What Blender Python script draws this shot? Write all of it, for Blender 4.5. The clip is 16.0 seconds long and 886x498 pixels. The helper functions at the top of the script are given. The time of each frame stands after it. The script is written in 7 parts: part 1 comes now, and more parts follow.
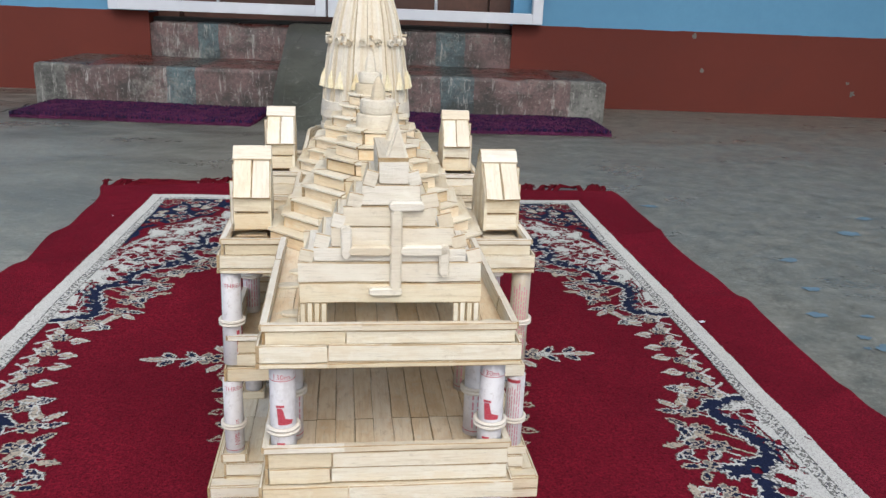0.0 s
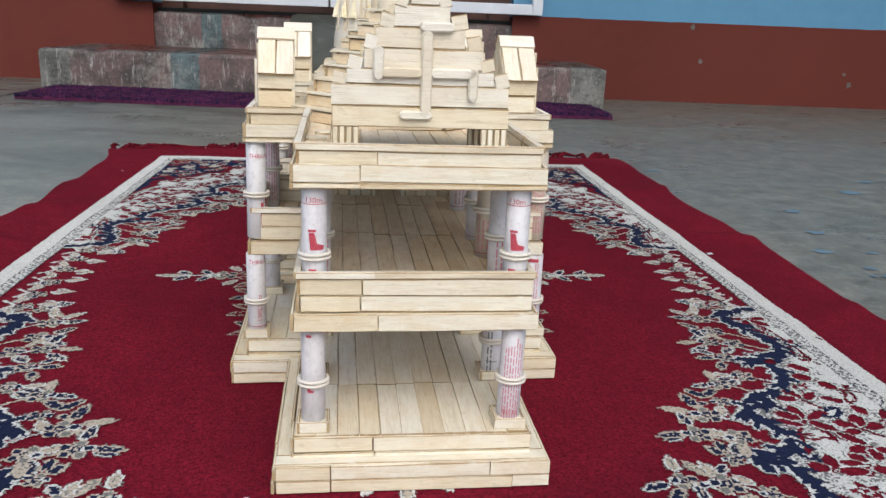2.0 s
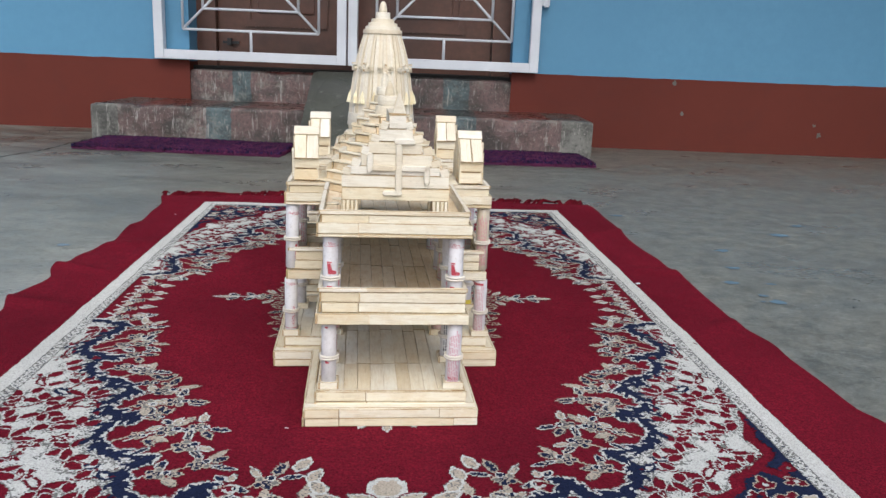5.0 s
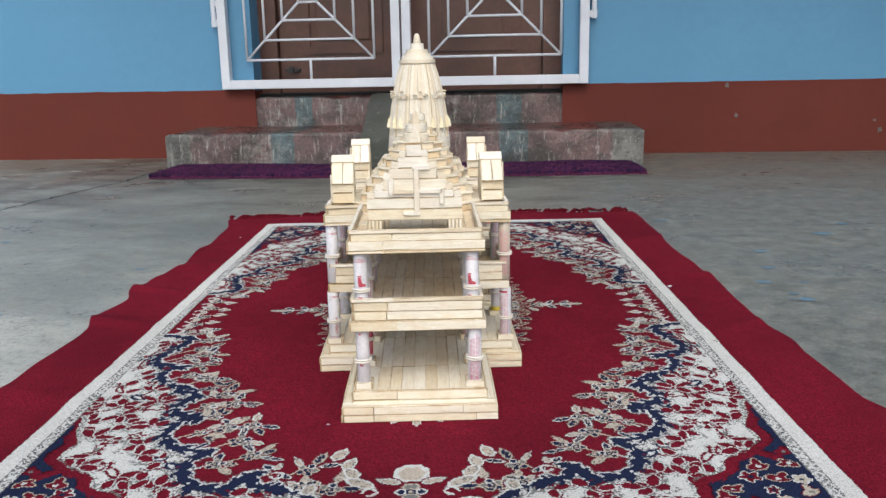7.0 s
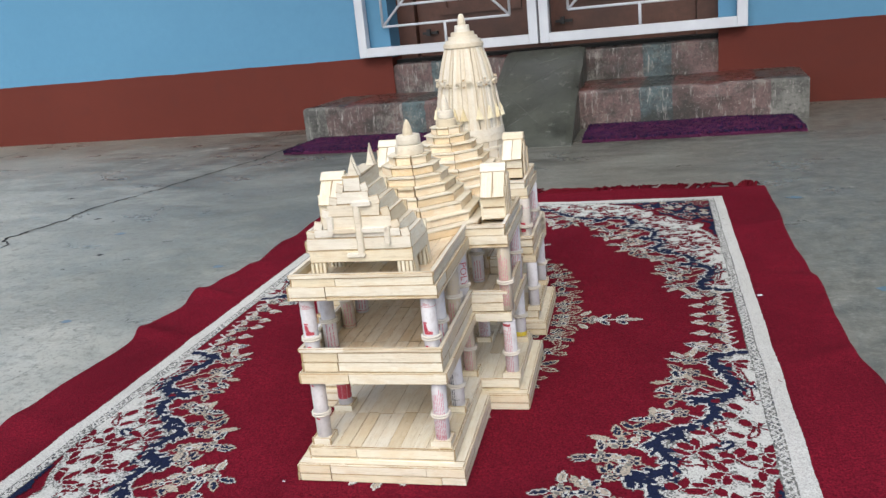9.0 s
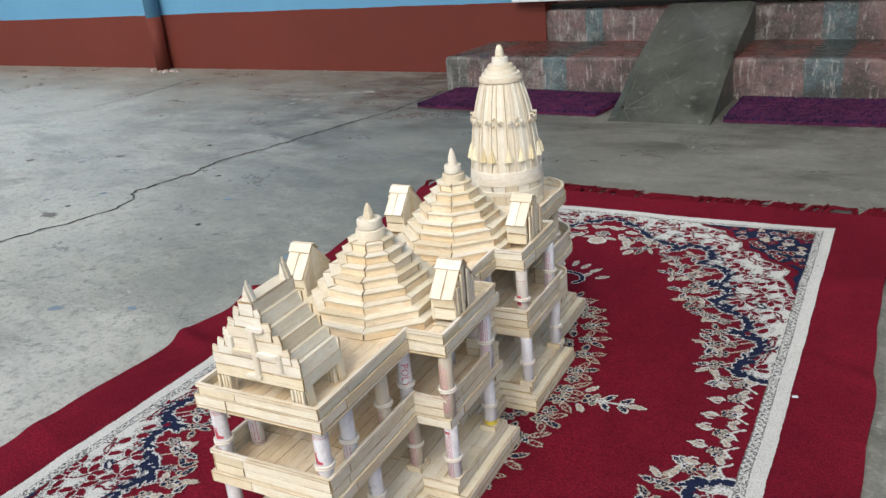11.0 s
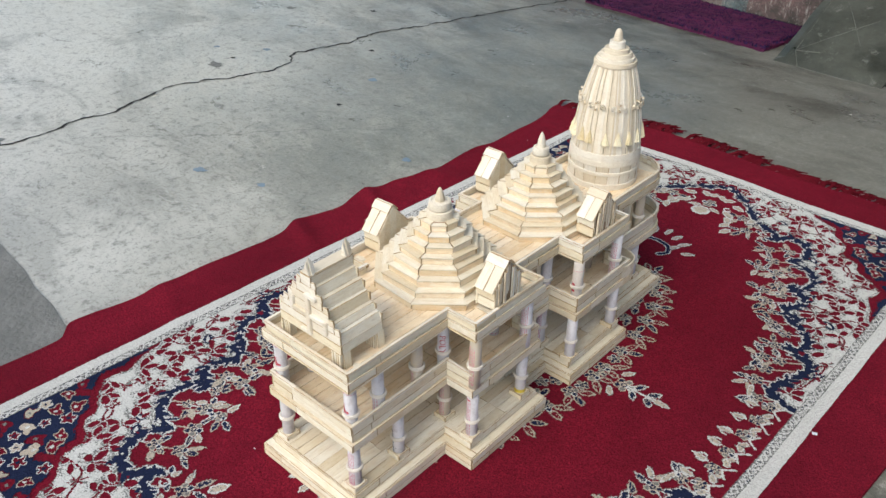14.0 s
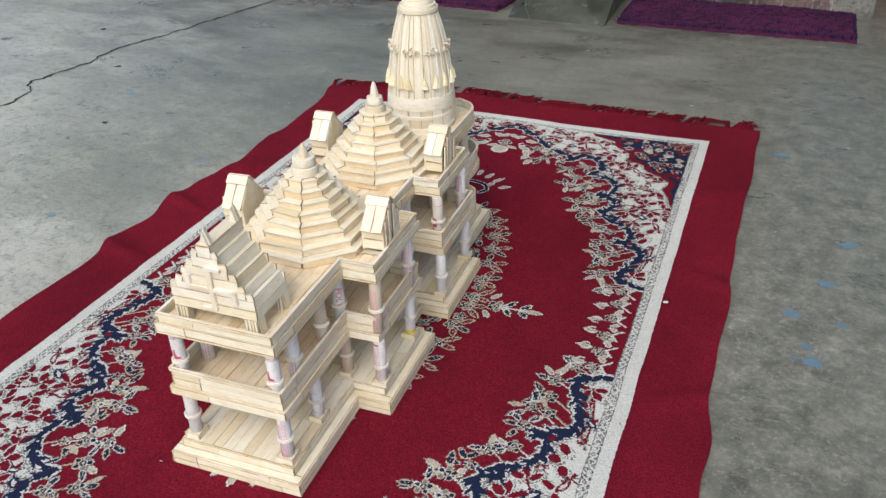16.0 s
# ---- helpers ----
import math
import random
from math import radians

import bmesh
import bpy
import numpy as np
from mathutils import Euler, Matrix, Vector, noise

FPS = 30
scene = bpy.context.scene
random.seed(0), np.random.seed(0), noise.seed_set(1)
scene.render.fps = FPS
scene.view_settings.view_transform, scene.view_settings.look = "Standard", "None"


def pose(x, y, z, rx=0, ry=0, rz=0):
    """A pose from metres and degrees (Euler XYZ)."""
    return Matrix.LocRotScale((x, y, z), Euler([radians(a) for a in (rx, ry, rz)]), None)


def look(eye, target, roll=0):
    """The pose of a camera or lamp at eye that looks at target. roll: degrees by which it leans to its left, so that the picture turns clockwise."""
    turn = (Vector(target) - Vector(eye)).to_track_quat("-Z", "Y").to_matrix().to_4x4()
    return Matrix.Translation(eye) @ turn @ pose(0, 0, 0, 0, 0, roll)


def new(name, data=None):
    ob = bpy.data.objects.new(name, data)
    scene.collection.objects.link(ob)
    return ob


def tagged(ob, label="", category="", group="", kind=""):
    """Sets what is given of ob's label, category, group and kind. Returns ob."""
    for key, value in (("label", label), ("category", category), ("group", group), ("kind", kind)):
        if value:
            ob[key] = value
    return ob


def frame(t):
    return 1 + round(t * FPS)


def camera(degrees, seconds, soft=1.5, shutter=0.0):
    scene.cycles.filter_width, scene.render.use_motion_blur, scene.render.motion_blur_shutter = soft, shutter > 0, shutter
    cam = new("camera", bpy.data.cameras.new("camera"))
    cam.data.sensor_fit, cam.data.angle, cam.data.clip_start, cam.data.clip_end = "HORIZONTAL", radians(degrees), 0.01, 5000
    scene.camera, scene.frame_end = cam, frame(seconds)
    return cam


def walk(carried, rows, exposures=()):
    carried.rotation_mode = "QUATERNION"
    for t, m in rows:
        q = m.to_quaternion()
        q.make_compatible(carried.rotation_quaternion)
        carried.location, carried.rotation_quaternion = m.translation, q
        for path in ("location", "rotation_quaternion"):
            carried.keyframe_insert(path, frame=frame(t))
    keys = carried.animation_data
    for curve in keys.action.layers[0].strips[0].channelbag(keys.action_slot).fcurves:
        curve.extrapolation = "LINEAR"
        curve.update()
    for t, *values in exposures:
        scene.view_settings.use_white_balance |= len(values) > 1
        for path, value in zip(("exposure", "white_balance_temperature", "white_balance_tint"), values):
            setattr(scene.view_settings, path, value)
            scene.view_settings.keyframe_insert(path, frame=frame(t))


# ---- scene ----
cam = camera(57.0, 16.0, soft=1.45)
PATH = [
    (0.0, (0.0136, -0.3558, 0.3562), (0.0740, 1.5505, -0.2456), 2.25),
    (0.5, (-0.0010, -0.3436, 0.3168), (0.0602, 1.5709, -0.2584), 2.11),
    (1.0, (-0.0037, -0.3482, 0.2916), (0.0618, 1.5691, -0.2736), 2.26),
    (1.5, (0.0001, -0.3692, 0.2694), (0.0682, 1.5496, -0.2904), 2.44),
    (2.0, (-0.0005, -0.3941, 0.2637), (0.0680, 1.5254, -0.2939), 2.31),
    (2.5, (0.0031, -0.4311, 0.2758), (0.0724, 1.4907, -0.2736), 2.47),
    (3.0, (0.0079, -0.4884, 0.2887), (0.0689, 1.4371, -0.2488), 2.33),
    (3.5, (0.0124, -0.5499, 0.3084), (0.0620, 1.3799, -0.2144), 2.21),
    (4.0, (0.0217, -0.5934, 0.3175), (0.0590, 1.3400, -0.1930), 2.30),
    (6.5, (0.0636, -0.7289, 0.3522), (0.0366, 1.2233, -0.0816), 1.17),
    (7.0, (0.0881, -0.7396, 0.3542), (-0.0669, 1.2031, -0.0948), -1.15),
    (7.5, (0.1293, -0.7188, 0.3519), (-0.1887, 1.1996, -0.1157), -3.24),
    (8.0, (0.1898, -0.6554, 0.3450), (-0.2599, 1.2305, -0.1459), -4.41),
    (8.5, (0.2371, -0.5919, 0.3482), (-0.3444, 1.2484, -0.1762), -5.31),
    (9.0, (0.2839, -0.5731, 0.4003), (-0.3476, 1.2420, -0.1535), -5.72),
    (11.5, (0.4829, -0.3313, 0.5932), (-0.6450, 1.1413, -0.1546), -5.18),
    (12.0, (0.4798, -0.3099, 0.6549), (-0.7043, 1.1276, -0.0740), -4.66),
    (12.5, (0.5012, -0.2886, 0.6765), (-0.7479, 1.0989, -0.0410), -4.01),
    (13.0, (0.5169, -0.2953, 0.7018), (-0.7787, 1.0219, -0.0640), -2.69),
    (13.5, (0.5314, -0.3057, 0.7023), (-0.7676, 0.9111, -0.2097), -0.93),
    (14.0, (0.5591, -0.3116, 0.7086), (-0.6843, 0.8430, -0.3500), 0.55),
    (14.5, (0.5874, -0.3337, 0.7039), (-0.5808, 0.8660, -0.3897), 1.89),
    (15.0, (0.5825, -0.3702, 0.6943), (-0.4603, 0.9648, -0.3689), 1.08),
    (15.5, (0.5359, -0.3996, 0.6688), (-0.3412, 1.0597, -0.3805), -0.77),
    (16.0, (0.4770, -0.4385, 0.6511), (-0.2889, 1.0898, -0.3870), -1.88),
]
walk(cam, [(t, look(eye, target, roll)) for t, eye, target, roll in PATH], exposures=((0.0, -0.24, 5740, 6), (4.0, -0.24, 5740, 6), (7.0, -0.13, 5800, 6), (9.0, -0.13, 5830, 6), (11.5, -0.13, 5900, 5), (16.0, -0.12, 5900, 5)))

# ---- daylight: bright overcast sky, very soft sun from the open side of the yard ----
world = bpy.data.worlds.new("sky")
scene.world = world
world.use_nodes = True
sky = world.node_tree.nodes.new("ShaderNodeTexSky")
sky.sky_type = 'NISHITA'
sky.sun_disc = False
sky.sun_elevation, sky.sun_rotation = radians(50), radians(172)
sky.dust_density, sky.air_density, sky.ozone_density = 6.0, 1.0, 0.6
background = world.node_tree.nodes["Background"]
background.inputs["Strength"].default_value = 0.240
world.node_tree.links.new(sky.outputs["Color"], background.inputs["Color"])
sun_data = bpy.data.lights.new("sun", 'SUN')
sun_data.energy, sun_data.angle, sun_data.color = 0.30, radians(110), (1.0, 0.98, 0.95)
sun = new("sun", sun_data)
sun.matrix_world = look((0.40, -2.9, 1.70), (0, 0, 0))

# ---- materials ----
def material(name, colour, rough=0.7, metal=0.0):
    m = bpy.data.materials.new(name)
    m.use_nodes = True
    b = m.node_tree.nodes["Principled BSDF"]
    b.inputs["Base Color"].default_value = (*colour, 1)
    b.inputs["Roughness"].default_value = rough
    b.inputs["Metallic"].default_value = metal
    return m


class Mat:
    """A node material under construction: short names for the nodes that most surfaces use."""

    def __init__(self, name, rough=0.7, metal=0.0, space="Object"):
        self.m = material(name, (0.5, 0.5, 0.5), rough, metal)
        self.t = self.m.node_tree
        self.b = self.t.nodes["Principled BSDF"]
        self.co = self.t.nodes.new("ShaderNodeTexCoord").outputs[space]
        self.info = self.t.nodes.new("ShaderNodeObjectInfo").outputs["Random"]

    def link(self, a, b):
        self.t.links.new(a, b)

    def scaled(self, s, loc=(0, 0, 0), by_object=False):
        n = self.t.nodes.new("ShaderNodeMapping")
        n.inputs["Scale"].default_value = s
        n.inputs["Location"].default_value = loc
        self.link(self.co, n.inputs["Vector"])
        if by_object:
            k = self.t.nodes.new("ShaderNodeVectorMath")
            k.operation = 'SCALE'
            k.inputs[0].default_value = (7.3, 3.1, 5.7)
            self.link(self.info, k.inputs["Scale"])
            self.link(k.outputs[0], n.inputs["Location"])
        return n.outputs[0]

    def noise(self, scale, detail=4, rough=0.55, vec=None, distort=0.0):
        n = self.t.nodes.new("ShaderNodeTexNoise")
        n.inputs["Scale"].default_value, n.inputs["Detail"].default_value = scale, detail
        n.inputs["Roughness"].default_value, n.inputs["Distortion"].default_value = rough, distort
        self.link(vec if vec is not None else self.co, n.inputs["Vector"])
        return n.outputs["Fac"]

    def voronoi(self, scale, feature='F1', vec=None, out="Distance"):
        n = self.t.nodes.new("ShaderNodeTexVoronoi")
        n.feature = feature
        n.inputs["Scale"].default_value = scale
        self.link(vec if vec is not None else self.co, n.inputs["Vector"])
        return n.outputs[out]

    def ramp(self, fac, *stops, mode='LINEAR'):
        n = self.t.nodes.new("ShaderNodeValToRGB")
        n.color_ramp.interpolation = mode
        e = n.color_ramp.elements
        while len(e) < len(stops):
            e.new(0.5)
        for k, (p, c) in enumerate(stops):
            e[k].position = p
            e[k].color = (*c, 1) if isinstance(c, tuple) else (c, c, c, 1)
        self.link(fac, n.inputs[0])
        return n.outputs["Color"]

    def mix(self, fac, a, b, kind='MIX'):
        n = self.t.nodes.new("ShaderNodeMix")
        n.data_type, n.blend_type = 'RGBA', kind
        for src, sock in ((fac, n.inputs[0]), (a, n.inputs[6]), (b, n.inputs[7])):
            if hasattr(src, "is_linked"):
                self.link(src, sock)
            elif isinstance(src, tuple):
                sock.default_value = (*src, 1)
            else:
                sock.default_value = src
        return n.outputs[2]

    def colour(self, c):
        self.link(c, self.b.inputs["Base Color"])
        return self

    def rough(self, r):
        self.link(r, self.b.inputs["Roughness"])
        return self

    def bump(self, h, strength=0.3, dist=0.001):
        n = self.t.nodes.new("ShaderNodeBump")
        n.inputs["Strength"].default_value, n.inputs["Distance"].default_value = strength, dist
        self.link(h, n.inputs["Height"])
        self.link(n.outputs[0], self.b.inputs["Normal"])
        return self


def stick_wood(name, light, deep, tan):
    """Bare ice-cream stick wood: torn fine grain along the stick, glue-darkened streaks, each stick a little different."""
    k = Mat(name, 0.72)
    k.b.inputs["Specular IOR Level"].default_value = 0.3
    grain = k.noise(1.0, 8, 0.66, k.scaled((30, 420, 420), by_object=True), 0.6)
    hair = k.noise(1.0, 6, 0.75, k.scaled((75, 1300, 1300), by_object=True), 0.4)
    blotch = k.noise(1.0, 6, 0.65, k.scaled((45, 110, 110), by_object=True))
    smear = k.noise(1.0, 5, 0.7, k.scaled((110, 160, 160), by_object=True))
    c = k.ramp(grain, (0.36, deep), (0.50, light), (0.8, light))
    c = k.mix(k.ramp(blotch, (0.46, 0.0), (0.62, 0.80)), c, tan)
    c = k.mix(k.ramp(hair, (0.35, 0.60), (0.43, 0.0)), c, tuple(0.66 * q for q in deep))
    c = k.mix(k.ramp(hair, (0.55, 0.0), (0.66, 0.40)), c, (0.84, 0.81, 0.72))
    c = k.mix(k.ramp(smear, (0.56, 0.0), (0.68, 0.45)), c, (0.80, 0.78, 0.70))
    c = k.mix(k.ramp(smear, (0.30, 0.50), (0.40, 0.0)), c, tuple(0.75 * q for q in tan))
    tone = k.ramp(k.info, (0.0, (0.83, 0.75, 0.61)), (0.15, (0.94, 0.90, 0.82)), (0.45, (1, 1, 1)), (0.7, (1, 0.98, 0.93)), (1.0, (0.91, 0.84, 0.71)))
    k.colour(k.mix(1.0, c, tone, 'MULTIPLY'))
    k.bump(k.mix(0.55, grain, hair), 0.9, 0.0009)
    return k.m


WOOD = stick_wood("stick_wood", (0.752, 0.711, 0.592), (0.664, 0.602, 0.468), (0.696, 0.616, 0.464))
# lighter and warmer than stick_wood: warm bounced light is put into its colour
DECK = stick_wood("deck_wood", (0.85, 0.740, 0.56), (0.77, 0.635, 0.44), (0.74, 0.580, 0.38))
PALE = stick_wood("pale_wood", (0.735, 0.702, 0.620), (0.65, 0.605, 0.505), (0.68, 0.625, 0.53))
YELLOWED = stick_wood("yellowed_wood", (0.78, 0.73, 0.54), (0.66, 0.59, 0.38), (0.72, 0.64, 0.43))


# browner than the stick faces: glue stain and seam shade put into the colour
EDGE = stick_wood("brown_seam_edge", (0.48, 0.37, 0.22), (0.31, 0.22, 0.115), (0.35, 0.245, 0.125))


def plain(name, light, dark, scale, rough=0.7, bump=0.2, dist=0.001, fine=8.0):
    k = Mat(name, rough)
    a, b = k.noise(scale, 6, 0.6), k.noise(scale * fine, 4, 0.6)
    k.colour(k.mix(k.ramp(b, (0.35, 0.0), (0.7, 0.5)), k.ramp(a, (0.3, dark), (0.7, light)), dark))
    k.bump(b, bump, dist)
    return k.m


# glue-dark joints and the shade in open gaps are put into this core colour
JOINT = plain("joint_gap_core", (0.36, 0.25, 0.14), (0.22, 0.15, 0.08), 300, 0.8)


def tube_paper():
    """Grey-white thread-tube paper with scuffs; some tubes are bare brownish card."""
    k = Mat("tube_paper", 0.6)
    a, b = k.noise(1.0, 6, 0.65, k.scaled((70, 70, 45), by_object=True)), k.noise(1.0, 5, 0.7, k.scaled((320, 320, 260), by_object=True))
    c = k.ramp(k.info, (0.0, (0.66, 0.65, 0.665)), (0.72, (0.58, 0.565, 0.585)), (0.78, (0.50, 0.435, 0.33)), (1.0, (0.44, 0.37, 0.27)))
    c = k.mix(k.ramp(a, (0.36, 0.55), (0.50, 0.0)), c, (0.38, 0.35, 0.345))
    c = k.mix(k.ramp(b, (0.35, 0.55), (0.44, 0.0)), c, (0.40, 0.37, 0.36))
    c = k.mix(k.ramp(a, (0.54, 0.0), (0.66, 0.5)), c, (0.72, 0.71, 0.71))
    k.colour(c)
    k.bump(b, 0.3, 0.0004)
    return k.m


PAPER = tube_paper()
INK_RED = material("red_print", (0.42, 0.05, 0.075), 0.6)
INK_PINK = material("faded_red_print", (0.52, 0.22, 0.27), 0.6)
INK_GREY = material("grey_print", (0.12, 0.13, 0.14), 0.6)
YELLOW = material("yellow_tape", (0.70, 0.55, 0.05), 0.5)
CORD = plain("cotton_cord", (0.74, 0.70, 0.62), (0.60, 0.55, 0.47), 900, 0.85, 0.5, 0.0005)
BLUE = plain("blue_wall_paint", (0.113, 0.282, 0.440), (0.093, 0.243, 0.392), 1.3, 0.62, 0.25, 0.002, 30.0)
WHITE = plain("white_gate_paint", (0.70, 0.72, 0.76), (0.58, 0.60, 0.64), 9, 0.42, 0.15, 0.001)


def oxide():
    """Red-oxide skirting paint, patchy, with flaked pale spots."""
    k = Mat("red_oxide_paint", 0.72)
    k.b.inputs["Specular IOR Level"].default_value = 0.25
    a, b, chips = k.noise(1.2, 6, 0.6), k.noise(14, 5, 0.65), k.noise(7.5, 5, 0.7)
    c = k.ramp(a, (0.3, (0.098, 0.020, 0.013)), (0.7, (0.132, 0.028, 0.018)))
    c = k.mix(k.ramp(b, (0.5, 0.0), (0.8, 0.35)), c, (0.085, 0.024, 0.019))
    c = k.mix(k.ramp(chips, (0.745, 0.0), (0.775, 0.7)), c, (0.42, 0.34, 0.30))
    k.colour(c)
    k.bump(b, 0.25, 0.002)
    return k.m


def cement():
    """Trowelled cement floor: cloudy grey-green, grimy dark drifts, pale scuffs, lime bloom and painted-in sky glare.
    """
    k = Mat("cement_floor", 0.42)
    cloud = k.noise(0.8, 10, 0.66, k.scaled((1, 1.25, 1)), 0.25)
    mid = k.noise(3.6, 12, 0.74, k.scaled((1.0, 1.5, 1)), 0.3)
    trowel = k.noise(9.0, 12, 0.80, k.scaled((1.0, 2.2, 1), (4.1, 2.2, 0)), 0.5)
    fine = k.noise(46, 8, 0.78)
    grit = k.noise(420, 3, 0.6)
    c = k.ramp(cloud, (0.34, (0.165, 0.168, 0.146)), (0.5, (0.275, 0.276, 0.240)), (0.66, (0.345, 0.344, 0.305)))
    c = k.mix(k.ramp(mid, (0.38, 0.62), (0.50, 0.0)), c, (0.135, 0.138, 0.115))
    c = k.mix(k.ramp(mid, (0.51, 0.0), (0.64, 0.45)), c, (0.40, 0.40, 0.36))
    c = k.mix(k.ramp(trowel, (0.38, 0.42), (0.50, 0.0)), c, (0.13, 0.136, 0.118))
    c = k.mix(k.ramp(trowel, (0.52, 0.0), (0.64, 0.42)), c, (0.43, 0.43, 0.395))
    place = k.t.nodes.new("ShaderNodeSeparateXYZ")
    k.link(k.co, place.inputs[0])

    def reach(axis, wander, scale, shift=0.0):
        n = k.t.nodes.new("ShaderNodeMath")
        n.operation = 'MULTIPLY_ADD'
        k.link(k.noise(scale, 7, 0.68, k.scaled((1, 1, 1), (shift, shift, 0))), n.inputs[0])
        n.inputs[1].default_value = wander
        k.link(place.outputs[axis], n.inputs[2])
        return n.outputs[0]

    # grime drifts round the doorstep, within a broad darkening toward door and wall
    def unit(v, lo, hi):
        n = k.t.nodes.new("ShaderNodeMapRange")
        n.inputs["From Min"].default_value, n.inputs["From Max"].default_value = lo, hi
        k.link(v, n.inputs["Value"])
        return n.outputs[0]

    # paler to the left: sky glare on the floor is put into the colour
    left_glare = k.t.nodes.new("ShaderNodeMapRange")
    left_glare.inputs["From Min"].default_value, left_glare.inputs["From Max"].default_value = -0.15, -1.0
    left_glare.inputs["To Max"].default_value = 0.80
    k.link(reach("X", 1.2, 1.1, 5.0), left_glare.inputs["Value"])
    left_pale = k.mix(1.0, left_glare.outputs[0], unit(reach("Y", 0.8, 1.3, 6.0), 2.6, 1.7), 'MULTIPLY')
    c = k.mix(left_pale, c, (0.57, 0.57, 0.53))
    # a wandering patch between the rug and the door is darker
    mid_dark = k.mix(1.0, unit(reach("X", 0.9, 1.8, 4.0), -0.75, -0.15), unit(reach("Y", 0.9, 1.7, 7.0), 0.85, 1.45), 'MULTIPLY')
    c = k.mix(k.mix(1.0, mid_dark, k.ramp(mid, (0.36, 0.70), (0.62, 0.22)), 'MULTIPLY'), c, (0.125, 0.128, 0.112))
    # second pale area at the near left, sky sheen painted in
    near_glare = k.mix(1.0, unit(reach("Y", 0.9, 1.5, 2.0), 0.95, 0.45), unit(reach("X", 0.7, 1.4, 9.0), 0.0, -0.35), 'MULTIPLY')
    c = k.mix(k.mix(1.0, near_glare, (0.7, 0.7, 0.7), 'MULTIPLY'), c, (0.58, 0.58, 0.55))
    # darkens toward the doorstep and the wall, streaked with grime
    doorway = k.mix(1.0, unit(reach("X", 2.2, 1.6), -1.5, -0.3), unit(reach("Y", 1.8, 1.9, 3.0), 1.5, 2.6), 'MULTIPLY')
    door_streak = k.noise(5, 10, 0.75, k.scaled((0.8, 2.2, 1), (1, 7, 0)), 0.4)
    grime = k.mix(1.0, doorway, k.ramp(door_streak, (0.42, 1.0), (0.60, 0.38)), 'MULTIPLY')
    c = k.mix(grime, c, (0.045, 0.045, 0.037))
    # old water stains, soft and uneven, across the yard
    stain = k.noise(2.1, 9, 0.72, k.scaled((1.0, 1.9, 1), (6.3, 2.2, 0)), 0.6)
    c = k.mix(k.ramp(stain, (0.50, 0.0), (0.58, 0.46), (0.70, 0.64)), c, (0.200, 0.203, 0.182))
    # the right-hand strip is rougher, browner and pitted, its weaker light painted in
    right_mask = k.ramp(reach("X", 1.4, 1.7), (0.95, 0.0), (1.35, 1.0))
    pits = k.noise(26, 9, 0.8)
    right_pitted = k.mix(k.ramp(pits, (0.38, 0.0), (0.60, 1.0)), (0.058, 0.059, 0.050), (0.200, 0.198, 0.172))
    c = k.mix(k.mix(1.0, right_mask, (0.85, 0.85, 0.85), 'MULTIPLY'), c, right_pitted)
    c = k.mix(k.ramp(fine, (0.52, 0.0), (0.61, 0.60)), c, (0.115, 0.118, 0.104))
    c = k.mix(k.ramp(fine, (0.34, 0.30), (0.44, 0.0)), c, (0.43, 0.425, 0.39))
    pale = k.noise(2.6, 10, 0.78, k.scaled((1.3, 2.4, 1), (3.1, 1.7, 0)), 0.5)
    c = k.mix(k.ramp(pale, (0.64, 0.0), (0.69, 0.65)), c, (0.58, 0.57, 0.54))
    hairline = k.voronoi(2.1, 'DISTANCE_TO_EDGE', k.mix(0.30, k.co, k.noise(3, 7, 0.75)))
    c = k.mix(k.ramp(hairline, (0.0, 0.50), (0.0025, 0.0)), c, (0.06, 0.06, 0.055))
    # fine crazing in patches, and small pits
    craze = k.ramp(k.voronoi(11.0, 'DISTANCE_TO_EDGE', k.mix(0.16, k.co, k.noise(9, 8, 0.8))), (0.0, 1.0), (0.006, 0.0))
    where = k.ramp(k.noise(1.9, 4, 0.6, k.scaled((1, 1, 1), (8, 3, 0))), (0.50, 0.0), (0.62, 0.55))
    c = k.mix(k.mix(1.0, craze, where, 'MULTIPLY'), c, (0.085, 0.086, 0.076))
    pocks = k.noise(95, 3, 0.5, k.scaled((1, 1, 1), (2, 9, 0)))
    c = k.mix(k.ramp(pocks, (0.700, 0.0), (0.725, 0.75)), c, (0.09, 0.09, 0.08))
    tooth = k.noise(150, 6, 0.75)
    c = k.mix(k.ramp(tooth, (0.38, 0.55), (0.47, 0.0)), c, (0.12, 0.122, 0.106))
    c = k.mix(k.ramp(tooth, (0.54, 0.0), (0.66, 0.28)), c, (0.46, 0.455, 0.42))
    k.colour(k.mix(1.0, c, (1.0, 1.0, 0.965), "MULTIPLY"))
    k.rough(k.ramp(mid, (0.35, 0.24), (0.65, 0.48)))
    k.bump(k.mix(0.35, fine, grit), 0.5, 0.0014)
    return k.m


OXIDE = oxide()
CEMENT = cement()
PATCH = plain("rough_cement_patch", (0.205, 0.206, 0.188), (0.105, 0.107, 0.096), 12, 0.6, 0.7, 0.004, 9.0)
CRACK = material("crack_shade_and_tar", (0.018, 0.018, 0.017), 0.95)


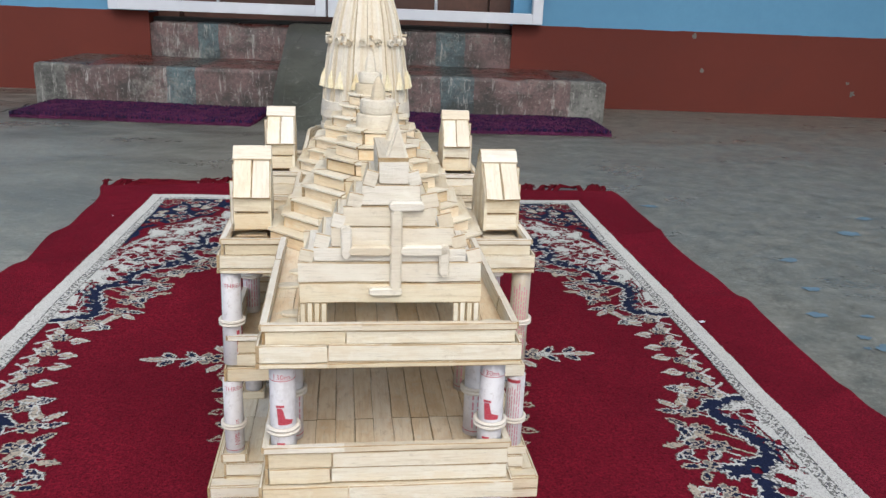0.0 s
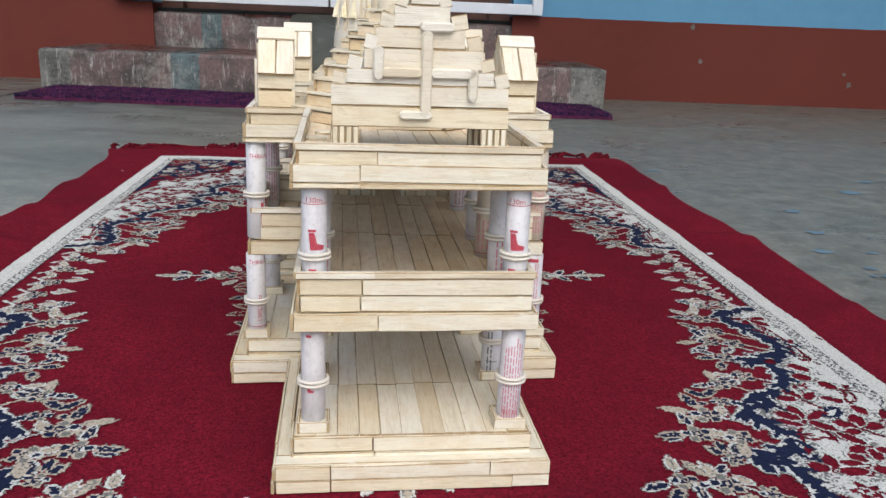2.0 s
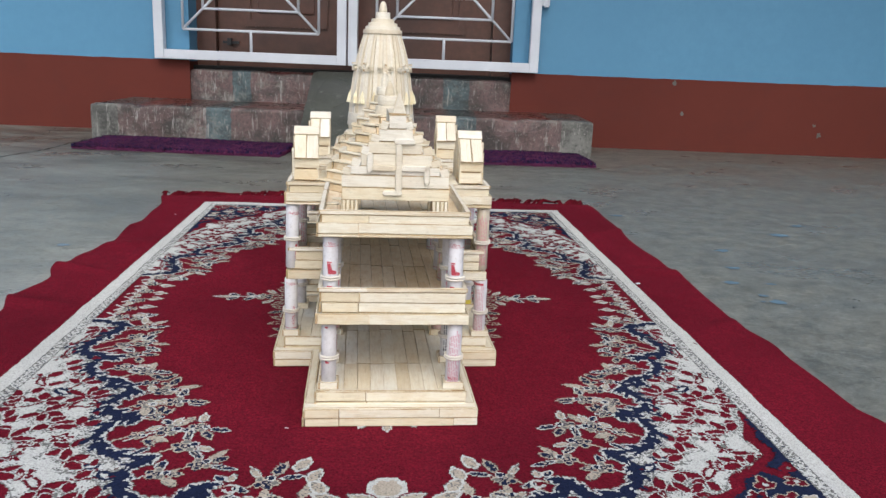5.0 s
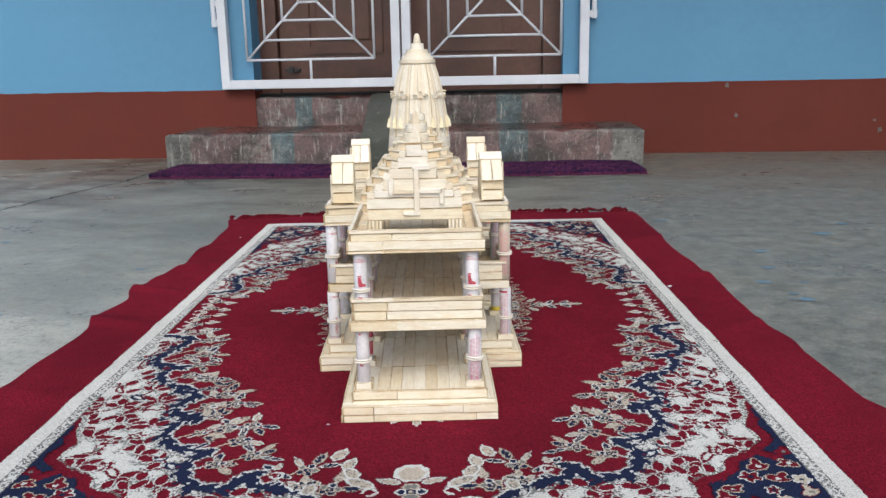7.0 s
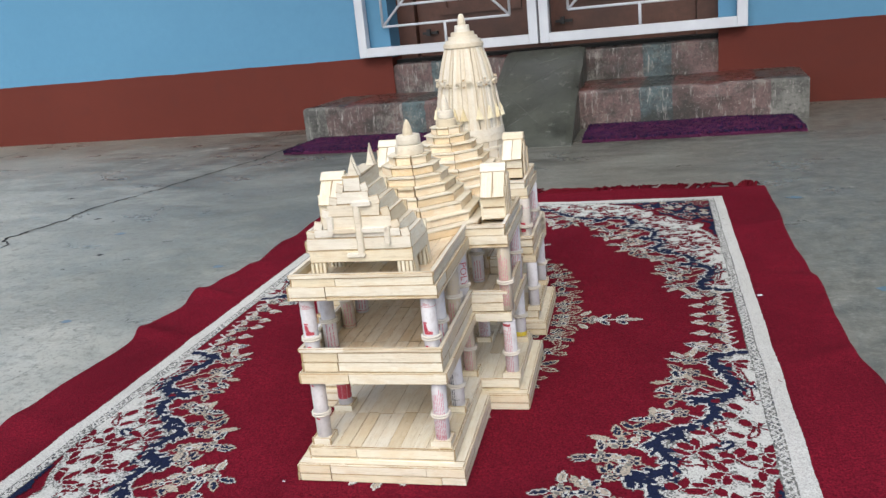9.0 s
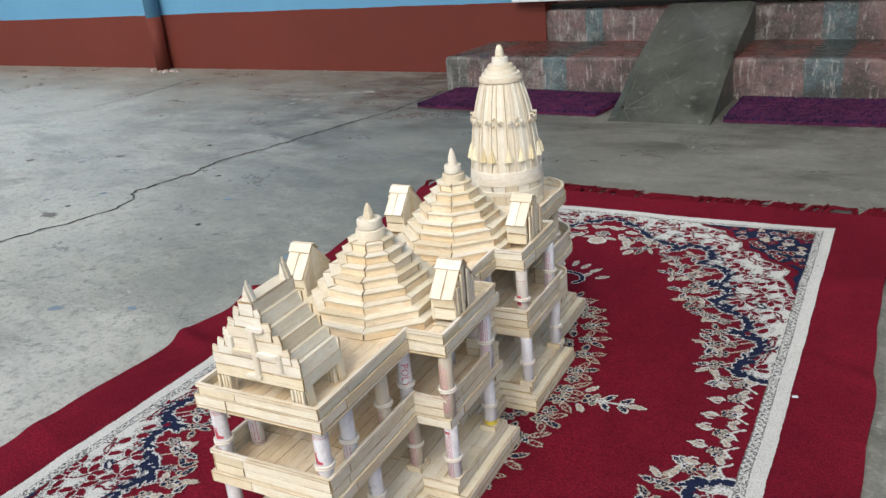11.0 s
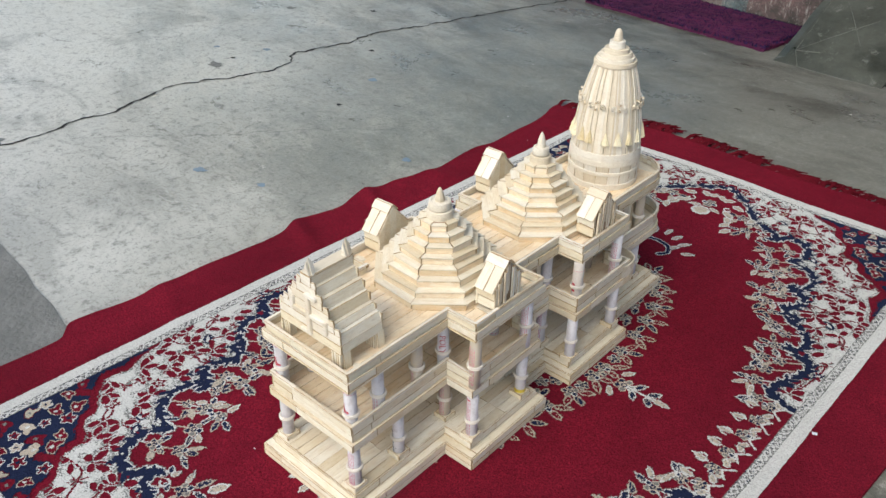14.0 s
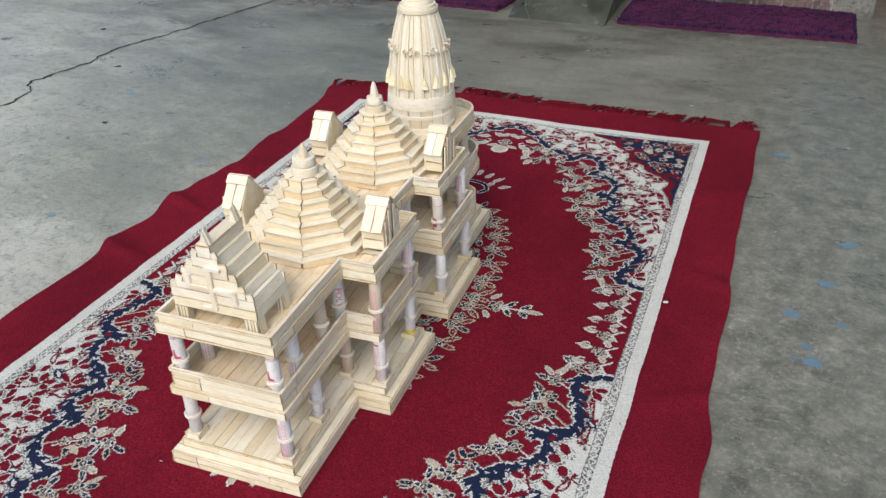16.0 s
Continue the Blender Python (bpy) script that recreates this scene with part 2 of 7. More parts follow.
def worn(name, base, dark, pale, amount):
    """Worn terrazzo or cement plaster: two-scale staining, scratches and whitish scuffs."""
    k = Mat(name, 0.45)
    a, b, s = k.noise(7, 8, 0.7), k.noise(55, 6, 0.7), k.noise(17, 10, 0.82, k.scaled((1.3, 1, 0.6), (2.2, 0.4, 0)))
    c = k.mix(k.ramp(a, (0.35, 0.0), (0.65, 1.0)), dark, base)
    c = k.mix(k.ramp(b, (0.5, 0.0), (0.75, 0.5)), c, dark)
    c = k.mix(k.ramp(s, (0.70 - amount, 0.0), (0.76 - amount, 0.8)), c, pale)
    k.colour(c)
    k.rough(k.ramp(a, (0.3, 0.25), (0.7, 0.5)))
    k.bump(b, 0.35, 0.0015)
    return k.m


def terrazzo(name, bays, tread=False):
    """Worn cast terrazzo in coloured bays along x: soft bay edges, grime, chalky drips and white speckle."""
    k = Mat(name, 0.5)
    warp = k.noise(14, 5, 0.7)
    place = k.t.nodes.new("ShaderNodeSeparateXYZ")
    k.link(k.co, place.inputs[0])
    along = k.t.nodes.new("ShaderNodeMath")
    along.operation = 'MULTIPLY_ADD'
    k.link(warp, along.inputs[0])
    along.inputs[1].default_value = 0.022
    k.link(place.outputs["X"], along.inputs[2])
    unit = k.t.nodes.new("ShaderNodeMapRange")
    unit.inputs["From Min"].default_value, unit.inputs["From Max"].default_value = -1.2, 0.7
    k.link(along.outputs[0], unit.inputs["Value"])
    c = k.ramp(unit.outputs[0], *[((x + 1.211) / 1.9, col) for x, col in bays], mode='CONSTANT')
    blotch, mid, fine = k.noise(6, 8, 0.72), k.noise(21, 8, 0.75), k.noise(130, 5, 0.7)
    dark = (0.028, 0.028, 0.024)
    c = k.mix(k.ramp(blotch, (0.40, 0.85), (0.58, 0.0)), c, dark)
    c = k.mix(k.ramp(mid, (0.36, 0.75), (0.52, 0.0)), c, dark)
    c = k.mix(k.ramp(fine, (0.34, 0.7), (0.46, 0.0)), c, dark)
    if not tread:
        drip = k.noise(1.0, 7, 0.75, k.scaled((75, 75, 11), (1.3, 0, 4.0)))
        c = k.mix(k.ramp(drip, (0.57, 0.0), (0.64, 0.75)), c, (0.36, 0.345, 0.32))
        scuff = k.noise(9, 10, 0.8, k.scaled((1, 1, 1), (5, 2, 8)))
        c = k.mix(k.ramp(scuff, (0.53, 0.0), (0.64, 0.65)), c, (0.26, 0.25, 0.22))
    c = k.mix(k.ramp(fine, (0.60, 0.0), (0.70, 0.45 if tread else 0.75)), c, (0.36, 0.34, 0.31))
    k.colour(c)
    k.rough(k.ramp(mid, (0.35, 0.16 if tread else 0.45), (0.65, 0.42 if tread else 0.75)))
    k.bump(k.mix(0.5, mid, fine), 0.6, 0.004)
    return k.m


R_, G_, K_ = (0.152, 0.097, 0.090), (0.085, 0.122, 0.130), (0.180, 0.178, 0.160)
LOWER_BAYS = ((-1.19, K_), (-1.02, R_), (-0.733, G_), (-0.652, R_), (0.059, G_), (0.158, R_), (0.44, K_))
UPPER_BAYS = ((-1.19, R_), (-0.727, G_), (-0.661, R_), (0.044, G_), (0.143, R_))
T_, D_ = (0.155, 0.045, 0.036), (0.085, 0.086, 0.076)
TREAD_BAYS = ((-1.19, D_), (-0.96, T_), (-0.733, (0.030, 0.038, 0.038)), (-0.652, T_), (0.059, (0.030, 0.038, 0.038)), (0.158, T_), (0.40, D_))
LOWER_FACE = terrazzo("worn_terrazzo_riser", LOWER_BAYS)
UPPER_FACE = terrazzo("worn_terrazzo_upper_riser", UPPER_BAYS)
LOWER_TREAD = terrazzo("worn_terrazzo_tread", TREAD_BAYS, True)
STEP_RED = worn("worn_red_terrazzo", (0.112, 0.046, 0.043), (0.052, 0.036, 0.034), (0.27, 0.23, 0.21), 0.10)
STEP_GREY = worn("worn_grey_cement", (0.155, 0.150, 0.135), (0.075, 0.074, 0.066), (0.38, 0.37, 0.35), 0.10)
RAMP_MAT = worn("dark_ramp_cement", (0.088, 0.094, 0.078), (0.026, 0.029, 0.023), (0.17, 0.175, 0.155), 0.14)
CHALK = plain("chalky_score", (0.20, 0.20, 0.18), (0.08, 0.085, 0.075), 200, 0.9)
CHALKY = plain("flaked_white_paint", (0.52, 0.51, 0.49), (0.33, 0.325, 0.30), 90, 0.8)
GAP_BLACK = plain("gate_gap_shadow", (0.020, 0.020, 0.019), (0.010, 0.010, 0.010), 12, 0.7)


def fibre(name, a, b, scale, bump=0.8, dist=0.003):
    k = Mat(name, 0.95)
    n, m = k.noise(scale, 4, 0.7), k.noise(scale * 0.12, 4, 0.6)
    c = k.ramp(n, (0.3, a), (0.7, b))
    c = k.mix(k.ramp(m, (0.35, 0.0), (0.7, 0.35)), c, a)
    nap = k.noise(11, 6, 0.65, k.scaled((1, 0.6, 1)))
    c = k.mix(k.ramp(nap, (0.35, 0.0), (0.65, 0.30)), c, a)
    # broad uneven nap tone, which also paints in the cloth's soft shading waves
    broad_tone = k.noise(3.2, 5, 0.6, k.scaled((1, 0.7, 1), (2, 5, 0)))
    c = k.mix(k.ramp(broad_tone, (0.42, 0.0), (0.62, 0.50)), c, tuple(0.8 * q for q in a))
    k.colour(k.mix(k.ramp(k.noise(scale * 1.5, 4, 0.65), (0.38, 0.70), (0.50, 0.0)), c, tuple(0.5 * q for q in a)))
    k.bump(k.mix(0.35, n, nap), bump, dist)
    k.b.inputs["Specular IOR Level"].default_value = 0.06
    return k.m


RUG_RED = fibre("red_pile", (0.100, 0.0058, 0.0142), (0.275, 0.0140, 0.0335), 400, 1.0, 0.0032)
RUG_CREAM = fibre("cream_pile", (0.48, 0.48, 0.45), (0.68, 0.685, 0.66), 500, 0.9, 0.0014)
RUG_TAN = fibre("beige_pile", (0.38, 0.33, 0.26), (0.56, 0.50, 0.41), 500, 0.9, 0.0014)
RUG_NAVY = fibre("navy_pile", (0.011, 0.015, 0.038), (0.022, 0.030, 0.074), 500, 0.9, 0.0014)
RUG_GREY = fibre("grey_pile", (0.13, 0.13, 0.125), (0.30, 0.295, 0.27), 700, 0.9, 0.0014)
FRINGE = fibre("red_fringe", (0.075, 0.005, 0.010), (0.155, 0.010, 0.020), 600, 0.8, 0.001)
PAINT_BLUE = plain("dried_blue_paint", (0.125, 0.21, 0.28), (0.11, 0.165, 0.21), 60, 0.6)
def tufts():
    """Coir loops in mixed purple, crimson and near-black."""
    k = Mat("purple_coir", 0.9)
    isle = k.t.nodes.new("ShaderNodeNewGeometry").outputs["Random Per Island"]
    c = k.ramp(isle, (0.0, (0.006, 0.007, 0.018)), (0.3, (0.016, 0.013, 0.050)), (0.65, (0.042, 0.015, 0.066)), (1.0, (0.088, 0.017, 0.046)))
    k.colour(k.mix(k.ramp(k.noise(9, 6, 0.7), (0.4, 0.45), (0.6, 0.0)), c, (0.020, 0.010, 0.026)))
    k.b.inputs["Specular IOR Level"].default_value = 0.1
    return k.m


MAT_PURPLE = tufts()
PAINT_FAINT = plain("worn_blue_paint", (0.19, 0.28, 0.36), (0.17, 0.215, 0.25), 60, 0.6)
DOOR_WOOD = plain("dark_door_wood", (0.145, 0.062, 0.040), (0.062, 0.028, 0.020), 5.0, 0.38, 0.3, 0.001, 9.0)
BROOM = plain("broom_straw", (0.20, 0.155, 0.085), (0.08, 0.062, 0.036), 60, 0.8)
RUBBER = plain("black_rubber", (0.035, 0.035, 0.038), (0.02, 0.02, 0.021), 50, 0.6)

# ---- building blocks ----
def mesh_of(name, verts, faces, mats, index=None, smooth=False):
    me = bpy.data.meshes.new(name)
    me.from_pydata([tuple(v) for v in verts], [], faces)
    for m in (mats if isinstance(mats, (list, tuple)) else [mats]):
        me.materials.append(m)
    if index:
        me.polygons.foreach_set("material_index", index)
    if smooth:
        me.polygons.foreach_set("use_smooth", [True] * len(me.polygons))
    me.update()
    return me


def child(name, me, parent, m=None, label=""):
    """One mesh object, as a part of parent, at the pose m in its parent's frame."""
    ob = new(name, me)
    ob.parent = parent
    if m is not None:
        ob.matrix_basis = m
    if label:
        tagged(ob, label)
    return ob


def box_data(x0, x1, y0, y1, z0, z1):
    v = [(x, y, z) for z in (z0, z1) for y in (y0, y1) for x in (x0, x1)]
    f = [(0, 2, 3, 1), (4, 5, 7, 6), (0, 1, 5, 4), (2, 6, 7, 3), (0, 4, 6, 2), (1, 3, 7, 5)]
    return v, f


def block(name, x0, x1, y0, y1, z0, z1, mat, bevel=0.0, rough_edge=0.0):
    """A box mesh with softened, slightly worn edges."""
    v, f = box_data(x0, x1, y0, y1, z0, z1)
    if not bevel:
        return mesh_of(name, v, f, mat)
    bm = bmesh.new()
    vs = [bm.verts.new(p) for p in v]
    for q in f:
        bm.faces.new([vs[i] for i in q])
    bmesh.ops.bevel(bm, geom=list(bm.edges), offset=bevel, segments=2, affect='EDGES', profile=0.6)
    if rough_edge:
        for p in bm.verts:
            p.co += noise.noise_vector(p.co * 23) * rough_edge
    me = bpy.data.meshes.new(name)
    bm.to_mesh(me)
    bm.free()
    me.materials.append(mat)
    return me


def lathe(profile, steps=24, close=True):
    """Verts and faces of a profile of (radius, height) turned about z."""
    v, f = [], []
    n = len(profile)
    for i in range(steps):
        a = 2 * math.pi * i / steps
        v += [(r * math.cos(a), r * math.sin(a), z) for r, z in profile]
    for i in range(steps):
        j = (i + 1) % steps
        f += [(i * n + k, j * n + k, j * n + k + 1, i * n + k + 1) for k in range(n - 1)]
    if close:
        f.append(tuple(i * n for i in reversed(range(steps))))
        f.append(tuple(i * n + n - 1 for i in range(steps)))
    return v, f


def tube_along(points, radius, sides=8, radii=None):
    """Verts and faces of a round bar through the points."""
    v, f = [], []
    pts = [Vector(p) for p in points]
    for i, p in enumerate(pts):
        d = (pts[min(i + 1, len(pts) - 1)] - pts[max(i - 1, 0)]).normalized()
        a = d.orthogonal().normalized() if abs(d.z) > 0.99 else d.cross(Vector((0, 0, 1))).normalized()
        b = d.cross(a)
        r = radii[i] if radii else radius
        v += [p + a * r * math.cos(2 * math.pi * k / sides) + b * r * math.sin(2 * math.pi * k / sides) for k in range(sides)]
    for i in range(len(pts) - 1):
        f += [(i * sides + k, i * sides + (k + 1) % sides, (i + 1) * sides + (k + 1) % sides, (i + 1) * sides + k) for k in range(sides)]
    f += [tuple(reversed(range(sides))), tuple((len(pts) - 1) * sides + k for k in range(sides))]
    return v, f


def gather(pieces):
    """Joins (verts, faces) pairs into one."""
    v, f = [], []
    for a, b in pieces:
        n = len(v)
        v += list(a)
        f += [tuple(i + n for i in q) for q in b]
    return v, f


# ---- floor ----
WALL_Y = 2.40
floor_bm = bmesh.new()
xs = [-30, -12, -7] + [-6 + 0.25 * i for i in range(45)] + [7, 12, 30]
ys = [-30, -12, -6] + [-4 + 0.25 * i for i in range(26)] + [WALL_Y + 0.1]
grid = [[floor_bm.verts.new((x, y, 0)) for x in xs] for y in ys]
for j in range(len(ys) - 1):
    for i in range(len(xs) - 1):
        floor_bm.faces.new((grid[j][i], grid[j][i + 1], grid[j + 1][i + 1], grid[j + 1][i]))
floor_me = bpy.data.meshes.new("floor")
floor_bm.to_mesh(floor_me)
floor_bm.free()
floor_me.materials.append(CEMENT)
floor = tagged(new("floor", floor_me), "trowelled grey cement yard floor with stains and paint drips", "floor", kind="structure")


def crack(name, way, width, seed):
    """A wandering crack along a few turning points, as a flat ragged strip coloured like a shaded groove."""
    rnd = random.Random(seed)
    left, right = [], []
    for (x0, y0), (x1, y1) in zip(way, way[1:]):
        steps = max(3, int(math.hypot(x1 - x0, y1 - y0) / 0.009))
        for i in range(steps):
            t = i / steps
            p = Vector((x0 + (x1 - x0) * t, y0 + (y1 - y0) * t, 0))
            off = noise.noise(p * 5 + Vector((seed, 0, 0))) * 0.008 + noise.noise(p * 19) * 0.010 + noise.noise(p * 60) * 0.007 + noise.noise(p * 150) * 0.004
            d = Vector((x1 - x0, y1 - y0, 0)).normalized()
            q = p + Vector((-d.y, d.x, 0)) * off
            w = width * (0.42 + 0.5 * noise.noise(p * 26 + Vector((0, seed, 0))) + 0.45 * rnd.random() ** 2)
            left.append((q.x - d.y * w, q.y + d.x * w, 0.0012))
            right.append((q.x + d.y * w, q.y - d.x * w, 0.0012))
    n = len(left)
    faces = [(i, i + 1, n + i + 1, n + i) for i in range(n - 1)]
    child(name, mesh_of(name, left + right, faces, CRACK), floor)


crack("crack", [(-1.12, 2.05), (-1.123, 1.73), (-1.164, 1.58), (-1.192, 1.40), (-1.216, 1.26), (-1.255, 1.12), (-1.232, 0.99), (-1.256, 0.88), (-1.259, 0.83), (-1.205, 0.777), (-1.18, 0.72), (-1.20, 0.62), (-1.237, 0.545),
                (-1.25, 0.455), (-1.21, 0.378), (-1.18, 0.28), (-1.193, 0.21), (-1.16, 0.135), (-1.19, -0.2), (-1.25, -0.5)], 0.0052, 3)
crack("crack", [(-2.48, 1.58), (-2.48, 1.82), (-2.54, 2.18)], 0.004, 8)
crack("crack", [(-3.46, 1.10), (-3.40, 1.53), (-3.39, 2.2)], 0.0022, 12)
crack("crack", [(-1.13, 2.05), (-1.30, 2.12), (-1.36, 2.36)], 0.002, 15)

# darker cement repair whose edge runs beside the rug
patch_pts, rnd = [], random.Random(5)
for i in range(120):
    patch_pts.append((-0.36 - 0.06 * i, -0.072 + 0.012 * noise.noise(Vector((i * 0.7, 3, 0)))))
patch_v = [(x, y, 0.0016) for x, y in patch_pts] + [(x, -4.0, 0.0016) for x, y in patch_pts]
child("cement_patch", mesh_of("cement_patch", patch_v, [(i, 120 + i, 121 + i, i + 1) for i in range(119)], PATCH), floor)


def blot(name, parent, mat, x, y, r, z, seed, plane="floor"):
    """A thin dried spatter with an uneven rim."""
    n = 30
    pts = []
    for i in range(n):
        t = 2 * math.pi * i / n
        k = r * 0.85 * (1 + 0.55 * noise.noise(Vector((math.cos(t) * 1.6 + seed, math.sin(t) * 1.6, seed * 0.7))) + 0.45 * noise.noise(Vector((math.cos(t) * 4 + seed, math.sin(t) * 4, seed))))
        pts.append((x + k * math.cos(t) * 1.15, y + k * math.sin(t) * 0.85, z) if plane == "floor" else (x + k * math.cos(t), z, y + k * math.sin(t)))
    return child(name, mesh_of(name, pts, [tuple(range(n)) if plane == "floor" else tuple(range(n))], mat), parent)


for i, (x, y, r) in enumerate(((0.532, 0.454, 0.0105), (0.532, 0.643, 0.009), (0.499, 0.551, 0.008), (0.558, 0.55, 0.006), (0.52, 0.484, 0.006), (0.509, 0.454, 0.0035), (0.555, 0.765, 0.010),
                               (-1.332, 0.791, 0.013), (-0.963, 0.862, 0.014), (-0.568, 0.633, 0.012), (-0.799, 0.308, 0.014), (-0.665, 0.36, 0.010), (-1.439, 0.705, 0.010), (0.428, 1.062, 0.010), (0.72, 0.92, 0.016), (0.80, 1.02, 0.012))):
    blot("paint_drip", floor, PAINT_BLUE if x > 0.4 else PAINT_FAINT, x, y, r * (1.25 if x > 0.4 else 0.9), 0.0011, i * 3.1)
for i, (x, y, r) in enumerate(((-1.315, 0.631, 0.022), (-1.14, 0.998, 0.008), (-0.89, 0.705, 0.007), (-1.331, 0.691, 0.008), (-1.429, 1.235, 0.010), (-1.625, 1.064, 0.016), (-1.9, 0.95, 0.018), (-1.2, 0.05, 0.03))):
    blot("tar_spot", floor, CRACK if r < 0.012 else PATCH, x, y, r, 0.0009, 40 + i * 2.3)

# flakes of old white paint round the foot of the steps
rnd = random.Random(19)
for i in range(70):
    x, y = rnd.gauss(-1.75, 0.35), rnd.gauss(1.80, 0.22)
    if y > 2.3 or x > -1.14:
        continue
    blot("paint_fleck", floor, CHALKY, x, y, rnd.choice((0.003, 0.004, 0.005, 0.008, 0.013)), 0.0008 + 0.000004 * i, i * 1.9)
for i in range(26):
    blot("paint_fleck", floor, CHALKY, rnd.uniform(-2.6, 0.9), rnd.uniform(0.9, 2.2), rnd.uniform(0.0025, 0.005), 0.0008, 200 + i * 1.9)

for i in range(34):
    blot("paint_fleck", floor, CHALKY, rnd.uniform(-3.3, -1.25), rnd.uniform(2.355, 2.390), rnd.uniform(0.004, 0.011), 0.0010 + 0.000004 * i, 300 + i * 1.3)
for i, (x, y, r) in enumerate(((-1.905, 1.595, 0.022), (-1.86, 1.61, 0.014), (-1.95, 1.56, 0.012), (-1.42, 2.005, 0.020), (-1.47, 1.99, 0.011), (-2.126, 1.104, 0.012), (-1.60, 1.72, 0.010))):
    blot("paint_fleck", floor, CHALKY, x, y, r, 0.0012 + 0.00001 * i, 400 + i * 2.7)

# ---- wall with red skirting paint and blue above, with the doorway cut through ----
LEFT, RIGHT, TOP, LINE = -8.5, 6.0, 2.40, 0.257
D0, D1, SILL, HEAD = -0.877, 0.299, 0.231, 2.12


def wall_piece(name, x0, x1, z0, z1, mat, y0=WALL_Y):
    return mesh_of(name, *box_data(x0, x1, y0, WALL_Y + 0.22, z0, z1), mat)


wall_north = tagged(new("wall_north"), "plastered house wall painted blue above a red-oxide skirting band", "wall", kind="structure")
for x0, x1 in ((LEFT, D0), (D1, RIGHT)):
    child("skirting_band", wall_piece("skirting_band", x0, x1, -0.05, LINE, OXIDE, WALL_Y - 0.003), wall_north)
    child("upper_wall", wall_piece("upper_wall", x0, x1, LINE, TOP, BLUE), wall_north)
for x0, x1 in ((LEFT, D0), (D1, RIGHT)):
    count = int((x1 - x0) / 0.035)
    edge_v = []
    for i in range(count + 1):
        x = x0 + (x1 - x0) * i / count
        wob = 0.004 * noise.noise(Vector((x * 2.1, 0, 3))) + 0.0022 * noise.noise(Vector((x * 19, 0, 7)))
        edge_v += [(x, WALL_Y - 0.0034, LINE - 0.006), (x, WALL_Y - 0.0034, LINE + 0.0035 + wob), (x, WALL_Y - 0.0004, LINE + 0.0045 + wob)]
    edge_f = [(3 * i + k, 3 * i + 3 + k, 3 * i + 4 + k, 3 * i + 1 + k) for i in range(count) for k in (0, 1)]
    child("paint_edge", mesh_of("paint_edge", edge_v, edge_f, OXIDE), wall_north)
child("lintel", wall_piece("lintel", D0, D1, HEAD, TOP, BLUE), wall_north)
child("sill", wall_piece("sill", D0, D1, -0.05, 0.118, STEP_RED), wall_north)

for i, (x, z, r) in enumerate(((0.901, 0.247, 0.010), (0.939, 0.137, 0.008), (1.436, 0.112, 0.006), (1.457, 0.076, 0.010))):
    blot('bare_chip', wall_north, STEP_GREY, x, z, r, WALL_Y - 0.0045, i * 1.7, "wall")
# unseen side wall, added to cut the light on the right
shade_wall_east = tagged(new("shade_wall_east"), "unseen blue side wall with a red-oxide skirting band, added to darken the right", "wall", kind="structure")
child("skirting_band", mesh_of("skirting_band", *box_data(2.897, 3.12, 0.4, WALL_Y - 0.004, -0.05, LINE), OXIDE), shade_wall_east)
child("upper_wall", mesh_of("upper_wall", *box_data(2.90, 3.12, 0.4, WALL_Y - 0.004, LINE, TOP), BLUE), shade_wall_east)
# an unseen slab is added overhead to shade the wall and the right side
ceiling = tagged(new("ceiling", mesh_of("ceiling", *gather([box_data(-1.3, 6.0, 0.60, WALL_Y + 0.22, 2.40, 2.52), box_data(LEFT, -1.304, 1.45, WALL_Y + 0.22, 2.40, 2.52)]), WHITE)), "unseen white slab added overhead to shade the wall and floor", "ceiling", kind="structure")

# ---- doorway: dark panelled double door set back in the opening ----
door_1 = tagged(new("door_1"), "closed dark brown panelled wooden double door", "door", kind="structure")
DY = WALL_Y + 0.13
frame_bits = [box_data(D0, D0 + 0.07, DY - 0.03, DY + 0.05, SILL, HEAD), box_data(D1 - 0.07, D1, DY - 0.03, DY + 0.05, SILL, HEAD),
              box_data(D0 + 0.07, D1 - 0.07, DY - 0.03, DY + 0.05, HEAD - 0.07, HEAD)]
child("door_frame", mesh_of("door_frame", *gather(frame_bits), DOOR_WOOD), door_1)
mid_x = (D0 + D1) / 2
for x0, x1 in ((D0 + 0.072, mid_x - 0.002), (mid_x + 0.002, D1 - 0.072)):
    leaf = child("door_leaf", block("door_leaf", x0, x1, DY, DY + 0.03, SILL + 0.008, HEAD - 0.072, DOOR_WOOD, 0.003), door_1)
    for z0, z1 in ((SILL + 0.16, SILL + 0.62), (SILL + 0.72, SILL + 1.1), (SILL + 1.2, SILL + 1.72)):
        px0, px1 = x0 + 0.10, x1 - 0.10
        mould = [box_data(px0, px1, DY - 0.012, DY - 0.001, z0, z0 + 0.025), box_data(px0, px1, DY - 0.012, DY - 0.001, z1 - 0.025, z1),
                 box_data(px0, px0 + 0.025, DY - 0.012, DY - 0.001, z0 + 0.025, z1 - 0.025), box_data(px1 - 0.025, px1, DY - 0.012, DY - 0.001, z0 + 0.025, z1 - 0.025)]
        child("panel_moulding", mesh_of("panel_moulding", *gather(mould), DOOR_WOOD), leaf)
        child("raised_panel", block("raised_panel", px0 + 0.05, px1 - 0.05, DY - 0.010, DY + 0.005, z0 + 0.05, z1 - 0.05, DOOR_WOOD, 0.006), leaf)
    bolt = gather([box_data(x0 + 0.02, x0 + 0.08, DY - 0.016, DY - 0.001, 0.325, 0.335), box_data(x0 + 0.04, x0 + 0.055, DY - 0.03, DY - 0.017, 0.32, 0.345)])
    child("bolt", mesh_of("bolt", *bolt, RUBBER), leaf)
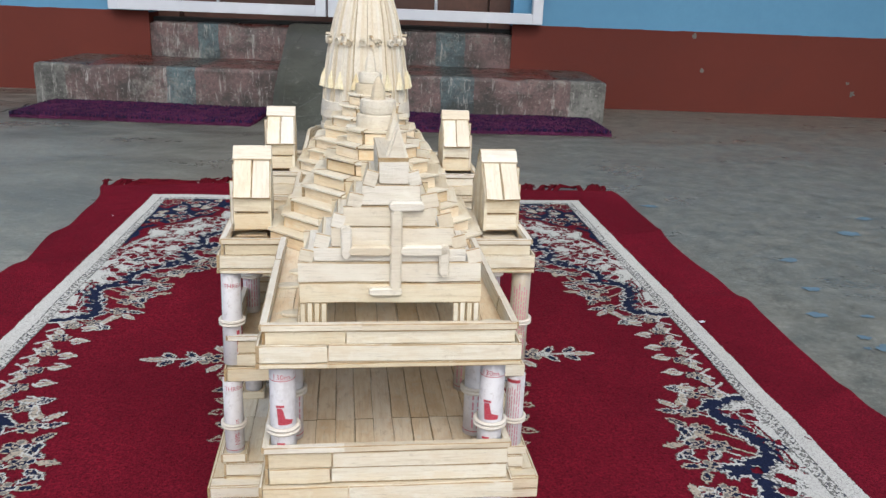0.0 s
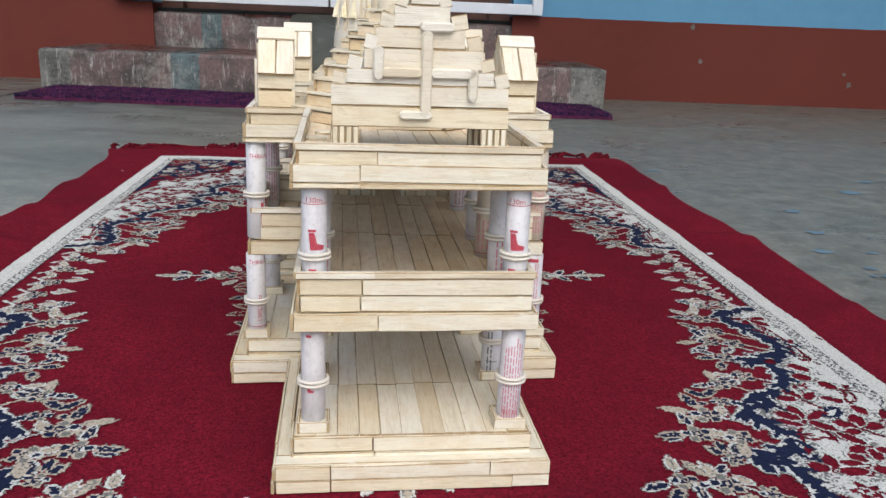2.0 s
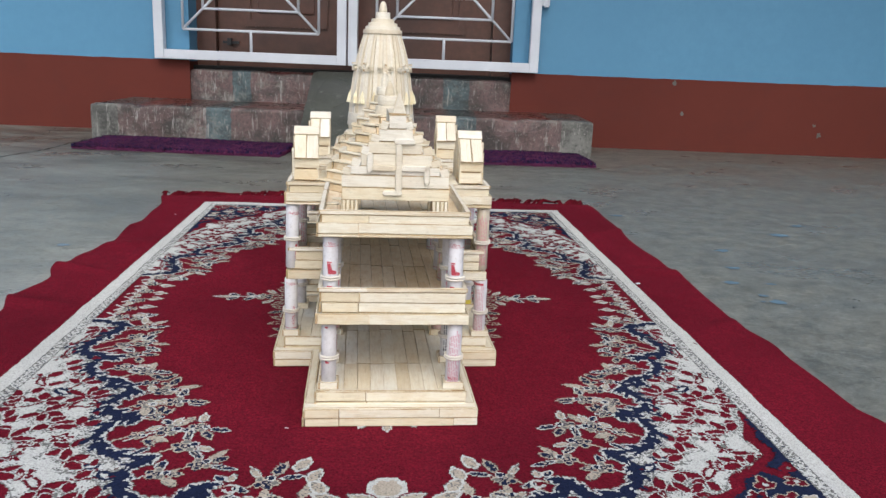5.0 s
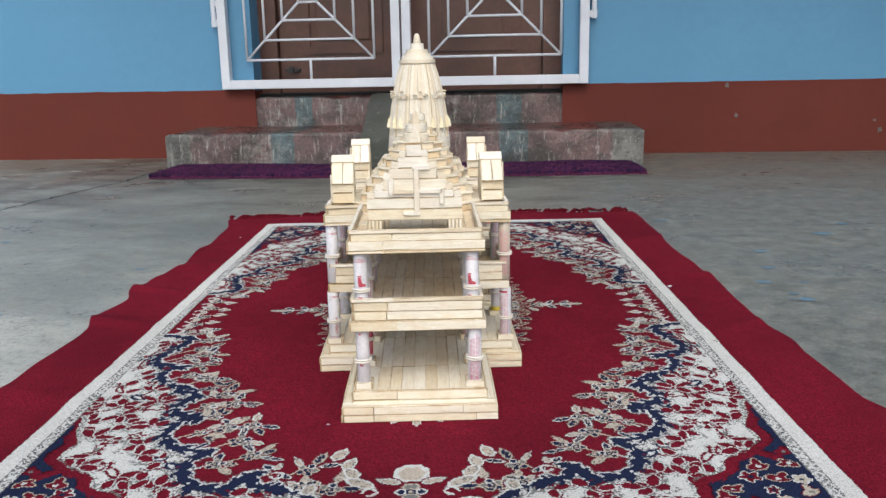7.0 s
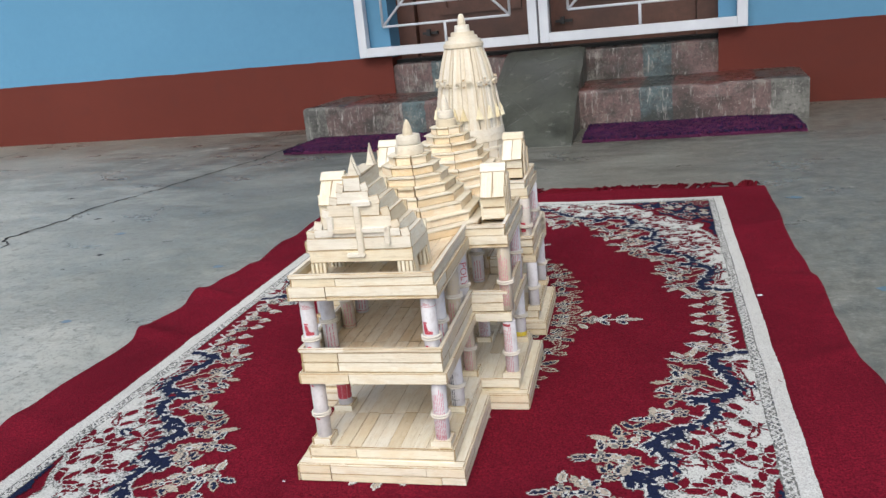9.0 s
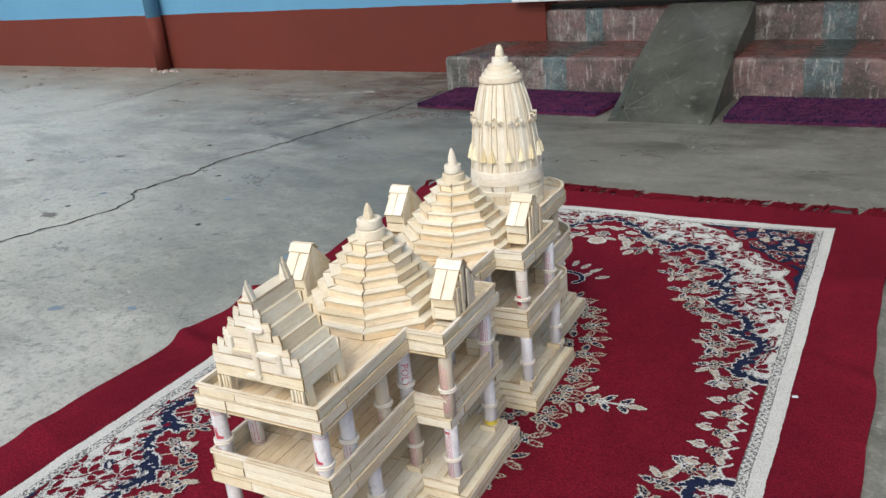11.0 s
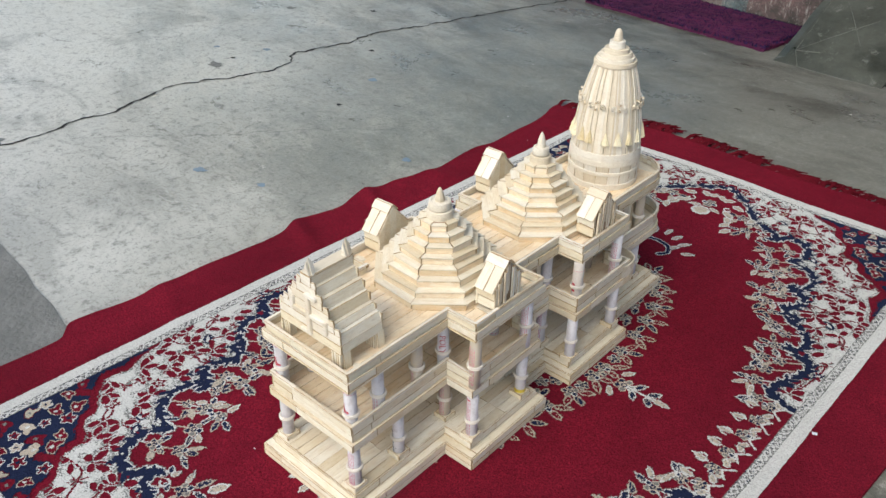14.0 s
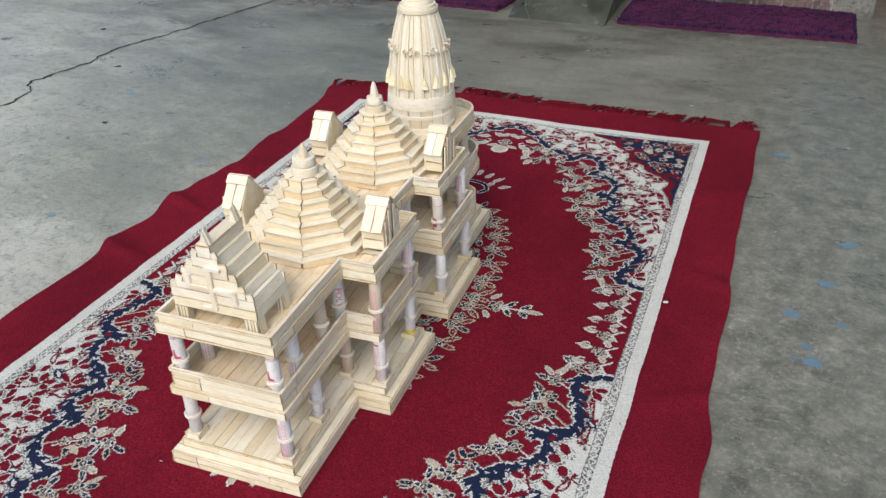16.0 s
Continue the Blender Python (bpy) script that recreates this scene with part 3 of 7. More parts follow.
# coloured black for the shadow in the gap under the gate
child("threshold", mesh_of("threshold", *box_data(D0, D1, WALL_Y + 0.042, WALL_Y + 0.21, SILL - 0.02, SILL + 0.012), GAP_BLACK), door_1)

# ---- white steel gate, two leaves with a web of nested squares ----
GY = 2.372


def rod(p, q, r):
    (x0, z0), (x1, z1) = p, q
    return tube_along([(x0, GY, z0), (x1, GY, z1)], r, 6)


def gate_leaf(x0, x1):
    z0, z1, w = 0.2645, 1.98, 0.033
    leaf = tagged(new("steel_gate"), "white painted steel gate leaf with a web of nested squares", "gate", "double gate before the door")
    leaf.location = ((x0 + x1) / 2, GY, z0)
    inv = Matrix.Translation((-(x0 + x1) / 2, -GY, -z0))
    bars = [("stile", (x0, x0 + w, z0, z1)), ("stile", (x1 - w, x1, z0, z1)), ("rail", (x0 + w, x1 - w, z0, z0 + w)), ("rail", (x0 + w, x1 - w, z1 - w, z1))]
    for nm, (a, b, c, d) in bars:
        me = block(nm, a, b, GY - 0.018, GY + 0.018, c, d, WHITE, 0.0025)
        me.transform(inv)
        child(nm, me, leaf)
    cx, half = (x0 + x1) / 2, 0.243
    for cz in (0.613, 1.32):
        sizes = [half * s for s in (1.0, 0.70, 0.41, 0.145)]
        for s in sizes:
            sq = [rod((cx - s, cz - s), (cx + s, cz - s), 0.0052), rod((cx - s, cz + s), (cx + s, cz + s), 0.0052),
                  rod((cx - s, cz - s), (cx - s, cz + s), 0.0052), rod((cx + s, cz - s), (cx + s, cz + s), 0.0052)]
            me = mesh_of("square_rod", *gather(sq), WHITE, smooth=True)
            me.transform(inv)
            child("square_rod", me, leaf)
        s1 = sizes[-1]
        for a in (-1, 1):
            for b in (-1, 1):
                me = mesh_of("diagonal_rod", *rod((cx + a * s1, cz + b * s1), (cx + a * half, cz + b * half), 0.005), WHITE, smooth=True)
                me.transform(inv)
                child("diagonal_rod", me, leaf)
    for a, b in ((z0 + w, 0.613 - half), (0.613 + half, 1.32 - half), (1.32 + half, z1 - w)):
        me = mesh_of("tie_rod", *rod((cx, a), (cx, b), 0.0055), WHITE, smooth=True)
        me.transform(inv)
        child("tie_rod", me, leaf)
    return leaf


gates = [gate_leaf(-0.990, -0.3035), gate_leaf(-0.2965, 0.390)]
for gate, x in zip(gates, (-1.008, 0.408)):
    side = -1 if x < 0 else 1
    for z in (0.545, 1.6):
        hinge = gather([tube_along([(x, GY, z - 0.05), (x, GY, z + 0.05)], 0.009, 10), box_data(min(x, x - side * 0.018), max(x, x - side * 0.018), GY - 0.006, GY + 0.006, z + 0.025, z + 0.045),
                        box_data(min(x, x - side * 0.018), max(x, x - side * 0.018), GY - 0.006, GY + 0.006, z - 0.045, z - 0.025), box_data(x - 0.012, x + 0.012, GY + 0.005, WALL_Y, z + 0.02, z + 0.045),
                        box_data(x - 0.012, x + 0.012, GY + 0.005, WALL_Y, z - 0.045, z - 0.02)])
        me = mesh_of("hinge", *hinge, WHITE)
        me.transform(gate.matrix_basis.inverted())
        child("hinge", me, gate)

# ---- two steps in worn terrazzo, with a cement ramp over the middle ----
def cast_step(name, x0, x1, y0, y1, z0, z1, face, tread, label):
    """A cast step with a rounded, chipped nosing: riser and tread share one wavering edge."""
    root = tagged(new(name), label, "step", kind="structure")
    count = int((x1 - x0) / 0.014)
    nose = [(0.0, -0.011), (0.0012, -0.006), (0.004, -0.0025), (0.008, -0.0006), (0.014, 0.0)]
    rv, rf, tv, tf = [], [], [], []
    for i in range(count + 1):
        x = x0 + (x1 - x0) * i / count
        end = min(i, count - i)
        pull = (0.012, 0.005, 0.0015)[end] if end < 3 else 0.0
        chip = max(0.0, noise.noise(Vector((x * 9, 1, z1 * 50))) - 0.25) * 0.030 + 0.003 * noise.noise(Vector((x * 37, 4, z1)))
        way = [(y0 + pull, z0)] + [(y0 + pull + 0.004 * noise.noise(Vector((x * 8, q * 0.5 * 30, z1))), z0 + (z1 - z0 - 0.011) * q * 0.25) for q in (1, 2, 3)]
        way += [(y0 + pull + dy * 1.0 + chip * 0.6, z1 + dz - chip * 0.7 - pull * 0.4) for dy, dz in nose]
        rv += [(x, y, z) for y, z in way]
        last = way[-1]
        back = [last] + [(last[0] + (y1 - last[0]) * q / 4, z1 + 0.0015 * noise.noise(Vector((x * 6, q * 3, 2))) - pull * 0.4) for q in (1, 2, 3, 4)]
        tv += [(x, y, z) for y, z in back]
    n, m = 9, 5
    for i in range(count):
        rf += [(i * n + k, (i + 1) * n + k, (i + 1) * n + k + 1, i * n + k + 1) for k in range(n - 1)]
        tf += [(i * m + k, (i + 1) * m + k, (i + 1) * m + k + 1, i * m + k + 1) for k in range(m - 1)]
    for i in (0, count):
        x = rv[i * n][0]
        ring = [rv[i * n + k] for k in range(n)] + [tv[i * m + k] for k in range(1, m)] + [(x, y1, z0)]
        base = len(rv)
        rv += ring
        ids = list(range(base, base + len(ring)))
        rf.append(tuple(ids if i else ids[::-1]))
    child("riser", mesh_of("riser", rv, rf, face), root)
    child("tread", mesh_of("tread", tv, tf, tread), root)
    return root


cast_step("step_1", -1.111, 0.552, 2.057, WALL_Y - 0.006, -0.02, 0.1205, LOWER_FACE, LOWER_TREAD, "lower doorstep in worn red and green terrazzo")
cast_step("step_2", D0, D1, WALL_Y - 0.010, WALL_Y + 0.04, 0.118, SILL, UPPER_FACE, LOWER_TREAD, "upper doorstep in worn red and green terrazzo")

RX0, RX1 = -0.385, -0.105
RAMP_FOOT, RAMP_RISE = 1.745, 0.240


def ramp_top(q):
    """Place on the ramp's slightly bellied slope, q from foot to head."""
    return RAMP_FOOT + (WALL_Y - 0.012 - RAMP_FOOT) * q, RAMP_RISE * q + 0.016 * math.sin(math.pi * q)


rows, cols = 28, 14
ramp_v, ramp_f = [], []
for j in range(rows + 1):
    q = j / rows
    y, z = ramp_top(q)
    for i in range(cols + 1):
        x = RX0 + (RX1 - RX0) * i / cols - 0.040 * q
        edge = 0.004 * noise.noise(Vector((y * 11, i, 3))) if i in (0, cols) else 0.0
        low = 0.005 if i in (0, cols) else 0.0
        ramp_v.append((x + edge, y, max(0.0, z - low) + 0.003 * noise.noise(Vector((x * 9, y * 9, 1)))))
for j in range(rows):
    for i in range(cols):
        a = j * (cols + 1) + i
        ramp_f.append((a, a + 1, a + cols + 2, a + cols + 1))
for i in (0, cols):
    base = len(ramp_v)
    ramp_v += [(ramp_v[j * (cols + 1) + i][0], ramp_v[j * (cols + 1) + i][1], -0.01) for j in range(rows + 1)]
    for j in range(rows):
        quad = (j * (cols + 1) + i, (j + 1) * (cols + 1) + i, base + j + 1, base + j)
        ramp_f.append(quad if i == 0 else quad[::-1])
base = len(ramp_v)
ramp_v += [(ramp_v[i][0], ramp_v[i][1] - 0.004, -0.01) for i in range(cols + 1)]
ramp_f += [(base + i, base + i + 1, i + 1, i) for i in range(cols)]
ramp = tagged(new("ramp", mesh_of("ramp", ramp_v, ramp_f, RAMP_MAT)), "dark grey cement wheel ramp over the doorsteps", "ramp", kind="structure")
# chalky scored criss-cross grooves on the ramp
for p, q in (((0.12, 0.08), (0.62, 0.34)), ((0.12, 0.08), (0.07, 0.62)), ((0.10, 0.50), (0.62, 0.18)), ((0.12, 0.08), (0.36, 0.10)), ((0.12, 0.08), (0.24, 0.0)), ((0.10, 0.62), (0.20, 0.92)), ((0.26, 0.96), (0.86, 0.60)), ((0.46, 0.80), (0.94, 0.93)), ((0.30, 0.48), (0.90, 0.78))):
    count = 16
    for i in range(count):
        if noise.noise(Vector((p[0] * 9 + i * 0.9, q[1] * 7, 2))) < -0.40:
            continue
        ends = []
        for t in ((i + 0.05) / count, (i + 0.95) / count):
            a, b = p[0] + (q[0] - p[0]) * t, p[1] + (q[1] - p[1]) * t
            y, z = ramp_top(b)
            x = RX0 + (RX1 - RX0) * a - 0.040 * b
            ends.append((x, y, z + 0.003 * noise.noise(Vector((x * 9, y * 9, 1))) + 0.0004))
        child("scored_line", mesh_of("scored_line", *tube_along(ends, 0.0009, 4), CHALK), ramp)


def door_mat(name, x0, x1, y0, y1, turn):
    """A coir mat: a thick slab with a tufted, uneven top and ragged edge."""
    n, m = 60, 26
    rnd = random.Random(int(x0 * 100))
    v, f = [], []
    cx, cy = (x0 + x1) / 2, (y0 + y1) / 2
    for j in range(m + 1):
        for i in range(n + 1):
            x, y = x0 + (x1 - x0) * i / n - cx, y0 + (y1 - y0) * j / m - cy
            edge = i in (0, n) or j in (0, m)
            x, y = x + rnd.uniform(-1, 1) * (0.004 if edge else 0.002), y + rnd.uniform(-1, 1) * (0.004 if edge else 0.002)
            v.append((x, y, (0.006 if edge else 0.014) + rnd.uniform(0, 0.004) + 0.004 * noise.noise(Vector((x * 4 + x0, y * 4, 0)))))
    for j in range(m):
        for i in range(n):
            a = j * (n + 1) + i
            f.append((a, a + 1, a + n + 2, a + n + 1))
    rim = [i for i in range(n + 1)] + [j * (n + 1) + n for j in range(1, m + 1)] + [m * (n + 1) + i for i in range(n - 1, -1, -1)] + [j * (n + 1) for j in range(m - 1, 0, -1)]
    base = len(v)
    v += [(v[i][0], v[i][1], 0.0005) for i in rim]
    k = len(rim)
    f += [(rim[(i + 1) % k], rim[i], base + i, base + (i + 1) % k) for i in range(k)]
    for t in range(15000):
        x, y = rnd.uniform(x0, x1) - cx, rnd.uniform(y0, y1) - cy
        z, r, h = 0.010 + 0.004 * noise.noise(Vector((x * 4 + x0, y * 4, 0))), rnd.uniform(0.0022, 0.0038), rnd.uniform(0.0055, 0.0100)
        lx, ly, a = rnd.uniform(-0.004, 0.004), rnd.uniform(-0.004, 0.004), rnd.uniform(0, 6.28)
        base = len(v)
        v += [(x + r * math.cos(a + k * 2.094), y + r * math.sin(a + k * 2.094), z) for k in range(3)] + [(x + lx, y + ly, z + h)]
        f += [(base, base + 1, base + 3), (base + 1, base + 2, base + 3), (base + 2, base, base + 3)]
    ob = tagged(new("door_mat", mesh_of("door_mat", v, f, MAT_PURPLE)), "purple and red coir mat lying before the doorstep", "door mat", "mats before the steps")
    ob.matrix_basis = pose(cx, cy, 0, 0, 0, turn)
    return ob


door_mat("door_mat", -1.065, -0.430, 1.795, 2.052, -2.0)
door_mat("door_mat", -0.085, 0.515, 1.80, 2.052, 3.0)

# ---- far corner: drain pipe, broom, sandals, ledge and cable ----
pipe = tagged(new("drain_pipe"), "drain pipe painted with the wall, red below and blue above", "pipe")
pipe.location = (-2.985, WALL_Y - 0.040, 0)
child("lower_pipe", mesh_of("lower_pipe", *lathe([(0.037, 0.0), (0.036, LINE)], 20), OXIDE, smooth=True), pipe)
child("upper_pipe", mesh_of("upper_pipe", *lathe([(0.036, LINE), (0.036, 2.39)], 20), BLUE, smooth=True), pipe)
MORTAR = plain("pink_mortar", (0.40, 0.33, 0.30), (0.26, 0.20, 0.18), 60, 0.9)
rnd = random.Random(3)
for k in range(7):
    v, f = lathe([(0.001, 0.014), (0.010, 0.011), (0.016, 0.004), (0.018, -0.003)], 9)
    sx, sy, cx, cy = rnd.uniform(0.4, 1.1), rnd.uniform(0.5, 1.0), rnd.uniform(-0.05, 0.16), rnd.uniform(-0.075, -0.03)
    lump = [(x * sx + cx + 0.006 * noise.noise(Vector((x * 90, y * 90, k))), y * sy + cy, z * sx * 0.8) for x, y, z in v]
    child("mortar_crumb", mesh_of("mortar_crumb", lump, f, MORTAR, smooth=True), pipe)

broom = tagged(new("broom"), "worn stick broom of dry straw leaning on the wall", "broom")
broom.location = (-5.06, 2.15, 0)
rnd = random.Random(11)
for i in range(120):
    a, r = rnd.uniform(0, 6.28), math.sqrt(rnd.random())
    stray = 1.35 if rnd.random() < 0.2 else 1.0
    foot = Vector((0.125 * r * math.cos(a) * stray - 0.03, 0.10 * r * math.sin(a) * stray, 0.004 if rnd.random() < 0.6 else rnd.uniform(0.0, 0.10)))
    knot = Vector((0.02 + 0.035 * r * math.cos(a), 0.16 + 0.03 * r * math.sin(a), 0.66))
    low = foot.lerp(knot, 0.22) + Vector((rnd.uniform(-0.012, 0.012) + 0.022 * r * math.cos(a), rnd.uniform(-0.012, 0.012), 0))
    mid = foot.lerp(knot, 0.6) + Vector((rnd.uniform(-0.010, 0.010), rnd.uniform(-0.010, 0.010), 0))
    top = knot + Vector((rnd.uniform(-0.02, 0.03), 0.035, 0.35))
    child("straw", mesh_of("straw", *tube_along([foot, low, mid, knot, top], 0.003, 4, (0.0017, 0.0026, 0.0032, 0.0034, 0.0034)), BROOM), broom)
child("binding", mesh_of("binding", *tube_along([(0.018, 0.155, 0.63), (0.022, 0.168, 0.71)], 0.043, 12), RUBBER), broom)


def sandal(x, y, turn):
    """A flip-flop: waisted foam sole, a darker edge and an arched thong strap."""
    ob = tagged(new("sandal"), "black rubber thong sandal with grey footbed lying by the wall", "sandal", "pair of sandals")
    n, top, bot = 32, [], []
    for i in range(n):
        a = 2 * math.pi * i / n
        w = 0.043 * (1.0 + 0.16 * math.cos(a)) * (1 - 0.16 * math.exp(-((math.cos(a) + 0.15) / 0.3) ** 2))
        top.append((0.13 * math.cos(a), w * math.sin(a), 0.024 + 0.004 * math.cos(a) ** 2))
        bot.append((0.128 * math.cos(a), w * 0.97 * math.sin(a), 0.002))
    f = [tuple(range(n))]
    child("footbed", mesh_of("footbed", [(p[0] * 0.96, p[1] * 0.94, p[2] + 0.0015) for p in top], f, FOOTBED), ob)
    sole_f = [tuple(range(n)), tuple(reversed(range(n, 2 * n)))] + [(i, n + i, n + (i + 1) % n, (i + 1) % n) for i in range(n)]
    child("sole", mesh_of("sole", top + bot, sole_f, RUBBER), ob)
    for s in (-1, 1):
        way = [(0.075, 0, 0.026), (0.062, s * 0.006, 0.050), (0.040, s * 0.022, 0.068), (0.010, s * 0.040, 0.062), (-0.018, s * 0.045, 0.040), (-0.026, s * 0.043, 0.020)]
        child("strap", mesh_of("strap", *tube_along(way, 0.0065, 7), RUBBER, smooth=True), ob)
    ob.matrix_basis = pose(x, y, 0.0, 0, 0, turn)
    return ob


FOOTBED = plain("worn_grey_footbed", (0.10, 0.10, 0.105), (0.055, 0.055, 0.06), 40, 0.8)
sandal(-4.675, 2.165, 30)
sandal(-4.690, 2.262, 36)
ledge = tagged(new("cement_ledge", block("cement_ledge", -8.4, -5.635, 2.20, WALL_Y - 0.005, -0.01, 0.125, STEP_GREY, 0.012, 0.004)), "rough grey cement ledge along the foot of the wall", "ledge")
# white corrugated sheet standing at the end of the ledge
sheet_v, sheet_f = [], []
for i in range(61):
    x = -8.2 + 1.89 * i / 60
    y = WALL_Y - 0.035 + 0.012 * math.sin(i * 1.57)
    sheet_v += [(x, y, 0.126), (x, y + 0.010, 0.95), (x, y + 0.013, 0.95), (x, y + 0.003, 0.126)]
for i in range(60):
    sheet_f += [(4 * i + k, 4 * i + 4 + k, 4 * i + 4 + (k + 1) % 4, 4 * i + (k + 1) % 4) for k in range(4)]
tagged(new("corrugated_sheet", mesh_of("corrugated_sheet", sheet_v, sheet_f, WHITE)), "white corrugated sheet leaning on the wall over the ledge", "sheet")
cable = tagged(new("white_cable", mesh_of("white_cable", *tube_along([(-6.06, 2.388, 0.95), (-6.034, 2.386, 0.42), (-6.03, 2.38, 0.29), (-5.88, 2.30, 0.18), (-5.69, 2.235, 0.131), (-5.655, 2.188, 0.08), (-5.65, 2.18, 0.006)], 0.005, 8), WHITE, smooth=True)), "thin white cable hanging down the wall onto the ledge", "cable")

# ---- the rug ----
YAW = 5.4
BASE = Matrix.Translation((0.0025, 0.006, 0)) @ pose(0, 0, 0, 0, 0, YAW)
RUG_U, RUG_V, RUG_A, RUG_B, PILE = 0.008, 0.3835, 0.456, 0.745, 0.006
rug = tagged(new("rug"), "red woven rug with cream and navy floral border and fringed ends", "rug")
rug.matrix_basis = BASE @ Matrix.Translation((RUG_U, RUG_V, 0))


WEST = ((-0.75, 0.470), (-0.445, 0.460), (-0.415, 0.486), (-0.30, 0.475), (-0.065, 0.467), (-0.01, 0.477), (0.065, 0.458), (0.13, 0.474), (0.19, 0.465), (0.31, 0.437), (0.42, 0.444), (0.47, 0.433), (0.60, 0.437), (0.75, 0.456))
EAST = ((-0.75, 0.453), (-0.385, 0.460), (-0.35, 0.451), (-0.225, 0.449), (-0.17, 0.455), (-0.10, 0.447), (0.0, 0.449), (0.10, 0.457), (0.155, 0.453), (0.28, 0.455), (0.40, 0.460), (0.54, 0.469), (0.75, 0.474))
NORTH = ((-0.5, 0.722), (-0.33, 0.738), (-0.20, 0.760), (-0.07, 0.746), (0.07, 0.731), (0.20, 0.727), (0.30, 0.726), (0.5, 0.722))


def hem(line, at):
    """Where a hem of the cloth runs, eased between its turning points, with a little wander."""
    at = min(max(at, line[0][0]), line[-1][0])
    for (p, u), (q, w) in zip(line, line[1:]):
        if at <= q:
            t = (at - p) / (q - p)
            return u + (w - u) * t * t * (3 - 2 * t) + 0.0022 * noise.noise(Vector((at * 14, u, 5.0)))


FOLDS = ((-1, 0.115, 0.0060, 0.015, 0.5), (-1, -0.045, 0.0065, 0.017, 0.4), (-1, 0.29, 0.0040, 0.020, -0.3), (-1, -0.30, 0.0040, 0.022, 0.3), (1, 0.16, 0.0050, 0.020, -0.5), (1, -0.12, 0.0035, 0.018, 0.4), (1, 0.42, 0.0040, 0.022, 0.3))


def rug_ripple(a, b):
    out = max(abs(a) / RUG_A, abs(b) / RUG_B)
    k = min(1.0, max(0.0, (out - 0.84) / 0.16))
    z = 0.005 * k * (noise.noise(Vector((a * 7, b * 7, 1.0))) + 0.4)
    # low folds that run in from the long edges
    for side, at, high, wide, lean in FOLDS:
        reach = min(1.0, max(0.0, (side * a - 0.355) / 0.08))
        z += high * reach * math.exp(-((b - at - lean * (side * a - 0.40)) / wide) ** 2)
    return z + 0.0012 * noise.noise(Vector((a * 9, b * 6, 4.0))) * k


n, m = 120, 190
rv, rf = [], []
for j in range(m + 1):
    for i in range(n + 1):
        a, b = RUG_A * (2 * i / n - 1), RUG_B * (2 * j / m - 1)
        z = PILE + max(0.0, rug_ripple(a, b))
        side = WEST if a < 0 else EAST
        if abs(a) > 0.385:
            a = math.copysign(0.385 + (abs(a) - 0.385) / (RUG_A - 0.385) * (hem(side, b) - 0.385), a)
        if b > 0.67:
            b = 0.67 + (b - 0.67) / (RUG_B - 0.67) * (hem(NORTH, a) - 0.67)
        rv.append((a, b, z))
for j in range(m):
    for i in range(n):
        p = j * (n + 1) + i
        rf.append((p, p + 1, p + n + 2, p + n + 1))
rim = [i for i in range(n + 1)] + [j * (n + 1) + n for j in range(1, m + 1)] + [m * (n + 1) + i for i in range(n - 1, -1, -1)] + [j * (n + 1) for j in range(m - 1, 0, -1)]
base = len(rv)
rv += [(rv[i][0], rv[i][1], 0.0012) for i in rim]
rf += [(rim[(i + 1) % len(rim)], rim[i], base + i, base + (i + 1) % len(rim)) for i in range(len(rim))]
child("pile_cloth", mesh_of("pile_cloth", rv, rf, RUG_RED), rug)

# fringe: bunches of twisted threads lying on the floor at both ends
rnd = random.Random(21)
for end in (-1, 1):
    bits = []
    a = -0.45
    while a < 0.465:
        if noise.noise(Vector((a * 14, end * 3, 0))) > -0.30:
            lean = rnd.gauss(0.020, 0.016)
            if noise.noise(Vector((a * 9, end * 5, 4))) > 0.22:
                lean += 0.040
            for k in range(5):
                x0 = a + rnd.uniform(-0.004, 0.004)
                y0 = end * ((hem(NORTH, a) if end > 0 else RUG_B) - 0.004)
                ln = rnd.uniform(0.028, 0.054) - 0.25 * max(0.0, lean)
                bits.append(tube_along([(x0, y0, 0.005), (x0 + lean * 0.4, y0 + end * ln * 0.5, 0.007 + rnd.uniform(0, 0.007)),
                                        (x0 + lean + rnd.uniform(-0.007, 0.007), y0 + end * ln, 0.003 + rnd.uniform(0, 0.005))], 0.002, 4, (0.0020, 0.0019, 0.0010)))
        a += rnd.uniform(0.006, 0.012)
    tagged(child("fringe", mesh_of("fringe", *gather(bits), FRINGE), rug), kind="stuff")

# woven pattern: knots of coloured wool standing a little over the red ground, worked out for one quarter and mirrored
CA, CB, KNOT = 0.365, 0.6415, 0.0014
IA, IB = CA - 0.0275, CB - 0.0275
NA, NB = int(CA / KNOT), int(CB / KNOT)
GROUND, CREAM, BEIGE, NAVY, GREY = 0, 1, 2, 3, 4
knots = np.zeros((NA, NB), dtype=np.int8)
AA, BB = np.meshgrid((np.arange(NA) + 0.5) * KNOT, -(np.arange(NB) + 0.5) * KNOT, indexing="ij")
dice = np.random.RandomState(12)


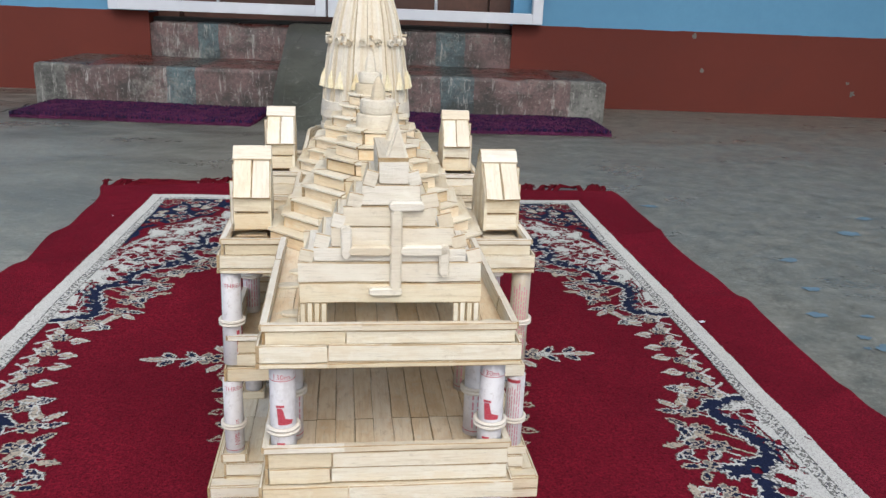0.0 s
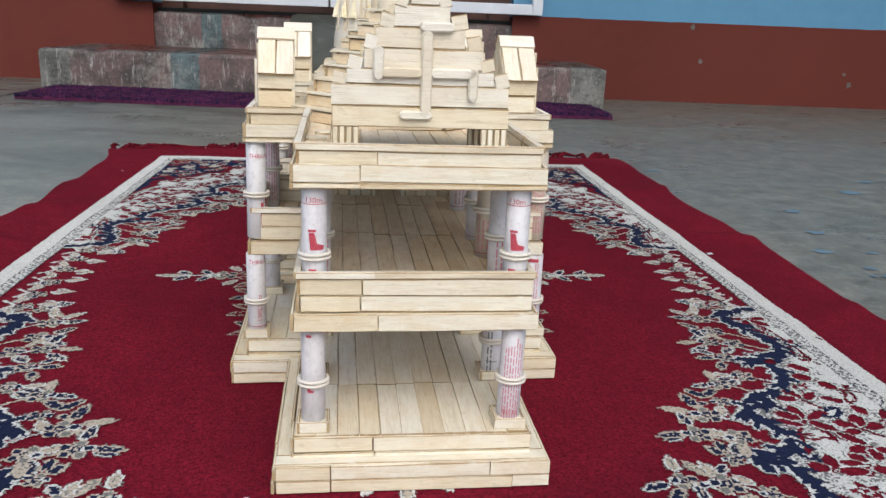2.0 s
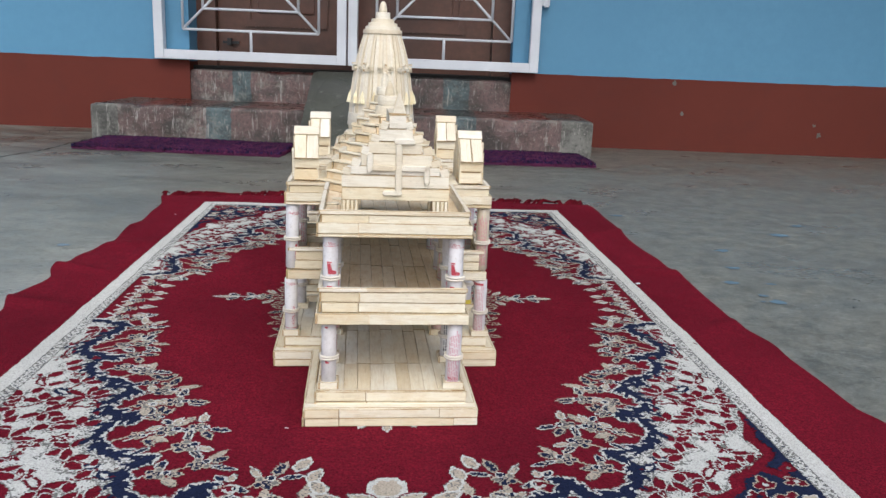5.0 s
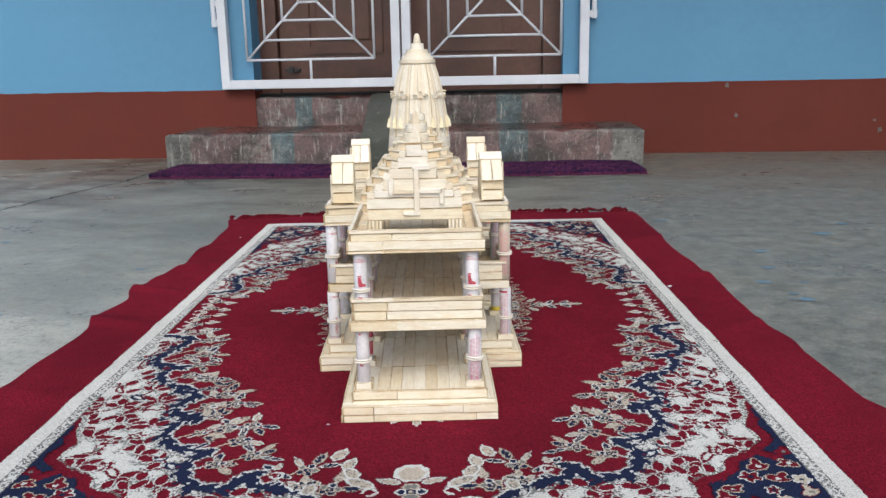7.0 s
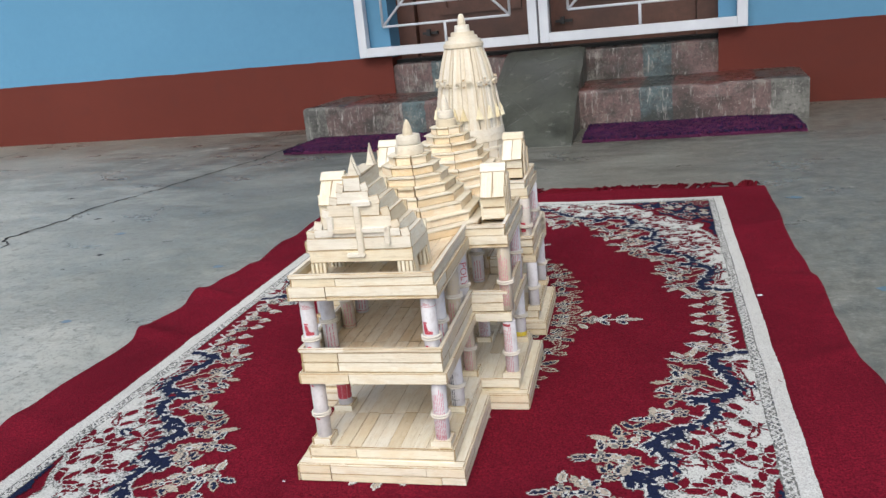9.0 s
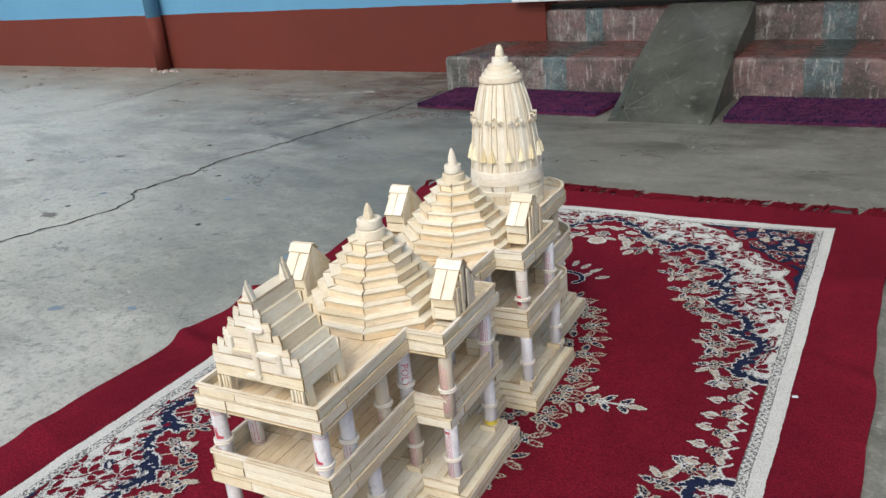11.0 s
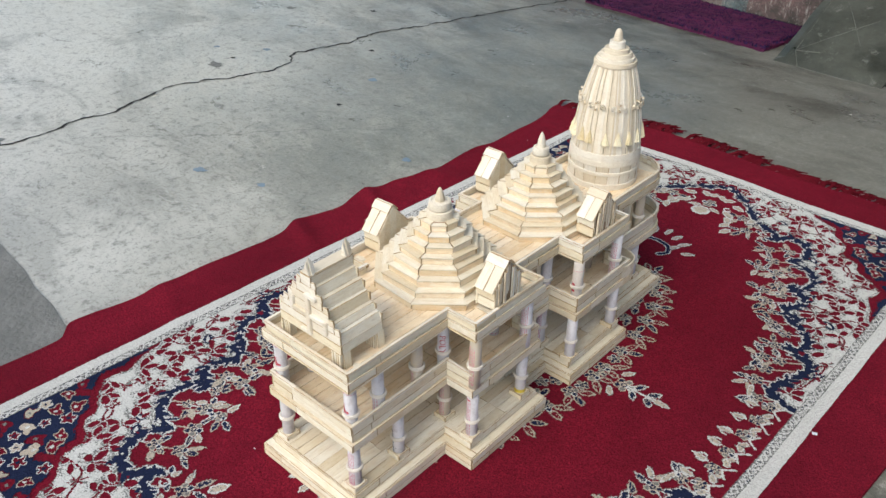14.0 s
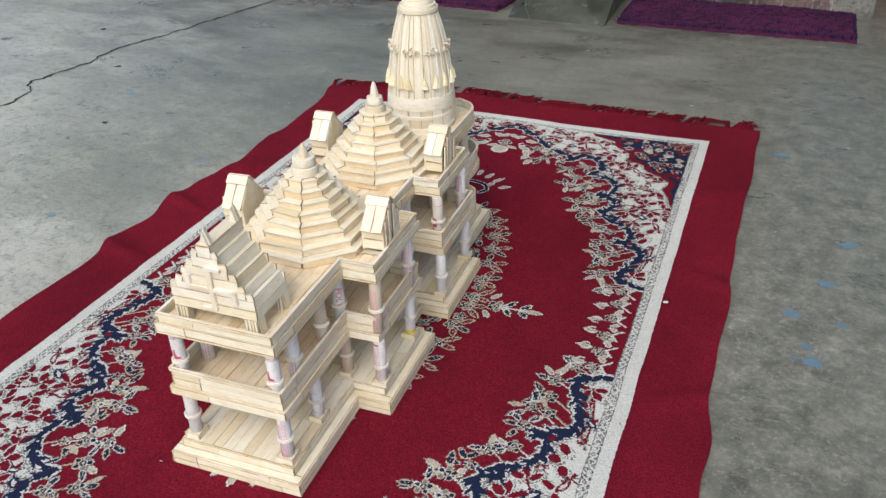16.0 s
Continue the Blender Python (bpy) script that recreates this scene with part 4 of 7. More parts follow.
def filled(pts):
    """The knots inside a closed outline."""
    hit = np.zeros((NA, NB), dtype=bool)
    i1 = max(0, int(max(p[0] for p in pts) / KNOT) + 2)
    j0, j1 = max(0, int(-max(p[1] for p in pts) / KNOT) - 1), max(0, int(-min(p[1] for p in pts) / KNOT) + 2)
    a, b = AA[:i1, j0:j1], BB[:i1, j0:j1]
    for (x0, y0), (x1, y1) in zip(pts, pts[1:] + pts[:1]):
        if y0 != y1:
            hit[:i1, j0:j1] ^= ((b < y0) != (b < y1)) & (a < x0 + (b - y0) * (x1 - x0) / (y1 - y0))
    return hit


def grown(mask, k=1):
    for _ in range(k):
        out = mask.copy()
        out[1:] |= mask[:-1]
        out[:-1] |= mask[1:]
        out[:, 1:] |= mask[:, :-1]
        out[:, :-1] |= mask[:, 1:]
        mask = out
    return mask


def some(share):
    return dice.rand(NA, NB) < share


def fuzzy(mask, share=0.35):
    """Frays the edge of a shape knot by knot."""
    worn_off = grown(~mask) & some(share * 0.5)
    return (mask & ~worn_off) | (grown(mask) & some(share * 0.5))


def near_line(way, width):
    """The knots within a width of a line."""
    hit = np.zeros((NA, NB), dtype=bool)
    for k, ((x0, y0), (x1, y1)) in enumerate(zip(way, way[1:])):
        w = width[k] if isinstance(width, list) else width
        i0, i1 = max(0, int((min(x0, x1) - w) / KNOT) - 1), int((max(x0, x1) + w) / KNOT) + 2
        j0, j1 = max(0, int((-max(y0, y1) - w) / KNOT) - 1), int((-min(y0, y1) + w) / KNOT) + 2
        if i1 <= 0 or j1 <= 0:
            continue
        a, b = AA[i0:i1, j0:j1], BB[i0:i1, j0:j1]
        d2 = max((x1 - x0) ** 2 + (y1 - y0) ** 2, 1e-12)
        t = np.clip(((a - x0) * (x1 - x0) + (b - y0) * (y1 - y0)) / d2, 0, 1)
        hit[i0:i1, j0:j1] |= np.hypot(a - x0 - t * (x1 - x0), b - y0 - t * (y1 - y0)) < w
    return hit


def weave(mask, colour, rim=None, wide=1, halo=None, share=0.35):
    """Works a shape into the rug, with an outline and a speckled halo round it."""
    if halo is not None:
        cast = np.zeros_like(mask)
        cast[3:, 3:] = mask[:-3, :-3]
        ring = (grown(cast, 2) | grown(mask, 2)) & ~mask & some(share) & (knots == CREAM)
        knots[ring] = halo
    if rim is not None:
        knots[grown(mask, wide)] = rim
    knots[mask] = colour


def leaf_shape(x, y, ang, ln, wd, steps=7):
    """A pointed leaf from its stem at x, y."""
    up, dn = [], []
    for i in range(steps + 1):
        t = i / steps
        w = wd * math.sin(math.pi * t ** 0.8) * (1 + 0.15 * math.sin(11 * t))
        up.append((t * ln, w))
        dn.append((t * ln, -w))
    c, s = math.cos(ang), math.sin(ang)
    return [(x + c * p - s * q, y + s * p + c * q) for p, q in up + dn[-2:0:-1]]


def rosette(x, y, r, petals, turn=0.0, depth=0.35):
    n = petals * 6
    return [(x + r * (1 - depth * (0.5 - 0.5 * math.cos(petals * 2 * math.pi * i / n))) * math.cos(turn + 2 * math.pi * i / n),
             y + r * (1 - depth * (0.5 - 0.5 * math.cos(petals * 2 * math.pi * i / n))) * math.sin(turn + 2 * math.pi * i / n)) for i in range(n)]


def ribbon(way, widths):
    l, r = [], []
    for i, (x, y) in enumerate(way):
        x0, y0 = way[max(i - 1, 0)]
        x1, y1 = way[min(i + 1, len(way) - 1)]
        d = math.hypot(x1 - x0, y1 - y0) or 1
        nx, ny = -(y1 - y0) / d, (x1 - x0) / d
        w = widths[i] if isinstance(widths, list) else widths
        l.append((x + nx * w, y + ny * w))
        r.append((x - nx * w, y - ny * w))
    return l, r


def smooth_way(pts, k=6):
    """A flowing line through a few turning points."""
    out = []
    for i in range(len(pts) - 1):
        p0, p1, p2, p3 = pts[max(i - 1, 0)], pts[i], pts[i + 1], pts[min(i + 2, len(pts) - 1)]
        for j in range(k):
            t = j / k
            out.append(tuple(0.5 * (2 * p1[c] + (p2[c] - p0[c]) * t + (2 * p0[c] - 5 * p1[c] + 4 * p2[c] - p3[c]) * t * t + (3 * p1[c] - p0[c] - 3 * p2[c] + p3[c]) * t ** 3) for c in (0, 1)))
    out.append(pts[-1])
    return out


def leaf(x, y, ang, ln, wd, core=None, rim=None):
    """A leaf on the red field: thin dark edge, white rim, beige inside with a dark speckled heart."""
    whole = filled(leaf_shape(x, y, ang, ln, wd))
    c, s = math.cos(ang), math.sin(ang)
    heart = filled(leaf_shape(x + c * ln * 0.10, y + s * ln * 0.10, ang, ln * 0.78, wd * 0.70))
    knots[grown(whole) & ~whole & some(0.22)] = GREY
    knots[whole] = CREAM if rim is None else rim
    knots[heart] = BEIGE if core is None else core
    if core is None:
        knots[heart & some(0.16)] = GREY
    else:
        knots[heart & some(0.15)] = BEIGE


def blossom(x, y, r, turn=0.0, petals=5):
    """A small flower on the red field: pale-rimmed petals with dark hearts round an eye."""
    knots[fuzzy(filled(rosette(x, y, r * 1.05, petals, turn, 0.3)), 0.3)] = NAVY
    for k in range(petals):
        an = turn + k * 2 * math.pi / petals
        px, py = x + r * 0.72 * math.cos(an), y + r * 0.72 * math.sin(an)
        knots[filled(rosette(px, py, r * 0.44, 5, an, 0.1))] = BEIGE if k else CREAM
        knots[filled(rosette(px, py, r * 0.29, 4, an, 0.1))] = NAVY if (k + petals) % 3 else GREY
    knots[filled(rosette(x, y, r * 0.20, 4, turn))] = BEIGE


def hook(x, y, ang, size):
    """A pale curled tendril."""
    pts = [(x, y)]
    for k in range(9):
        ang += 0.55
        pts.append((pts[-1][0] + size * 0.16 * math.cos(ang), pts[-1][1] + size * 0.16 * math.sin(ang)))
    knots[near_line(pts, 0.0014)] = CREAM


# cream corner ground, bounded by the navy scroll
SCROLL = [(IA + 0.01, -0.100), (0.318, -0.104), (0.299, -0.116), (0.301, -0.134), (0.309, -0.160), (0.318, -0.190), (0.306, -0.208), (0.278, -0.216), (0.296, -0.232), (0.283, -0.266), (0.255, -0.280),
          (0.262, -0.292), (0.237, -0.300), (0.250, -0.332), (0.242, -0.352), (0.218, -0.361), (0.234, -0.372), (0.239, -0.404), (0.219, -0.430), (0.187, -0.436), (0.202, -0.455),
          (0.193, -0.494), (0.172, -0.505), (0.152, -0.504), (0.142, -0.480), (0.133, -0.504), (0.110, -0.511), (0.082, -0.527), (0.048, -0.569), (0.024, -0.580), (-0.01, -0.612)]
CORNER = [(IA + 0.01, -0.345), (IA - 0.004, -0.358), (IA - 0.010, -0.385), (IA - 0.022, -0.412), (IA - 0.018, -0.440), (IA - 0.036, -0.462), (IA - 0.062, -0.478), (IA - 0.072, -0.500), (IA - 0.098, -0.515),
          (IA - 0.105, -0.545), (IA - 0.130, -0.565), (IA - 0.140, -0.590), (IA - 0.180, -0.606), (IA - 0.190, -IB - 0.01)]
way = smooth_way(SCROLL, 5)
outline = smooth_way(CORNER, 5)
cream_area = filled(way + [(-0.01, -CB), (CA, -CB), (CA, -0.09)])
corner_area = filled(outline + [(CA, -CB), (CA, -0.34)])
knots[cream_area] = CREAM

# speckled shading on the cream side of the scroll
rnd = random.Random(4)
knots[near_line(way, 0.016) & cream_area & some(0.20)] = GREY
for p, q2 in zip(way[6:-4:2], way[7:-3:2]):
    ang = math.atan2(q2[1] - p[1], q2[0] - p[0]) - 1.57 + rnd.uniform(-0.5, 0.5)
    for k in range(2):
        d = rnd.uniform(0.005, 0.010)
        knots[near_line([(p[0] + d * math.cos(ang), p[1] + d * math.sin(ang)), (p[0] + (d + 0.010) * math.cos(ang + 0.3), p[1] + (d + 0.010) * math.sin(ang + 0.3))], 0.0012) & cream_area & some(0.8)] = GREY if rnd.random() < 0.6 else BEIGE

# red vines with leaves and blossoms over the cream ground
rnd = random.Random(31)
to_way = [(0.5 * (p[0] + q2[0]), 0.5 * (p[1] + q2[1])) for p, q2 in zip(way, way[1:])]
spots = []
for k in range(11000):
    a, b = rnd.uniform(0.0, IA - 0.006), rnd.uniform(-IB + 0.006, -0.115)
    i, j = int(a / KNOT), int(-b / KNOT)
    if not cream_area[i, j] or corner_area[i, j]:
        continue
    if min(math.hypot(a - p, b - s) for p, s in to_way) < 0.009 or min(math.hypot(a - p, b - s) for p, s in outline) < 0.006:
        continue
    if all(math.hypot(a - p, b - s) > 0.0215 for p, s in spots):
        spots.append((a, b))
for a, b in spots:
    for p in sorted(spots, key=lambda p: math.hypot(p[0] - a, p[1] - b))[1:3]:
        mid = ((a + p[0]) / 2 + rnd.uniform(-0.007, 0.007), (b + p[1]) / 2 + rnd.uniform(-0.007, 0.007))
        vine = near_line(smooth_way([(a, b), mid, p], 3), 0.0014)
        if rnd.random() < 0.55:
            knots[vine & cream_area & some(0.95)] = GROUND
for a, b in spots:
    turn, kind = rnd.uniform(0, 6.28), rnd.random()
    if kind < 0.62:
        # a fan of three flame-shaped leaves
        for k in rnd.choice(((-1, 0, 1), (-1, 1), (-1, 0, 1, 2))):
            an = turn + k * rnd.uniform(0.95, 1.35)
            d = rnd.uniform(0.0015, 0.003)
            weave(filled(leaf_shape(a + d * math.cos(an), b + d * math.sin(an), an, rnd.uniform(0.014, 0.022), rnd.uniform(0.0042, 0.0062))), GROUND, CREAM, 1, halo=GREY, share=0.36)
    elif kind < 0.76:
        r = rnd.uniform(0.0085, 0.0125)
        weave(fuzzy(filled(rosette(a, b, r, rnd.choice((4, 5, 6)), turn, 0.45)), 0.05), GROUND, CREAM, 1, halo=GREY, share=0.22)
        weave(filled(rosette(a, b, r * 0.50, 4, turn + 0.5, 0.4)), BEIGE if rnd.random() < 0.5 else CREAM)
        knots[filled(rosette(a, b, r * 0.30, 3, turn)) & some(0.8)] = GROUND if rnd.random() < 0.6 else GREY
    elif kind < 0.88:
        ln = rnd.uniform(0.016, 0.023)
        weave(fuzzy(filled(leaf_shape(a - 0.007 * math.cos(turn), b - 0.007 * math.sin(turn), turn, ln, ln * 0.30)), 0.3), NAVY, halo=GREY, share=0.35)
        weave(filled(leaf_shape(a - 0.004 * math.cos(turn), b - 0.004 * math.sin(turn), turn, ln * 0.6, ln * 0.12)), CREAM)
        weave(filled(leaf_shape(a, b, turn + 2.0, 0.012, 0.003)), GROUND)
    else:
        for k in range(14):
            an, d = rnd.uniform(0, 6.28), rnd.uniform(0.004, 0.011)
            knots[near_line([(a + 0.003 * math.cos(an), b + 0.003 * math.sin(an)), (a + d * math.cos(an), b + d * math.sin(an))], 0.0010) & cream_area] = GROUND if k % 3 else GREY

# corner piece: a red band round a navy ground with cream-rimmed motifs and red palmettes
knots[grown(corner_area, 3) & cream_area & some(0.35)] = GREY
knots[fuzzy(corner_area, 0.3)] = GROUND
rnd = random.Random(9)
deep = corner_area.copy()
for _ in range(9):
    deep = ~grown(~deep)
deep[:, NB - 24:] = corner_area[:, NB - 24:] & (AA[:, NB - 24:] > 0.165)
deep |= corner_area & (AA > IA - 0.004) & (BB < -0.372)
notch = near_line([(IA - 0.036, -0.460), (IA - 0.016, -0.478)], 0.0065) | near_line([(IA - 0.110, -0.545), (IA - 0.086, -0.562)], 0.006)
deep &= ~notch
knots[fuzzy(deep, 0.5)] = NAVY
held = []
for k in range(1600):
    a, b = rnd.uniform(0.15, IA - 0.004), rnd.uniform(-IB + 0.004, -0.375)
    i, j = int(a / KNOT), int(-b / KNOT)
    if deep[i, j] and deep[max(0, i - 4), j] and deep[i, max(0, j - 4)] and all(math.hypot(a - p, b - q2) > 0.0170 for p, q2 in held) and math.hypot(a - IA, b + IB) > 0.036:
        held.append((a, b))
for k, (a, b) in enumerate(held):
    an, ln = rnd.uniform(0, 6.28), rnd.uniform(0.014, 0.022)
    if k % 3 == 0:
        shape = filled(rosette(a, b, ln * 0.46, 5, an, 0.5))
    else:
        shape = filled(leaf_shape(a - 0.5 * ln * math.cos(an), b - 0.5 * ln * math.sin(an), an, ln, ln * 0.26)) | filled(leaf_shape(a, b, an + 1.2, ln * 0.7, ln * 0.18))
    weave(shape, GROUND if k % 5 else BEIGE, (CREAM, BEIGE, GROUND)[k % 3], 1)
    knots[filled(rosette(a, b, ln * 0.14, 4, an))] = (NAVY, CREAM, GREY)[k % 3]
for an in (0.25, 0.80, 1.35):
    p = (IA - 0.004, -IB + 0.004)
    shape = filled(leaf_shape(p[0], p[1], math.pi - an, 0.036, 0.0085))
    weave(shape, GROUND, BEIGE, 1)
    inner = filled(leaf_shape(p[0] - 0.008 * math.cos(an), p[1] + 0.008 * math.sin(an), math.pi - an, 0.022, 0.0040))
    knots[grown(inner) & ~inner & some(0.6)] = GREY

# the navy scroll: leafy, swelling and thinning, with a broken white outline
rnd = random.Random(6)
swell = [0.0007 + 0.0040 * abs(math.sin(i * 0.47 + 0.6)) ** 1.6 for i in range(len(way))]
scroll = near_line(way, swell)
for i in range(4, len(way) - 3, 2):
    ang = math.atan2(way[i + 1][1] - way[i][1], way[i + 1][0] - way[i][0])
    for side in (-1, 1):
        for _ in range(2):
            ln = rnd.uniform(0.008, 0.020)
            scroll |= filled(leaf_shape(way[i][0], way[i][1], ang + side * rnd.uniform(0.35, 0.95), ln, ln * rnd.uniform(0.12, 0.21)))
pale = near_line(way, [w + 0.0026 for w in swell]) | grown(scroll, 1)
knots[pale & ~cream_area] = CREAM
knots[grown(pale, 1) & ~cream_area & ~pale & some(0.5)] = GREY
knots[grown(scroll, 4) & cream_area & ~scroll & (knots == CREAM) & some(0.40)] = GREY
knots[scroll & ~(grown(~scroll) & some(0.12))] = NAVY

# sprays of pale leaves and navy flowers that lean from the scroll into the red field
rnd = random.Random(17)
SPRAYS = [(0.292, -0.092, 2.6, 0.8), (0.276, -0.125, 2.8, 1.0), (0.275, -0.155, 3.0, 0.9), (0.282, -0.182, 3.2, 0.9), (0.262, -0.178, 2.9, 0.9), (0.262, -0.212, 3.0, 0.7), (0.262, -0.245, 2.9, 0.7), (0.236, -0.258, 3.0, 0.8),
          (0.226, -0.286, 3.1, 0.8), (0.208, -0.305, 2.8, 0.9), (0.218, -0.335, 3.2, 0.8), (0.192, -0.330, 2.9, 0.8), (0.202, -0.362, 3.0, 0.7), (0.186, -0.388, 2.9, 0.9), (0.162, -0.384, 3.0, 0.9), (0.208, -0.398, 3.3, 0.7),
          (0.166, -0.418, 2.7, 0.9), (0.148, -0.448, 2.4, 0.9), (0.176, -0.462, 2.9, 0.7), (0.120, -0.482, 2.2, 0.6), (0.092, -0.478, 2.0, 0.9), (0.068, -0.512, 1.9, 1.0), (0.094, -0.505, 1.6, 0.5)]
for a, b, ang, size in SPRAYS:
    stem = smooth_way([(a, b), (a + 0.012, b - 0.006), (a + 0.030, b - 0.020)], 4)
    knots[near_line(stem, 0.0010) & ~cream_area & (knots == GROUND)] = CREAM if rnd.random() < 0.5 else BEIGE
    for k in rnd.sample((-2, -1, 0, 1, 2), 3):
        an = ang + k * 0.60 + rnd.uniform(-0.25, 0.25)
        d = 0.008 * size + rnd.uniform(0, 0.004)
        if a + (d + 0.02) * math.cos(an) > 0.004:
            leaf(a + d * math.cos(an), b + d * math.sin(an), an + rnd.uniform(-0.3, 0.3), rnd.uniform(0.019, 0.030) * size, rnd.uniform(0.0036, 0.0052), NAVY if rnd.random() < 0.6 else None, BEIGE if rnd.random() < 0.5 else None)
    if rnd.random() < 0.85:
        blossom(a, b, 0.0098 * size + rnd.uniform(-0.001, 0.002), ang)
    else:
        hook(a, b, ang, 0.018)
# curls and leaf pairs in the gap at each long side
for b, s in ((-0.006, 1), (-0.040, -1), (-0.072, 1)):
    hook(0.296, b, 2.4, 0.022)
    blossom(0.310, b - 0.014, 0.0085, b * 40)
    leaf(0.300, b - 0.008, 3.0, 0.020, 0.0042)
    leaf(0.322, b - 0.004, 2.2, 0.018, 0.0042)
    leaf(0.322, b - 0.018, -2.2, 0.016, 0.0040)
    knots[near_line([(0.330, b), (0.318, b - 0.010), (0.326, b - 0.022)], 0.0014)] = CREAM
# the flower at the middle of each end, with separate leaves beside it
whole = filled(rosette(0.0, -0.488, 0.0165, 8, 0.4, 0.10))
weave(whole, CREAM)
knots[filled(rosette(0.0, -0.489, 0.0120, 6, 0.1, 0.12))] = BEIGE
leaf(0.008, -0.506, 0.35, 0.024, 0.0052)
blossom(0.0, -0.520, 0.012)
for x, y, an, ln in ((0.030, -0.512, 0.55, 0.034), (0.046, -0.497, 1.05, 0.026), (0.060, -0.480, 1.2, 0.024), (0.072, -0.462, 1.15, 0.026), (0.036, -0.540, 0.3, 0.026), (0.012, -0.545, -0.5, 0.024), (0.088, -0.520, 1.3, 0.020)):
    leaf(x, y, an if x < 0.05 else math.pi - an, ln, 0.0072)
leaf(0.002, -0.560, 0.9, 0.020, 0.0065)
hook(0.040, -0.520, 1.2, 0.020)
# the middle medallion, mostly under the model: a loose ring of sprays, closed by a leafy crown at each end
rnd = random.Random(23)
for k in range(8):
    t = (k + 0.25) / 8 * math.pi / 2 * 0.86
    a, b = 0.120 * math.cos(t) ** 0.9, -0.270 * math.sin(t)
    ang = math.atan2(b * 0.45, a)
    for j in (-1, 0, 1):
        an = ang + j * 0.95 + rnd.uniform(-0.3, 0.3)
        leaf(a + 0.009 * math.cos(an), b + 0.009 * math.sin(an), an, rnd.uniform(0.019, 0.028), 0.0054, (GROUND, NAVY, GROUND)[(j + k) % 3], BEIGE)
    blossom(a, b, 0.0100, ang)
    blossom(a * 0.78, b * 0.90, 0.0090, ang + 1)
    leaf(a * 0.84, b * 0.90, ang + 1.9, 0.020, 0.0052, NAVY, BEIGE)
for k in range(420):
    a, b = rnd.uniform(0.0, 0.126), rnd.uniform(-0.275, 0.0)
    r2 = (a / 0.126) ** 2 + (b / 0.275) ** 2
    i, j = int(a / KNOT), int(-b / KNOT)
    if 0.40 < r2 < 1.0 and knots[max(0, i - 4):i + 5, max(0, j - 4):j + 5].max() == GROUND:
        if k % 3 == 0:
            blossom(a, b, 0.0085, k)
        else:
            leaf(a, b, k * 1.7, 0.019, 0.0048, (NAVY, GROUND, None)[k % 3], BEIGE)
for x, y, an in ((0.0, -0.372, -1.57), (0.016, -0.366, -1.2), (0.034, -0.356, -0.9), (0.050, -0.336, -0.5), (0.026, -0.336, -1.0)):
    leaf(x, y, an, 0.024, 0.0052)
hoop = [(0.0, -0.350), (0.022, -0.344), (0.032, -0.326), (0.024, -0.312)]
knots[near_line(smooth_way(hoop, 5), 0.0045)] = CREAM
knots[near_line(smooth_way(hoop, 5), 0.0030)] = NAVY
blossom(0.160, 0.0, 0.012)
leaf(0.172, -0.002, -0.9, 0.020, 0.0050, NAVY)
leaf(0.198, 0.0, 0.0, 0.028, 0.0044)
leaf(0.192, -0.002, -0.75, 0.020, 0.0052, NAVY)
knots[near_line([(0.165, 0.0), (0.198, 0.0)], 0.0012)] = CREAM
leaf(0.146, -0.014, -0.9, 0.020, 0.0048)

# guard stripe of crossed lines and the plain cream band outside it
across = np.minimum(CA - AA, CB + BB)
along = np.where(CA - AA < CB + BB, -BB, AA)
guard = (across < 0.0275)
phase = (along / 0.0100) % 1.0
depth = np.clip((across - 0.0176) / 0.0092, 0, 1)
cross = (np.abs(phase - depth) < 0.11) | (np.abs(1 - phase - depth) < 0.11)
knots[guard] = np.where(cross, CREAM, np.where(some(0.55), GREY, np.where(some(0.22), NAVY, CREAM)))[guard]
knots[guard & (np.abs(depth - 0.5) > 0.44) & some(0.6)] = GREY
knots[guard & (across < 0.0165)] = CREAM
fray = guard & (across > 0.0260) & some(0.3)
knots[fray] = GREY

WOOLS = {CREAM: ("cream_ground", RUG_CREAM), BEIGE: ("beige_leaves", RUG_TAN), NAVY: ("navy_scroll", RUG_NAVY), GREY: ("grey_guard_stripe", RUG_GREY)}
full = np.concatenate([knots[::-1], knots])
full = np.concatenate([full[:, ::-1], full], axis=1)
height = np.random.RandomState(3).rand(*full.shape)
shake = (np.random.RandomState(5).rand(full.shape[0] + 1, full.shape[1] + 1, 2) - 0.5) * KNOT * 0.75


def knot_corner(i, j):
    a, b = (i - NA) * KNOT, (j - NB) * KNOT
    da = 0.0016 * noise.noise(Vector((a * 16, b * 16, 3))) + shake[i, j, 0]
    db = 0.0016 * noise.noise(Vector((a * 16, b * 16, 8))) + shake[i, j, 1]
    # the weave was drawn a little out of true when the rug was laid
    q, far = a / CA, max(0.0, b / CB)
    da += 0.0068 * q ** 3 - 0.0037 * q * q
    db += 0.017 * far ** 3 * (0.5 - 0.5 * math.tanh((a - 0.06) / 0.08))
    return a + 0.029 * b + da, b + db


for wool, (label, mat) in WOOLS.items():
    pv, pf, seen = [], [], {}
    for i, j in np.argwhere(full == wool):
        ids = []
        for p, q2 in ((i, j), (i + 1, j), (i + 1, j + 1), (i, j + 1)):
            key = (int(p), int(q2))
            if key not in seen:
                a, b = knot_corner(*key)
                seen[key] = len(pv)
                pv.append((a, b, PILE + max(0.0, rug_ripple(a, b)) + 0.0007 + 0.0006 * height[min(key[0], 2 * NA - 1), min(key[1], 2 * NB - 1)]))
            ids.append(seen[key])
        pf.append(tuple(ids))
    tagged(child(label, mesh_of(label, pv, pf, mat), rug), kind="stuff")

